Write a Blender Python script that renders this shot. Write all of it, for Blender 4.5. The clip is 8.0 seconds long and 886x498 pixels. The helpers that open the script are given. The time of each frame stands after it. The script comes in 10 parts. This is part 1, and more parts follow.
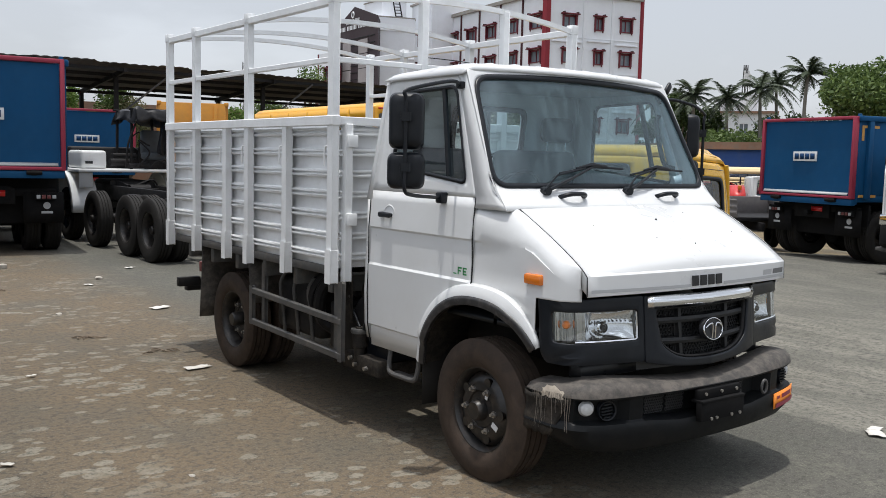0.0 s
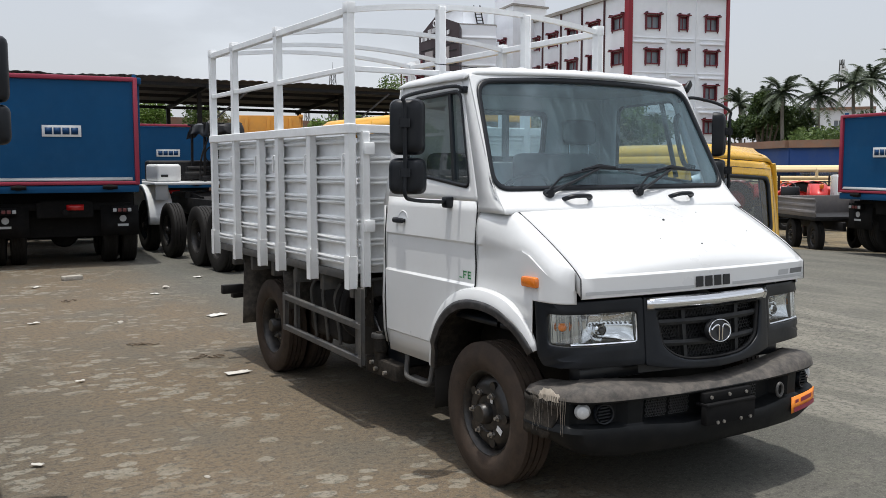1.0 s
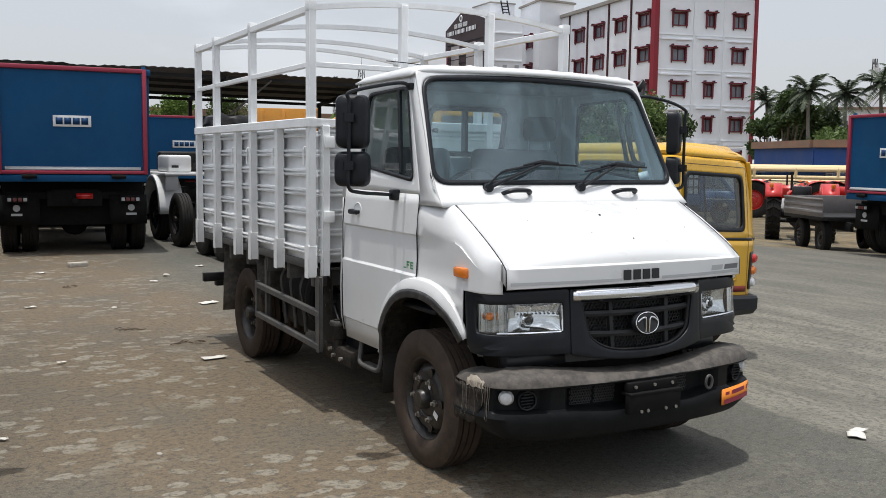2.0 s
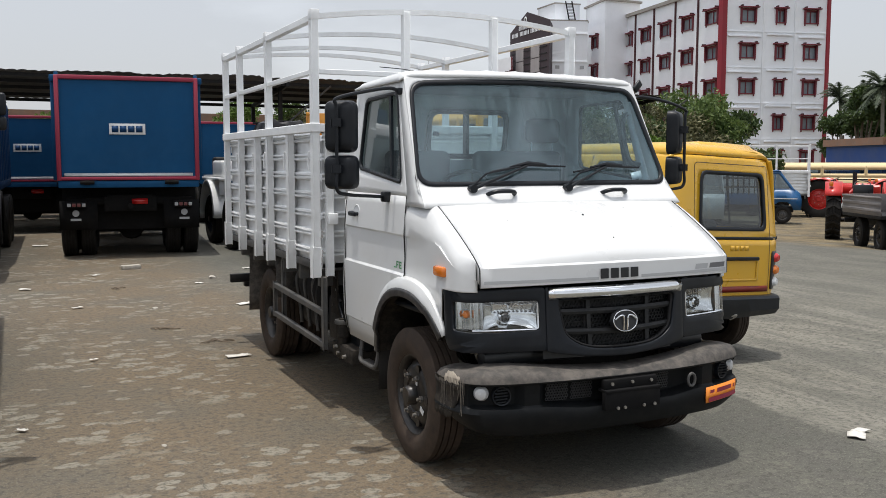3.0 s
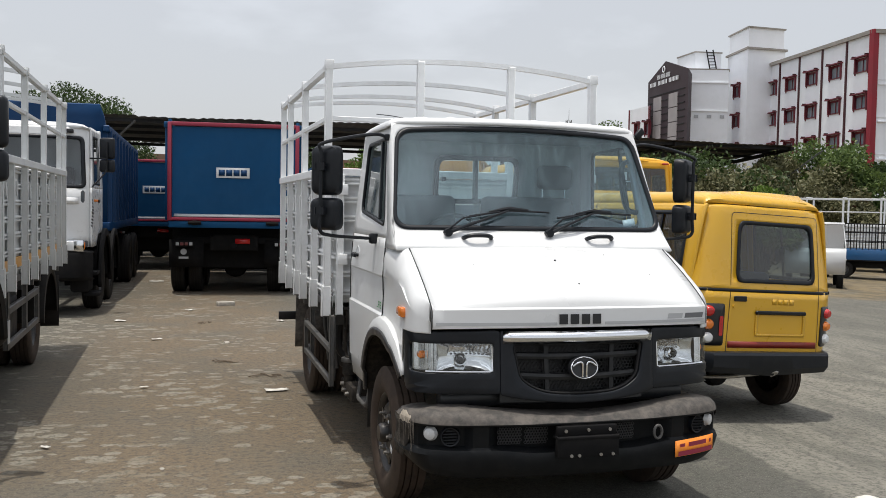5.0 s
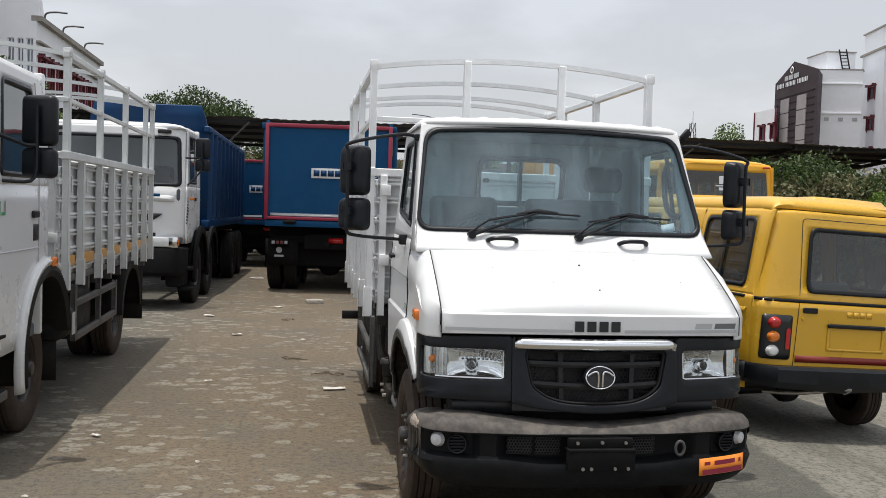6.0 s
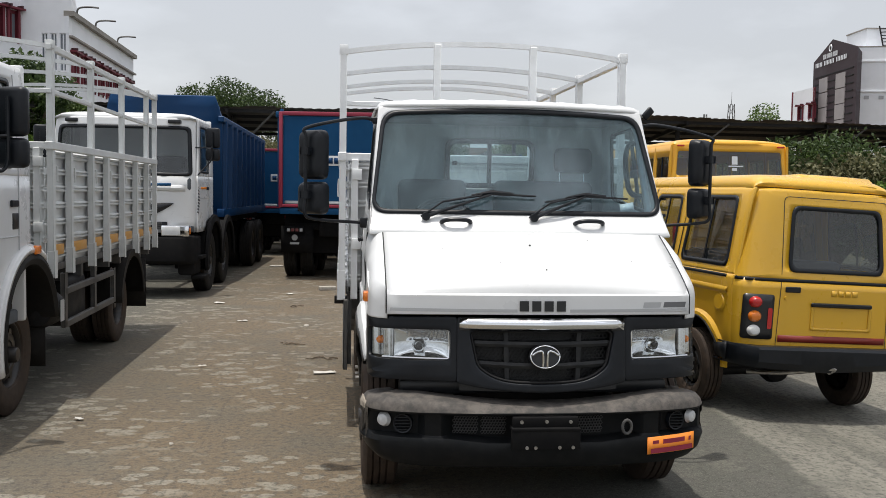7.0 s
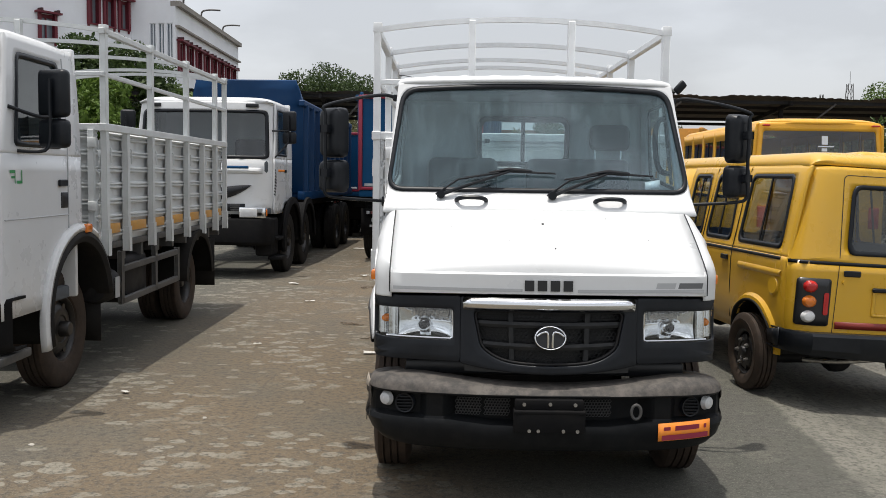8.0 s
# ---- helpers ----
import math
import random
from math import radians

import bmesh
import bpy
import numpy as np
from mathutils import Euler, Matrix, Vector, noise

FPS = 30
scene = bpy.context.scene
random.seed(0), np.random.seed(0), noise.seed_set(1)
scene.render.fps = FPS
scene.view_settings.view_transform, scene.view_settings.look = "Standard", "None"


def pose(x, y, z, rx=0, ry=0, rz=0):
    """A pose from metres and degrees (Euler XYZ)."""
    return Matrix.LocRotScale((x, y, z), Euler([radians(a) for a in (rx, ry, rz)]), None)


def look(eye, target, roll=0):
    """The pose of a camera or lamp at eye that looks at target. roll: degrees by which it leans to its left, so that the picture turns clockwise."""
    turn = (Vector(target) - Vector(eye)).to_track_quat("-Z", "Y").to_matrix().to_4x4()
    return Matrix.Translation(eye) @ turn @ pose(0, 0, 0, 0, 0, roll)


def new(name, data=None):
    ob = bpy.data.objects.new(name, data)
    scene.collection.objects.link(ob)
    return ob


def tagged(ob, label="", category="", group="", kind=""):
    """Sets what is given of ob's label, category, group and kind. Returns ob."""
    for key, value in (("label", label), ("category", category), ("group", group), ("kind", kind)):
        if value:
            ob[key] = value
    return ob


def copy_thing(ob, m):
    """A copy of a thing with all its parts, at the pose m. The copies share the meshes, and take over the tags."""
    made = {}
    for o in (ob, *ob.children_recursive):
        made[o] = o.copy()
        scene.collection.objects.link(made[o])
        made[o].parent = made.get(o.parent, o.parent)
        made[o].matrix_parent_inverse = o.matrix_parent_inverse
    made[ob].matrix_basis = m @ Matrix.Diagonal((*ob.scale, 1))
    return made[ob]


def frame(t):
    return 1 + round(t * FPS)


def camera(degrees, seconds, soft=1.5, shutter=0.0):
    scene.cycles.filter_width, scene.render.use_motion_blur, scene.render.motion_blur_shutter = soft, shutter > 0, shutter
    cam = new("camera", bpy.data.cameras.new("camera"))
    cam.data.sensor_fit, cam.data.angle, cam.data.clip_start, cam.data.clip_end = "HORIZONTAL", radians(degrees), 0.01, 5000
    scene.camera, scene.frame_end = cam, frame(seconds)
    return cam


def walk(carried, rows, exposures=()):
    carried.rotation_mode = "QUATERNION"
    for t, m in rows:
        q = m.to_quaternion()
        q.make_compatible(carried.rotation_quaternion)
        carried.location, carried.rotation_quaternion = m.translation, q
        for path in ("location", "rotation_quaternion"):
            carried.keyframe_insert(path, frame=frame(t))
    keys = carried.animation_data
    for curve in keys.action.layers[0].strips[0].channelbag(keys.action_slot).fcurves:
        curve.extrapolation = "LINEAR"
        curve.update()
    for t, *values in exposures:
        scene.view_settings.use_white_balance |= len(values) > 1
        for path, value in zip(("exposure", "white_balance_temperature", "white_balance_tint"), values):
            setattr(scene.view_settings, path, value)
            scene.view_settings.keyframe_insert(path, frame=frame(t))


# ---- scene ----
cam = camera(51.2, 8.0, soft=0.85)
PATH = [
    (0, (-4.058, -3.172, 1.769), (-2.872, -1.574, 1.575), 1.3),
    (0.5, (-3.827, -3.284, 1.757), (-2.767, -1.6, 1.557), 0.1),
    (1, (-3.681, -3.462, 1.764), (-2.655, -1.755, 1.582), -0.1),
    (1.5, (-3.58, -3.677, 1.75), (-2.555, -1.969, 1.578), 0.2),
    (1.7, (-3.504, -3.765, 1.755), (-2.487, -2.053, 1.573), 0.5),
    (2.8, (-3.019, -4.128, 1.768), (-2.185, -2.321, 1.568), 0.0),
    (3, (-2.989, -4.221, 1.765), (-2.151, -2.415, 1.576), 0.0),
    (3.5, (-2.829, -4.382, 1.778), (-1.993, -2.574, 1.589), 1.1),
    (4, (-2.555, -4.447, 1.769), (-1.84, -2.584, 1.641), 0.9),
    (4.2, (-2.449, -4.482, 1.766), (-1.791, -2.597, 1.649), 0.8),
    (5.3, (-1.974, -4.712, 1.748), (-1.456, -2.782, 1.663), 1.3),
    (5.5, (-1.855, -4.714, 1.755), (-1.383, -2.773, 1.663), 1.6),
    (6, (-1.545, -4.703, 1.758), (-1.242, -2.728, 1.668), 1.8),
    (6.5, (-1.316, -4.77, 1.742), (-1.02, -2.794, 1.646), 0.7),
    (7, (-1.056, -4.796, 1.741), (-0.837, -2.812, 1.621), 0.9),
    (7.5, (-0.757, -4.705, 1.717), (-0.713, -2.71, 1.587), 0.7),
    (8, (-0.532, -4.74, 1.706), (-0.538, -2.746, 1.55), 0.8),
]
walk(cam, [(t, look(eye, target, roll)) for t, eye, target, roll in PATH], [(0, 0, 6270, 10), (1.7, 0, 6330, 10), (3.5, 0, 6430, 10), (6, 0, 6500, 10), (8, 0, 6500, 10)])

# ---- sky, sun, exposure ----
scene.view_settings.exposure = 0.0
world = bpy.data.worlds.new("sky")
scene.world = world
world.use_nodes = True
wn = world.node_tree
wn.nodes.clear()
sky = wn.nodes.new("ShaderNodeTexSky")
sky.sky_type = "NISHITA"
sky.sun_disc = False
sky.sun_elevation = radians(84.5)
sky.sun_rotation = radians(270)
sky.air_density, sky.dust_density, sky.ozone_density = 1.0, 4.0, 1.0
haze = wn.nodes.new("ShaderNodeMix")
haze.data_type = "RGBA"
haze.inputs[0].default_value = 0.68
haze.inputs[7].default_value = (7.0, 7.12, 7.32, 1)
cloud = wn.nodes.new("ShaderNodeTexNoise")
cloud.inputs["Scale"].default_value = 2.3
cloud.inputs["Detail"].default_value = 9
wtc = wn.nodes.new("ShaderNodeTexCoord")
wmap = wn.nodes.new("ShaderNodeMapping")
wmap.inputs["Scale"].default_value = (1, 1, 2.6)
wramp = wn.nodes.new("ShaderNodeMapRange")
wramp.inputs[1].default_value, wramp.inputs[2].default_value = 0.50, 0.585
wramp.inputs[3].default_value, wramp.inputs[4].default_value = 0.85, 2.0
wmul = wn.nodes.new("ShaderNodeMix")
wmul.data_type, wmul.blend_type = "RGBA", "MULTIPLY"
wmul.inputs[0].default_value = 1.0
bg = wn.nodes.new("ShaderNodeBackground")
bg.inputs["Strength"].default_value = 0.116
wout = wn.nodes.new("ShaderNodeOutputWorld")
wn.links.new(wtc.outputs["Generated"], wmap.inputs["Vector"])
wn.links.new(wmap.outputs["Vector"], cloud.inputs["Vector"])
wn.links.new(cloud.outputs["Fac"], wramp.inputs[0])
wn.links.new(sky.outputs["Color"], haze.inputs[6])
# hazy glow growing towards the high sun
wsq = wn.nodes.new("ShaderNodeMath")
wsq.operation = "MULTIPLY"
wglow = wn.nodes.new("ShaderNodeMath")
wglow.operation = "MULTIPLY_ADD"
wglow.inputs[1].default_value, wglow.inputs[2].default_value = 0.25, 1.0
wsep2 = wn.nodes.new("ShaderNodeSeparateXYZ")
wn.links.new(wtc.outputs["Generated"], wsep2.inputs[0])
wn.links.new(wsep2.outputs[2], wsq.inputs[0])
wn.links.new(wsep2.outputs[2], wsq.inputs[1])
wn.links.new(wsq.outputs[0], wglow.inputs[0])
wgm = wn.nodes.new("ShaderNodeMix")
wgm.data_type, wgm.blend_type = "RGBA", "MULTIPLY"
wgm.inputs[0].default_value = 1.0
wn.links.new(haze.outputs[2], wgm.inputs[6])
wn.links.new(wglow.outputs[0], wgm.inputs[7])
wn.links.new(wgm.outputs[2], wmul.inputs[6])
# clouds stand out higher up; near the horizon the haze swallows them
wsep = wn.nodes.new("ShaderNodeSeparateXYZ")
wn.links.new(wtc.outputs["Generated"], wsep.inputs[0])
whigh = wn.nodes.new("ShaderNodeMapRange")
whigh.inputs[1].default_value, whigh.inputs[2].default_value = 0.25, 0.65
whigh.inputs[3].default_value, whigh.inputs[4].default_value = 0.12, 1.0
wn.links.new(wsep.outputs[2], whigh.inputs[0])
wcl = wn.nodes.new("ShaderNodeMix")
wcl.data_type = "RGBA"
wcl.inputs[6].default_value = (1, 1, 1, 1)
wn.links.new(whigh.outputs[0], wcl.inputs[0])
wn.links.new(wramp.outputs[0], wcl.inputs[7])
wn.links.new(wcl.outputs[2], wmul.inputs[7])
wn.links.new(wmul.outputs[2], bg.inputs["Color"])
wn.links.new(bg.outputs["Background"], wout.inputs["Surface"])
sun = new("sun", bpy.data.lights.new("sun", "SUN"))
sun.data.energy, sun.data.angle, sun.data.color = 2.9, radians(0.55), (1.0, 0.955, 0.88)
sun.matrix_world = look((0, 0, 30), (0.087 * 30, 0.008 * 30, 0))


# ---- mesh building ----
def V(*a):
    return Vector(a)


def box(bm, x0, x1, y0, y1, z0, z1, bev=0.0, seg=2, m=None):
    r = bmesh.ops.create_cube(bm, size=1.0)
    vs = r["verts"]
    for v in vs:
        v.co = V(x0 + (v.co.x + 0.5) * (x1 - x0), y0 + (v.co.y + 0.5) * (y1 - y0), z0 + (v.co.z + 0.5) * (z1 - z0))
        if m:
            v.co = m @ v.co
    if bev > 0:
        es = list({e for v in vs for e in v.link_edges})
        bmesh.ops.bevel(bm, geom=es, offset=bev, segments=seg, profile=0.5, affect="EDGES", clamp_overlap=True)
    return bm


def beam(bm, p0, p1, w, h, bev=0.0, up=(0, 0, 1)):
    """A square tube from p0 to p1, w across and h along up."""
    p0, p1 = Vector(p0), Vector(p1)
    d = p1 - p0
    ln = d.length
    d.normalize()
    u = Vector(up)
    if abs(d.dot(u)) > 0.95:
        u = V(0, 1, 0)
    s = d.cross(u).normalized()
    u = s.cross(d)
    m = Matrix((( s.x, d.x, u.x, p0.x), (s.y, d.y, u.y, p0.y), (s.z, d.z, u.z, p0.z), (0, 0, 0, 1)))
    return box(bm, -w / 2, w / 2, 0, ln, -h / 2, h / 2, bev, 1, m)


def basis(axis):
    a = Vector(axis).normalized()
    t = V(0, 0, 1) if abs(a.z) < 0.9 else V(1, 0, 0)
    s = a.cross(t).normalized()
    return a, s, s.cross(a)


def cyl(bm, p0, p1, r, n=16, r2=None, caps=True):
    p0, p1 = Vector(p0), Vector(p1)
    r2 = r if r2 is None else r2
    a, s, u = basis(p1 - p0)
    rings = []
    for p, q in ((p0, r), (p1, r2)):
        rings.append([bm.verts.new(p + (s * math.cos(2 * math.pi * i / n) + u * math.sin(2 * math.pi * i / n)) * q) for i in range(n)])
    for i in range(n):
        j = (i + 1) % n
        bm.faces.new((rings[0][i], rings[0][j], rings[1][j], rings[1][i]))
    if caps:
        bm.faces.new(rings[0][::-1])
        bm.faces.new(rings[1])
    return bm


def tube(bm, pts, r, n=8, caps=True):
    pts = [Vector(p) for p in pts]
    rings = []
    a, s, u = basis(pts[1] - pts[0])
    for i, p in enumerate(pts):
        d = (pts[min(i + 1, len(pts) - 1)] - pts[max(i - 1, 0)]).normalized()
        s = (s - d * s.dot(d)).normalized()
        u = s.cross(d)
        q = r[i] if isinstance(r, (list, tuple)) else r
        rings.append([bm.verts.new(p + (s * math.cos(2 * math.pi * k / n) + u * math.sin(2 * math.pi * k / n)) * q) for k in range(n)])
    for a, b in zip(rings, rings[1:]):
        for i in range(n):
            j = (i + 1) % n
            bm.faces.new((a[i], b[i], b[j], a[j]))
    if caps:
        bm.faces.new(rings[0])
        bm.faces.new(rings[-1][::-1])
    return bm


def curve_pts(pts, n=8):
    """A smooth line through the points."""
    pts = [Vector(p) for p in pts]
    out = []
    for i in range(len(pts) - 1):
        a, b, c, d = pts[max(i - 1, 0)], pts[i], pts[i + 1], pts[min(i + 2, len(pts) - 1)]
        for k in range(n):
            t = k / n
            out.append(0.5 * ((2 * b) + (c - a) * t + (2 * a - 5 * b + 4 * c - d) * t * t + (3 * b - a - 3 * c + d) * t ** 3))
    out.append(pts[-1])
    return out


def lathe(bm, prof, origin, axis, n=40, closed=False):
    """prof: (radius, way along the axis)."""
    o = Vector(origin)
    a, s, u = basis(axis)
    rings = []
    for r, h in prof:
        if r < 1e-5:
            rings.append([bm.verts.new(o + a * h)])
        else:
            rings.append([bm.verts.new(o + a * h + (s * math.cos(2 * math.pi * i / n) + u * math.sin(2 * math.pi * i / n)) * r) for i in range(n)])
    pairs = list(zip(rings, rings[1:]))
    if closed:
        pairs.append((rings[-1], rings[0]))
    for p, q in pairs:
        for i in range(n):
            j = (i + 1) % n
            if len(p) == 1 and len(q) == 1:
                continue
            if len(p) == 1:
                bm.faces.new((p[0], q[j], q[i]))
            elif len(q) == 1:
                bm.faces.new((p[i], p[j], q[0]))
            else:
                bm.faces.new((p[i], p[j], q[j], q[i]))
    return bm


def sheet(bm, rows, close=False):
    """A skin over rows of points."""
    vs = [[bm.verts.new(p) for p in row] for row in rows]
    for a, b in zip(vs, vs[1:]):
        n = len(a)
        for i in range(n if close else n - 1):
            j = (i + 1) % n
            bm.faces.new((a[i], a[j], b[j], b[i]))
    return vs


def rounded(corners, r, k=5, side=6):
    """A polygon with rounded corners, with the same number of points for any corners."""
    n = len(corners)
    out = []
    for i in range(n):
        p, a, b = Vector(corners[i]), Vector(corners[i - 1]), Vector(corners[(i + 1) % n])
        ra = min(r, (a - p).length * 0.49, (b - p).length * 0.49)
        s, e = p + (a - p).normalized() * ra, p + (b - p).normalized() * ra
        for j in range(k + 1):
            t = j / k
            out.append(s * (1 - t) ** 2 + p * 2 * t * (1 - t) + e * t * t)
        nb = Vector(corners[(i + 2) % n])
        rb = min(r, (p - b).length * 0.49, (nb - b).length * 0.49)
        f = b + (p - b).normalized() * rb
        for j in range(1, side):
            out.append(e.lerp(f, j / side))
    return out


def ring(bm, outer, inner, f, ro=0.002, ri=0.05, rings=1):
    """A panel between two rounded outlines, laid into space by f(u, v)."""
    A, B = rounded(outer, ro), rounded(inner, ri)
    rows = [[f(*(a.lerp(b, k / rings))) for a, b in zip(A, B)] for k in range(rings + 1)]
    return sheet(bm, rows, True)


def plate(bm, corners, f, r=0.05, rings=4):
    """A filled rounded outline, laid into space by f(u, v)."""
    A = rounded(corners, r)
    c = sum(A, Vector((0, 0))) / len(A)
    rows = sheet(bm, [[f(*(a.lerp(c, k / rings))) for a in A] for k in range(rings)], True)
    m = bm.verts.new(f(*c))
    last = rows[-1]
    for i in range(len(last)):
        bm.faces.new((last[i], last[(i + 1) % len(last)], m))
    return bm


def mesh_ob(name, bm, mat, smooth=35):
    bmesh.ops.recalc_face_normals(bm, faces=bm.faces)
    me = bpy.data.meshes.new(name)
    bm.to_mesh(me)
    bm.free()
    if mat:
        for q in (mat if isinstance(mat, (list, tuple)) else [mat]):
            me.materials.append(q)
    if smooth:
        for p in me.polygons:
            p.use_smooth = True
        me.set_sharp_from_angle(angle=radians(smooth))
    return new(name, me)


def part(name, bm, mat, parent, label="", thick=0.0, bev=0.0, smooth=35, at=None, off=-1.0, kind=""):
    """Links a bmesh as one mesh object under a thing or a part."""
    ob = mesh_ob(name, bm, mat, smooth)
    ob.parent = parent
    if at is not None:
        ob.matrix_local = at
    if thick:
        md = ob.modifiers.new("thickness", "SOLIDIFY")
        md.thickness, md.offset = thick, off
    if bev:
        md = ob.modifiers.new("edge", "BEVEL")
        md.width, md.segments, md.limit_method, md.angle_limit = bev, 2, "ANGLE", radians(40)
    if label:
        ob["label"] = label
    if kind:
        ob["kind"] = kind
    return ob


def thing(name, label, category, m=None, group="", kind=""):
    e = new(name)
    e.empty_display_size = 0.2
    if m is not None:
        e.matrix_world = m
    return tagged(e, label, category, group, kind)


def like(ob, parent, m=None):
    """A further part on the same mesh, under parent, at the local pose m."""
    o = ob.copy()
    scene.collection.objects.link(o)
    o.parent = parent
    o.matrix_local = m if m is not None else Matrix()
    return o


def B():
    return bmesh.new()


# ---- materials ----
def material(name, col, rough=0.5, metal=0.0, var=0.12, scale=3.0, bump=0.0, bscale=60.0, dirt=None, dirt_amt=0.0, coat=0.0, rvar=0.1, spec=0.5, random_=0.0, ramp=(0.45, 0.7), dscale=None):
    """A painted, metal, rubber or mineral surface with stains at two scales, relief and dirt."""
    mt = bpy.data.materials.new(name)
    mt.use_nodes = True
    nt = mt.node_tree
    nd, lk = nt.nodes, nt.links
    bs = nd["Principled BSDF"]
    bs.inputs["Roughness"].default_value, bs.inputs["Metallic"].default_value = rough, metal
    bs.inputs["Specular IOR Level"].default_value = spec
    bs.inputs["Coat Weight"].default_value = coat
    bs.inputs["Coat Roughness"].default_value = 0.08
    tc = nd.new("ShaderNodeTexCoord")
    n1, n2 = nd.new("ShaderNodeTexNoise"), nd.new("ShaderNodeTexNoise")
    n1.inputs["Scale"].default_value, n2.inputs["Scale"].default_value = scale, scale * 9
    n1.inputs["Detail"].default_value, n2.inputs["Detail"].default_value = 5, 4
    add = nd.new("ShaderNodeMath")
    add.operation = "MULTIPLY_ADD"
    add.inputs[1].default_value = 0.4
    for n in (n1, n2):
        lk.new(tc.outputs["Object"], n.inputs["Vector"])
    lk.new(n2.outputs["Fac"], add.inputs[0])
    lk.new(n1.outputs["Fac"], add.inputs[2])
    mr = nd.new("ShaderNodeMapRange")
    mr.inputs[1].default_value, mr.inputs[2].default_value = 0.45, 0.95
    mr.inputs[3].default_value, mr.inputs[4].default_value = 1 - var, 1 + var
    lk.new(add.outputs[0], mr.inputs[0])
    mul = nd.new("ShaderNodeMix")
    mul.data_type, mul.blend_type = "RGBA", "MULTIPLY"
    mul.inputs[0].default_value = 1
    mul.inputs[6].default_value = (*col, 1)
    lk.new(mr.outputs[0], mul.inputs[7])
    last = mul.outputs[2]
    if random_:
        oi = nd.new("ShaderNodeObjectInfo")
        rr = nd.new("ShaderNodeMapRange")
        rr.inputs[3].default_value, rr.inputs[4].default_value = 1 - random_, 1 + random_
        lk.new(oi.outputs["Random"], rr.inputs[0])
        rm = nd.new("ShaderNodeMix")
        rm.data_type, rm.blend_type = "RGBA", "MULTIPLY"
        rm.inputs[0].default_value = 1
        lk.new(last, rm.inputs[6])
        lk.new(rr.outputs[0], rm.inputs[7])
        last = rm.outputs[2]
    if dirt:
        n3 = nd.new("ShaderNodeTexNoise")
        n3.inputs["Scale"].default_value = dscale or scale * 2.3
        n3.inputs["Detail"].default_value = 8
        n3.inputs["Roughness"].default_value = 0.7
        lk.new(tc.outputs["Object"], n3.inputs["Vector"])
        dr = nd.new("ShaderNodeMapRange")
        dr.inputs[1].default_value, dr.inputs[2].default_value = ramp
        dr.inputs[3].default_value, dr.inputs[4].default_value = 0, dirt_amt
        lk.new(n3.outputs["Fac"], dr.inputs[0])
        dm = nd.new("ShaderNodeMix")
        dm.data_type = "RGBA"
        lk.new(dr.outputs[0], dm.inputs[0])
        lk.new(last, dm.inputs[6])
        dm.inputs[7].default_value = (*dirt, 1)
        last = dm.outputs[2]
    lk.new(last, bs.inputs["Base Color"])
    if rvar:
        rg = nd.new("ShaderNodeMapRange")
        rg.inputs[1].default_value, rg.inputs[2].default_value = 0.45, 0.95
        rg.inputs[3].default_value, rg.inputs[4].default_value = max(0.02, rough - rvar), min(1, rough + rvar)
        lk.new(add.outputs[0], rg.inputs[0])
        lk.new(rg.outputs[0], bs.inputs["Roughness"])
    if bump:
        nb = nd.new("ShaderNodeTexNoise")
        nb.inputs["Scale"].default_value = bscale
        nb.inputs["Detail"].default_value = 4
        lk.new(tc.outputs["Object"], nb.inputs["Vector"])
        bp = nd.new("ShaderNodeBump")
        bp.inputs["Strength"].default_value = bump
        bp.inputs["Distance"].default_value = 0.01
        lk.new(nb.outputs["Fac"], bp.inputs["Height"])
        lk.new(bp.outputs["Normal"], bs.inputs["Normal"])
    return mt


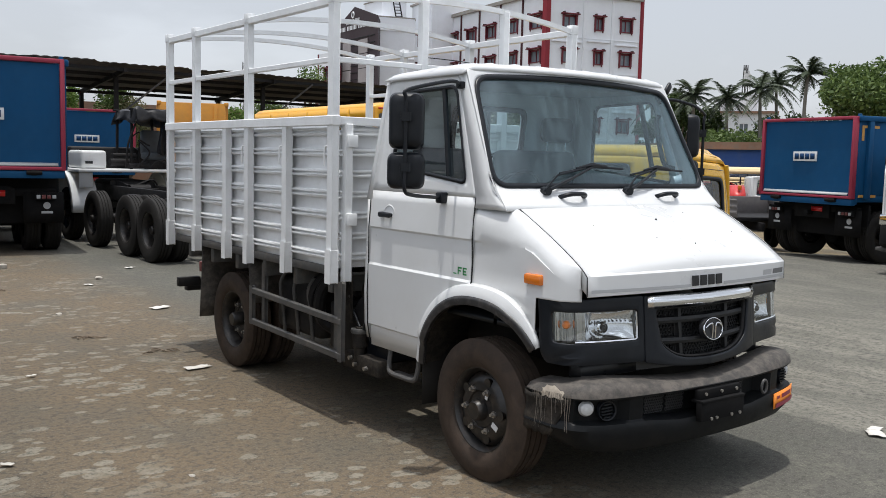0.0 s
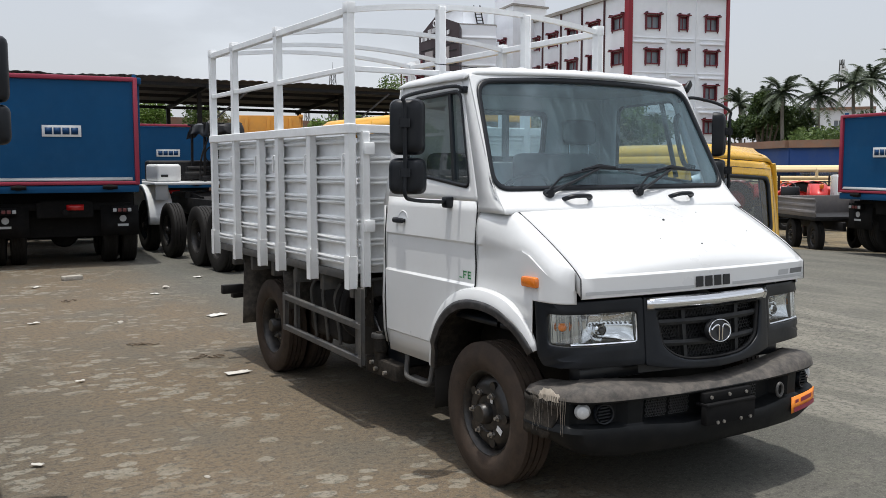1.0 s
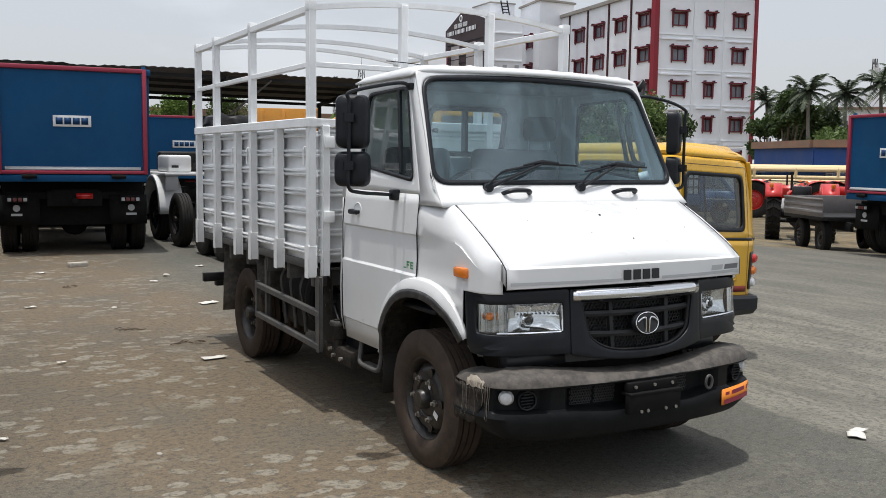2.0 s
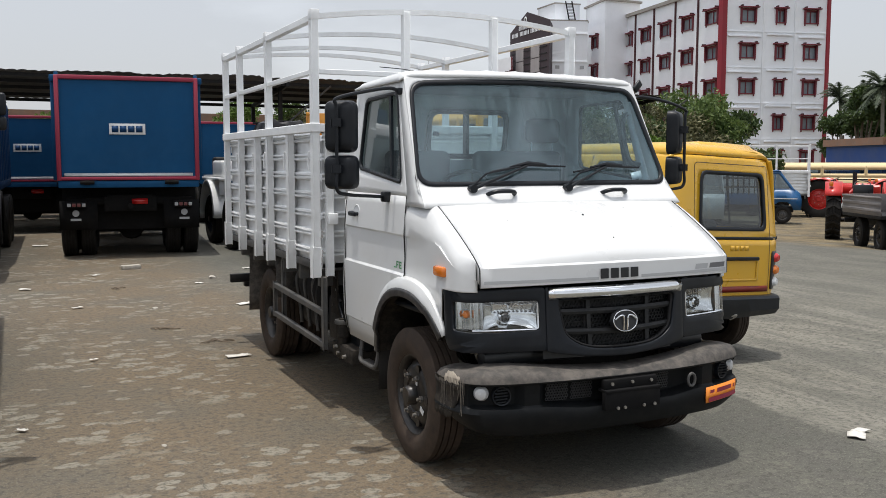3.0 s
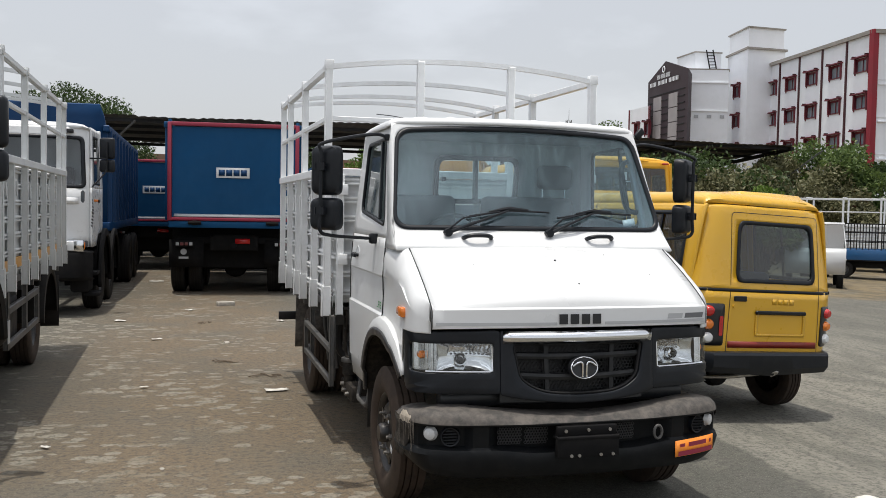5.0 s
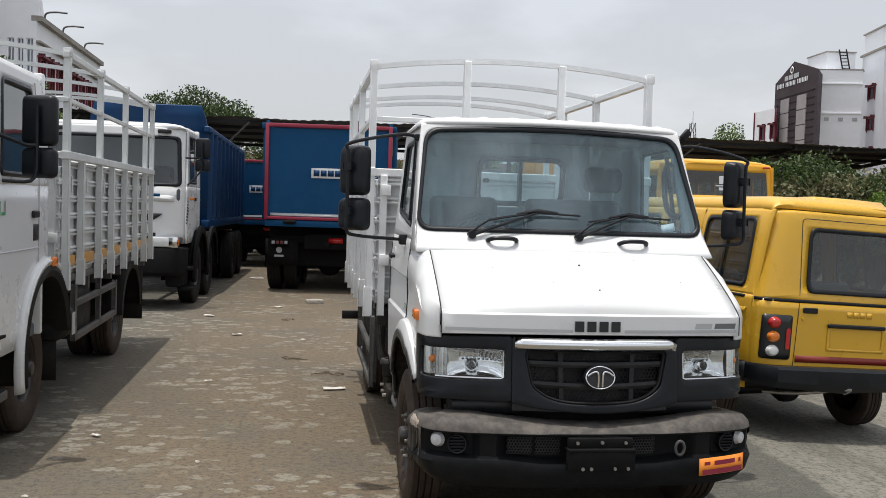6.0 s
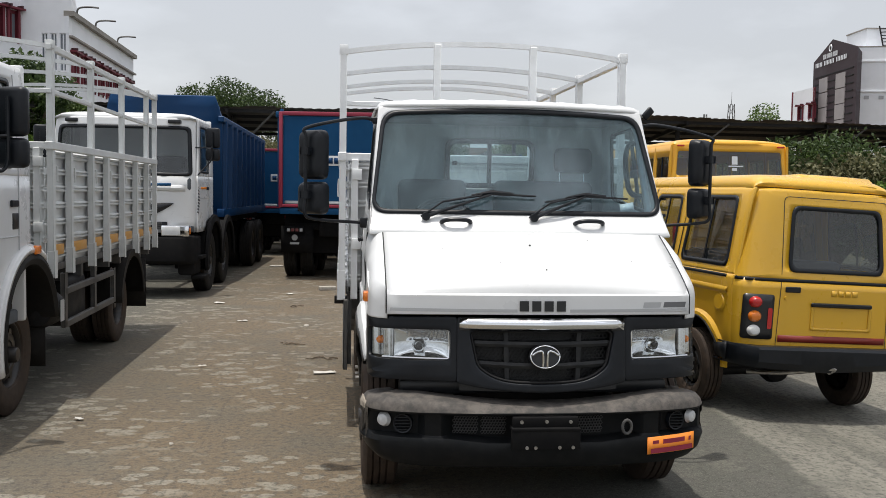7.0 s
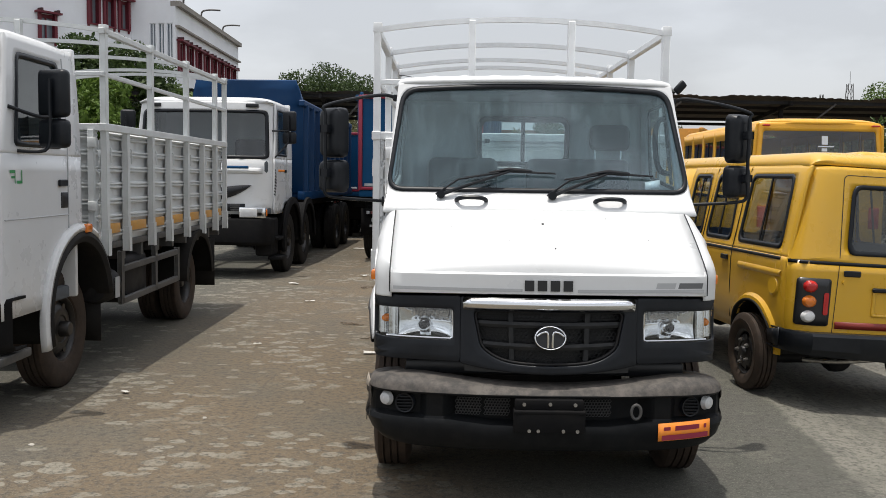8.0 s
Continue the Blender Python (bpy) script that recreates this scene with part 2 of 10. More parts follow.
def glass(name, tint, gloss=0.03, dust=0.0, dust_col=(0.5, 0.5, 0.48), ior=1.5, sheen=(1, 1, 1), specks=0.0):
    mt = bpy.data.materials.new(name)
    mt.use_nodes = True
    nt = mt.node_tree
    nd, lk = nt.nodes, nt.links
    nd.clear()
    out = nd.new("ShaderNodeOutputMaterial")
    tr, gl, mx = nd.new("ShaderNodeBsdfTransparent"), nd.new("ShaderNodeBsdfGlossy"), nd.new("ShaderNodeMixShader")
    lw, pw, ma = nd.new("ShaderNodeLayerWeight"), nd.new("ShaderNodeMath"), nd.new("ShaderNodeMath")
    lw.inputs["Blend"].default_value = 0.5
    pw.operation, ma.operation = "POWER", "MULTIPLY_ADD"
    pw.inputs[1].default_value = 4.5
    f0 = 2 * ((ior - 1) / (ior + 1)) ** 2
    ma.inputs[1].default_value, ma.inputs[2].default_value = 1 - f0, f0
    lk.new(lw.outputs["Facing"], pw.inputs[0])
    lk.new(pw.outputs[0], ma.inputs[0])
    tr.inputs["Color"].default_value = (*tint, 1)
    gl.inputs["Roughness"].default_value = gloss
    gl.inputs["Color"].default_value = (*sheen, 1)
    lk.new(ma.outputs[0], mx.inputs[0])
    lk.new(tr.outputs[0], mx.inputs[1])
    lk.new(gl.outputs[0], mx.inputs[2])
    last = mx.outputs[0]
    if dust:
        df, m2, tc, nz, mr = nd.new("ShaderNodeBsdfDiffuse"), nd.new("ShaderNodeMixShader"), nd.new("ShaderNodeTexCoord"), nd.new("ShaderNodeTexNoise"), nd.new("ShaderNodeMapRange")
        df.inputs["Color"].default_value = (*dust_col, 1)
        nz.inputs["Scale"].default_value = 4.2
        nz.inputs["Detail"].default_value = 9
        nz.inputs["Roughness"].default_value = 0.62
        nz.inputs["Distortion"].default_value = 1.6
        mr.inputs[1].default_value, mr.inputs[2].default_value = 0.46, 0.60
        mr.inputs[3].default_value, mr.inputs[4].default_value = dust * 0.6, dust * 1.5
        mp = nd.new("ShaderNodeMapping")
        mp.inputs["Rotation"].default_value, mp.inputs["Scale"].default_value = (0, 0.45, 0), (2.2, 1, 0.55)
        lk.new(tc.outputs["Object"], mp.inputs["Vector"])
        lk.new(mp.outputs["Vector"], nz.inputs["Vector"])
        lk.new(nz.outputs["Fac"], mr.inputs[0])
        fac = mr.outputs[0]
        if specks:
            # fine dried spots and wipe marks
            n2, r2, ad = nd.new("ShaderNodeTexNoise"), nd.new("ShaderNodeMapRange"), nd.new("ShaderNodeMath")
            n2.inputs["Scale"].default_value, n2.inputs["Detail"].default_value, n2.inputs["Roughness"].default_value = 26, 5, 0.7
            r2.inputs[1].default_value, r2.inputs[2].default_value, r2.inputs[4].default_value = 0.60, 0.74, specks
            ad.operation = "ADD"
            lk.new(tc.outputs["Object"], n2.inputs["Vector"])
            lk.new(n2.outputs["Fac"], r2.inputs[0])
            lk.new(fac, ad.inputs[0])
            lk.new(r2.outputs[0], ad.inputs[1])
            fac = ad.outputs[0]
        lk.new(fac, m2.inputs[0])
        lk.new(last, m2.inputs[1])
        lk.new(df.outputs[0], m2.inputs[2])
        last = m2.outputs[0]
    lk.new(last, out.inputs["Surface"])
    return mt


M = {}
M["white"] = material("white_paint", (0.70, 0.712, 0.715), 0.34, var=0.03, scale=1.2, coat=0.25, dirt=(0.42, 0.38, 0.32), dirt_amt=0.12, ramp=(0.5, 0.8), bump=0.015, bscale=8)
M["whiteold"] = material("white_truck_paint", (0.70, 0.71, 0.71), 0.4, var=0.04, scale=1.0, coat=0.15, dirt=(0.4, 0.37, 0.32), dirt_amt=0.15)
M["bodygrey"] = material("pale_grey_body_paint", (0.63, 0.65, 0.645), 0.45, var=0.06, scale=2.0, dirt=(0.36, 0.35, 0.33), dirt_amt=0.25, bump=0.04, bscale=25)
M["lampdim"] = material("dusty_red_lens", (0.16, 0.03, 0.03), 0.4, var=0.2, scale=20, dirt=(0.2, 0.17, 0.15), dirt_amt=0.5)
M["reflector"] = material("amber_reflective_tape", (0.60, 0.31, 0.07), 0.4, var=0.12, scale=20, dirt=(0.4, 0.3, 0.2), dirt_amt=0.3)
M["body"] = material("grey_white_body_paint", (0.83, 0.845, 0.85), 0.42, var=0.05, scale=2.0, dirt=(0.42, 0.41, 0.39), dirt_amt=0.22, bump=0.04, bscale=25)
M["plastic"] = material("black_plastic", (0.006, 0.008, 0.0115), 0.40, spec=0.32, var=0.2, scale=4, bump=0.03, bscale=300, dirt=(0.1, 0.095, 0.09), dirt_amt=0.06)
M["bumper"] = material("dusty_grey_bumper_plastic", (0.006, 0.007, 0.008), 0.5, spec=0.16, var=0.2, scale=5, bump=0.04, bscale=200, dirt=(0.05, 0.046, 0.043), dirt_amt=0.16, ramp=(0.45, 0.75))
M["dust"] = material("dust_coated_plastic", (0.05, 0.046, 0.042), 0.75, var=0.3, scale=7, bump=0.1, bscale=120, dirt=(0.14, 0.122, 0.104), dirt_amt=0.7, ramp=(0.4, 0.62))
M["rubber"] = material("tyre_rubber", (0.020, 0.017, 0.015), 0.72, spec=0.25, var=0.2, scale=6, bump=0.1, bscale=160, dirt=(0.078, 0.054, 0.039), dirt_amt=0.65, ramp=(0.18, 0.62))
M["rubberblk"] = material("black_tyre_rubber", (0.016, 0.015, 0.014), 0.75, spec=0.2, var=0.2, scale=6, bump=0.1, bscale=160, dirt=(0.030, 0.026, 0.022), dirt_amt=0.35)
M["rim"] = material("dark_rim_paint", (0.010, 0.010, 0.010), 0.42, var=0.25, scale=7, dirt=(0.11, 0.078, 0.055), dirt_amt=0.34)
M["steel"] = material("worn_steel", (0.42, 0.41, 0.39), 0.4, 0.9, var=0.2, scale=12, dirt=(0.15, 0.1, 0.06), dirt_amt=0.5)
M["chassis"] = material("chassis_black_paint", (0.011, 0.011, 0.012), 0.6, spec=0.25, var=0.3, scale=5, dirt=(0.05, 0.044, 0.038), dirt_amt=0.3)
M["guard"] = material("grey_guard_paint", (0.065, 0.065, 0.064), 0.55, var=0.2, scale=5, dirt=(0.16, 0.14, 0.115), dirt_amt=0.45)
M["chrome"] = material("chrome", (0.82, 0.83, 0.84), 0.09, 1.0, var=0.03, scale=6, rvar=0.04)
M["silver"] = material("bright_reflector", (0.74, 0.75, 0.76), 0.09, 0.95, var=0.05, scale=12, rvar=0.08)
M["strip"] = material("grey_decal", (0.42, 0.43, 0.44), 0.4, var=0.05, scale=8)
M["stripdark"] = material("dark_grey_decal", (0.13, 0.135, 0.14), 0.4, var=0.05, scale=8)
M["ink"] = material("black_badge", (0.015, 0.016, 0.018), 0.35, var=0.1, scale=10)
M["green"] = material("green_decal", (0.05, 0.3, 0.1), 0.45, var=0.08, scale=9)
M["amber"] = material("amber_lens", (0.75, 0.2, 0.02), 0.15, var=0.1, scale=20, coat=0.6)
M["red"] = material("red_lens", (0.5, 0.015, 0.015), 0.15, var=0.1, scale=20, coat=0.6)
M["clear"] = material("clear_lens", (0.75, 0.76, 0.76), 0.12, var=0.05, scale=20, coat=0.6)
M["orange"] = material("orange_plate", (0.9, 0.27, 0.02), 0.5, var=0.06, scale=9, dirt=(0.5, 0.3, 0.15), dirt_amt=0.2)
M["cloth"] = material("dark_seat_cloth", (0.085, 0.095, 0.105), 0.9, var=0.2, scale=8, bump=0.05, bscale=50)
M["trim"] = material("grey_cab_trim", (0.20, 0.22, 0.23), 0.7, var=0.12, scale=5)
M["glass"] = glass("windscreen_glass", (0.56, 0.72, 0.79), 0.012, 0.115, (0.26, 0.37, 0.41), sheen=(0.86, 0.96, 1.0), specks=0.12)
M["sideglass"] = glass("side_glass", (0.78, 0.85, 0.84), 0.015, 0.02)
M["archtrim"] = material("worn_arch_edging", (0.022, 0.022, 0.023), 0.42, var=0.3, scale=9, dirt=(0.11, 0.10, 0.095), dirt_amt=0.55, ramp=(0.48, 0.66))
M["meshgrey"] = material("grey_intake_mesh", (0.035, 0.035, 0.036), 0.5, var=0.2, scale=9)
# near-black: the deep shade on truck undersides is mixed into this colour
M["shadeblack"] = material("black_with_painted_shade", (0.007, 0.007, 0.0075), 0.8, spec=0.15, var=0.3, scale=5, dirt=(0.018, 0.016, 0.014), dirt_amt=0.4)
M["grille"] = material("dusty_grille_plastic", (0.014, 0.015, 0.016), 0.5, spec=0.3, var=0.2, scale=6, bump=0.04, bscale=200, dirt=(0.07, 0.066, 0.062), dirt_amt=0.3)
M["grime"] = material("oily_road_grime", (0.020, 0.018, 0.016), 0.8, spec=0.2, var=0.3, scale=9, bump=0.15, bscale=90, dirt=(0.075, 0.062, 0.048), dirt_amt=0.55, ramp=(0.42, 0.66))
M["silt"] = material("pale_dried_silt", (0.40, 0.35, 0.285), 0.9, var=0.2, scale=20, bump=0.1, bscale=150)
M["mud"] = material("dried_mud", (0.17, 0.15, 0.125), 0.85, var=0.25, scale=30, bump=0.1, bscale=120)
M["foglens"] = material("grey_fog_lens", (0.55, 0.56, 0.56), 0.25, var=0.1, scale=30, coat=0.5)
M["lens"] = glass("lamp_lens", (0.93, 0.95, 0.95), 0.01)
M["blue"] = material("tipper_blue_paint", (0.005, 0.064, 0.165), 0.55, spec=0.18, var=0.12, scale=0.8, dirt=(0.04, 0.12, 0.22), dirt_amt=0.15, bump=0.02, bscale=4)
M["darkblue"] = material("dark_blue_tipper_paint", (0.005, 0.042, 0.125), 0.5, spec=0.25, var=0.1, scale=0.8, dirt=(0.04, 0.075, 0.13), dirt_amt=0.25)
M["redpaint"] = material("red_frame_paint", (0.30, 0.025, 0.055), 0.45, var=0.1, scale=2)
M["yellow"] = material("yellow_van_paint", (0.70, 0.395, 0.024), 0.3, var=0.03, scale=1, coat=0.4, dirt=(0.5, 0.36, 0.12), dirt_amt=0.12)
M["vanred"] = material("dull_red_tape", (0.22, 0.022, 0.014), 0.4, var=0.1, scale=6)
M["busyellow"] = material("school_bus_yellow", (0.8, 0.40, 0.02), 0.4, var=0.05, scale=1, coat=0.2)
M["sheetmetal"] = material("dark_corrugated_sheet", (0.07, 0.068, 0.066), 0.8, var=0.3, scale=0.7, dirt=(0.16, 0.1, 0.07), dirt_amt=0.5)


# ---- ground ----
def ground_material():
    mt = bpy.data.materials.new("dusty_yard_concrete")
    mt.use_nodes = True
    nt = mt.node_tree
    nd, lk = nt.nodes, nt.links
    bs = nd["Principled BSDF"]
    bs.inputs["Roughness"].default_value = 0.9
    bs.inputs["Specular IOR Level"].default_value = 0.25
    tc = nd.new("ShaderNodeTexCoord")

    def noise_(scale, detail=5, rough=0.55, stretch=None, dist=0.0):
        n = nd.new("ShaderNodeTexNoise")
        n.inputs["Scale"].default_value, n.inputs["Detail"].default_value, n.inputs["Roughness"].default_value = scale, detail, rough
        n.inputs["Distortion"].default_value = dist
        if stretch:
            mp = nd.new("ShaderNodeMapping")
            mp.inputs["Scale"].default_value = stretch[0]
            mp.inputs["Rotation"].default_value = (0, 0, radians(stretch[1]))
            lk.new(tc.outputs["Object"], mp.inputs["Vector"])
            lk.new(mp.outputs["Vector"], n.inputs["Vector"])
        else:
            lk.new(tc.outputs["Object"], n.inputs["Vector"])
        return n.outputs["Fac"]

    def ramp(src, a, b, lo=0.0, hi=1.0):
        m = nd.new("ShaderNodeMapRange")
        m.inputs[1].default_value, m.inputs[2].default_value, m.inputs[3].default_value, m.inputs[4].default_value = a, b, lo, hi
        m.interpolation_type = "SMOOTHSTEP"
        lk.new(src, m.inputs[0])
        return m.outputs[0]

    def mix(fac, a, b, mode="MIX"):
        m = nd.new("ShaderNodeMix")
        m.data_type, m.blend_type = "RGBA", mode
        for s, k in ((fac, 0), (a, 6), (b, 7)):
            if isinstance(s, (int, float)):
                m.inputs[k].default_value = s
            elif isinstance(s, tuple):
                m.inputs[k].default_value = (*s, 1)
            else:
                lk.new(s, m.inputs[k])
        return m.outputs[2]

    def math_(op, a, b):
        m = nd.new("ShaderNodeMath")
        m.operation = op
        for s, k in ((a, 0), (b, 1)):
            if isinstance(s, (int, float)):
                m.inputs[k].default_value = s
            else:
                lk.new(s, m.inputs[k])
        return m.outputs[0]

    sep = nd.new("ShaderNodeSeparateXYZ")
    lk.new(tc.outputs["Object"], sep.inputs[0])
    base = mix(ramp(noise_(0.35, 6), 0.35, 0.65), (0.085, 0.086, 0.073), (0.113, 0.110, 0.091))
    base = mix(ramp(noise_(2.2, 7, 0.68), 0.44, 0.60, 0, 0.7), base, (0.094, 0.091, 0.080))
    # browner trodden dust along the truck
    brown = math_("MULTIPLY", ramp(sep.outputs[0], -4.5, -2.2), ramp(sep.outputs[0], 0.4, -0.9))
    base = mix(math_("MULTIPLY", brown, ramp(noise_(0.9, 5, 0.6), 0.3, 0.6, 0.4, 0.92)), base, (0.155, 0.116, 0.074))
    # pale worn flakes: rounded spots, in clumps
    def flake(scale, keep, shift, grow=0.40):
        warp = nd.new("ShaderNodeTexNoise")
        warp.inputs["Scale"].default_value, warp.inputs["Detail"].default_value = scale * 1.3, 2
        lk.new(tc.outputs["Object"], warp.inputs["Vector"])
        off = nd.new("ShaderNodeVectorMath")
        off.operation = "MULTIPLY_ADD"
        off.inputs[1].default_value = (0.55 / scale,) * 3
        lk.new(warp.outputs["Color"], off.inputs[0])
        lk.new(tc.outputs["Object"], off.inputs[2])
        mp = nd.new("ShaderNodeMapping")
        mp.inputs["Location"].default_value = (shift, shift * 0.7, 0)
        mp.inputs["Rotation"].default_value = (0, 0, radians(20 + 25 * shift))
        mp.inputs["Scale"].default_value = (0.8, 1.15, 1)
        lk.new(off.outputs[0], mp.inputs["Vector"])
        vo = nd.new("ShaderNodeTexVoronoi")
        vo.voronoi_dimensions = "2D"
        vo.inputs["Scale"].default_value = scale
        lk.new(mp.outputs["Vector"], vo.inputs["Vector"])
        pick = nd.new("ShaderNodeSeparateColor")
        lk.new(vo.outputs["Color"], pick.inputs[0])
        size = ramp(pick.outputs[1], 0.0, 1.0, 0.5, 1.0)
        near = math_("DIVIDE", vo.outputs["Distance"], size)
        return math_("MULTIPLY", ramp(near, grow, grow - 0.07), ramp(pick.outputs[0], keep, keep + 0.02))

    where = ramp(noise_(0.75, 3, 0.55), 0.47, 0.56)
    lane = ramp(sep.outputs[0], 0.2, -1.6, 0.18, 1.0)
    spots = math_("MAXIMUM", flake(5.0, 0.52, 0.0, 0.46), flake(8.0, 0.66, 3.3, 0.45))
    spots = math_("MAXIMUM", math_("MULTIPLY", spots, where), math_("MULTIPLY", flake(6.5, 0.88, 1.7), 0.8))
    flakes = math_("MULTIPLY", spots, lane)
    worn = ramp(noise_(18, 4, 0.7), 0.25, 0.55, 0.45, 1.0)
    base = mix(math_("MULTIPLY", math_("MULTIPLY", flakes, worn), 0.72), base, (0.285, 0.268, 0.218))
    # smeared pale wash on the east side, with a crisp border to the lane
    edge = math_("ADD", sep.outputs[0], math_("MULTIPLY", sep.outputs[1], -0.085))
    east = ramp(math_("ADD", edge, math_("MULTIPLY", noise_(3.0, 5, 0.6), 0.22)), 1.88, 1.96)
    smear = ramp(noise_(1.3, 8, 0.66, ((1.0, 0.3, 1), -38), 0.5), 0.40, 0.60, 0.3, 1.0)
    base = mix(math_("MULTIPLY", math_("MULTIPLY", smear, east), ramp(sep.outputs[0], 4.5, 10.0, 0.62, 0.26)), base, (0.275, 0.262, 0.218))
    streak = ramp(noise_(5.5, 6, 0.65, ((1.0, 0.16, 1), -42), 0.3), 0.52, 0.62)
    base = mix(math_("MULTIPLY", math_("MULTIPLY", streak, east), 0.55), base, (0.105, 0.103, 0.092))
    # dry earth at the yard's edge
    soil = math_("MULTIPLY", ramp(math_("ADD", sep.outputs[0], sep.outputs[1]), 22.6, 24.4), ramp(sep.outputs[0], 8.0, 10.0))
    soil = math_("MULTIPLY", soil, ramp(noise_(0.5, 5), 0.3, 0.5))
    base = mix(soil, base, mix(ramp(noise_(1.7, 6), 0.4, 0.6), (0.215, 0.165, 0.088), (0.115, 0.09, 0.052)))
    base = mix(ramp(noise_(22, 6, 0.78), 0.38, 0.54, 0.75, 0.0), base, (0.055, 0.053, 0.047))
    base = mix(ramp(noise_(75, 4, 0.78), 0.52, 0.64, 0.0, 0.5), base, (0.24, 0.225, 0.19))
    lk.new(base, bs.inputs["Base Color"])
    bp = nd.new("ShaderNodeBump")
    bp.inputs["Strength"].default_value, bp.inputs["Distance"].default_value = 0.5, 0.02
    hgt = math_("ADD", math_("MULTIPLY", noise_(40, 5, 0.7), 0.5), noise_(4, 5, 0.6))
    lk.new(hgt, bp.inputs["Height"])
    lk.new(bp.outputs["Normal"], bs.inputs["Normal"])
    return mt


def gz(x, y=0):
    """Height of the yard, which falls away gently to the east."""
    t = max(0, (x - 9) / 33)
    e = min(1, t / 0.25)
    dip = min(1, max(0, (x - 1.9) / 1.4)) * min(1, max(0, (5.6 - x) / 1.2))
    return -0.8 * t / (t + 0.45) * e * e * (3 - 2 * e) - 0.085 * dip * dip * (3 - 2 * dip)


M["ground"] = ground_material()
bm = B()
gx = [-3000, -600, -150, -60, -30] + [-20 + 0.5 * i for i in range(0, 112)] + [45, 70, 150, 600, 3000]
gy = [-3000, -600, -150, -60, -25] + [-12 + i for i in range(0, 52)] + [50, 70, 150, 600, 3000]
sheet(bm, [[V(x, y, gz(x, y)) for x in gx] for y in gy])
ground = mesh_ob("ground", bm, M["ground"], 0)
tagged(ground, "dusty grey-brown concrete yard with pale worn flakes", "ground", kind="structure")


# ---- wheels ----
def tyre_bm(R, W, rim, n=48, grooves=4):
    """A tyre about the x axis, centred, with ribbed tread."""
    bm = B()
    h = W / 2
    prof = [(rim, -h * 0.72), (rim + 0.012, -h * 0.86), (rim + (R - rim) * 0.3, -h * 0.985), (rim + (R - rim) * 0.62, -h), (R - 0.05, -h * 0.955), (R - 0.022, -h * 0.88), (R - 0.006, -h * 0.8)]
    step = 1.5 * h / grooves
    x = -h * 0.75
    for g in range(grooves):
        prof += [(R, x), (R, x + step * 0.72), (R - 0.014, x + step * 0.76), (R - 0.014, x + step * 0.96)] if g < grooves - 1 else [(R, x), (R, h * 0.75)]
        x += step
    prof += [(R - 0.006, h * 0.8), (R - 0.022, h * 0.88), (R - 0.05, h * 0.955), (rim + (R - rim) * 0.62, h), (rim + (R - rim) * 0.3, h * 0.985), (rim + 0.012, h * 0.86), (rim, h * 0.72)]
    return lathe(bm, prof, (0, 0, 0), (1, 0, 0), n)


def rim_bm(r, W, dish, holes=5):
    """A steel disc wheel about the x axis; the outside looks to -x. dish: way of the disc from the middle."""
    bm = B()
    h = W / 2
    lathe(bm, [(r + 0.006, -h * 0.80), (r + 0.012, -h * 0.76), (r - 0.004, -h * 0.74), (r - 0.022, -h * 0.55), (r - 0.03, 0), (r - 0.03, h * 0.7)], (0, 0, 0), (1, 0, 0), 40)
    lathe(bm, [(r - 0.026, dish + 0.03), (r * 0.84, dish + 0.02), (r * 0.72, dish - 0.012), (r * 0.6, dish - 0.02), (r * 0.45, dish - 0.02), (r * 0.40, dish)], (0, 0, 0), (1, 0, 0), 40)
    for i in range(holes):
        a = 2 * math.pi * (i + 0.5) / holes
        p = V(dish - 0.006, math.cos(a) * r * 0.70, math.sin(a) * r * 0.70)
        cyl(bm, p + V(-0.012, 0, 0), p + V(0.012, 0, 0), r * 0.115, 14, r * 0.1)
    return bm


def hub_bm(r, dish, out):
    bm = B()
    return lathe(bm, [(r * 0.42, dish), (r * 0.42, dish - 0.012), (r * 0.26, dish - 0.018), (r * 0.24, dish - out), (r * 0.2, dish - out - 0.012), (0, dish - out - 0.014)], (0, 0, 0), (1, 0, 0), 24)


def nut_bm(r, dish):
    bm = B()
    cyl(bm, (dish - 0.018, 0, 0), (dish - 0.034, 0, 0), 0.019, 6)
    cyl(bm, (dish - 0.03, 0, 0), (dish - 0.052, 0, 0), 0.010, 8)
    return bm


class WheelKit:
    """One set of wheel meshes, put under several trucks."""

    def __init__(self, R, W, rim, dish, out=0.05, nuts=6, tyre_mat="rubber", rim_mat="rim"):
        self.args = (R, W, rim, dish, out, nuts, tyre_mat, rim_mat)
        self.first = None

    def put(self, parent, x, y, z, flip=False, name="wheel"):
        R, W, rim, dish, out, nuts, tm, rm = self.args
        e = new(name)
        e.parent = parent
        e.matrix_local = pose(x, y, z, 0, 0, 180 if flip else 0)
        if self.first is None:
            self.first = [part("tyre", tyre_bm(R, W, rim), M[tm], e, "black rubber tyre dusted brown"),
                          part("rim", rim_bm(rim, W, dish), M[rm], e, "dark painted steel disc rim"),
                          part("hub", hub_bm(rim, dish, out), M[rm], e)]
            nb = None
            for i in range(nuts):
                a = 2 * math.pi * i / nuts
                at = pose(0, math.cos(a) * rim * 0.52, math.sin(a) * rim * 0.52)
                if nb is None:
                    nb = part("wheel_nut", nut_bm(rim, dish), M["steel"], e, at=at)
                    self.first.append(nb)
                else:
                    self.first.append(like(nb, e, at))
        else:
            for o in self.first:
                like(o, e, o.matrix_local.copy())
        return e


KIT_SMALL_F = WheelKit(0.396, 0.205, 0.236, -0.05, 0.06)
KIT_SMALL_R = WheelKit(0.396, 0.205, 0.236, 0.02, 0.10)

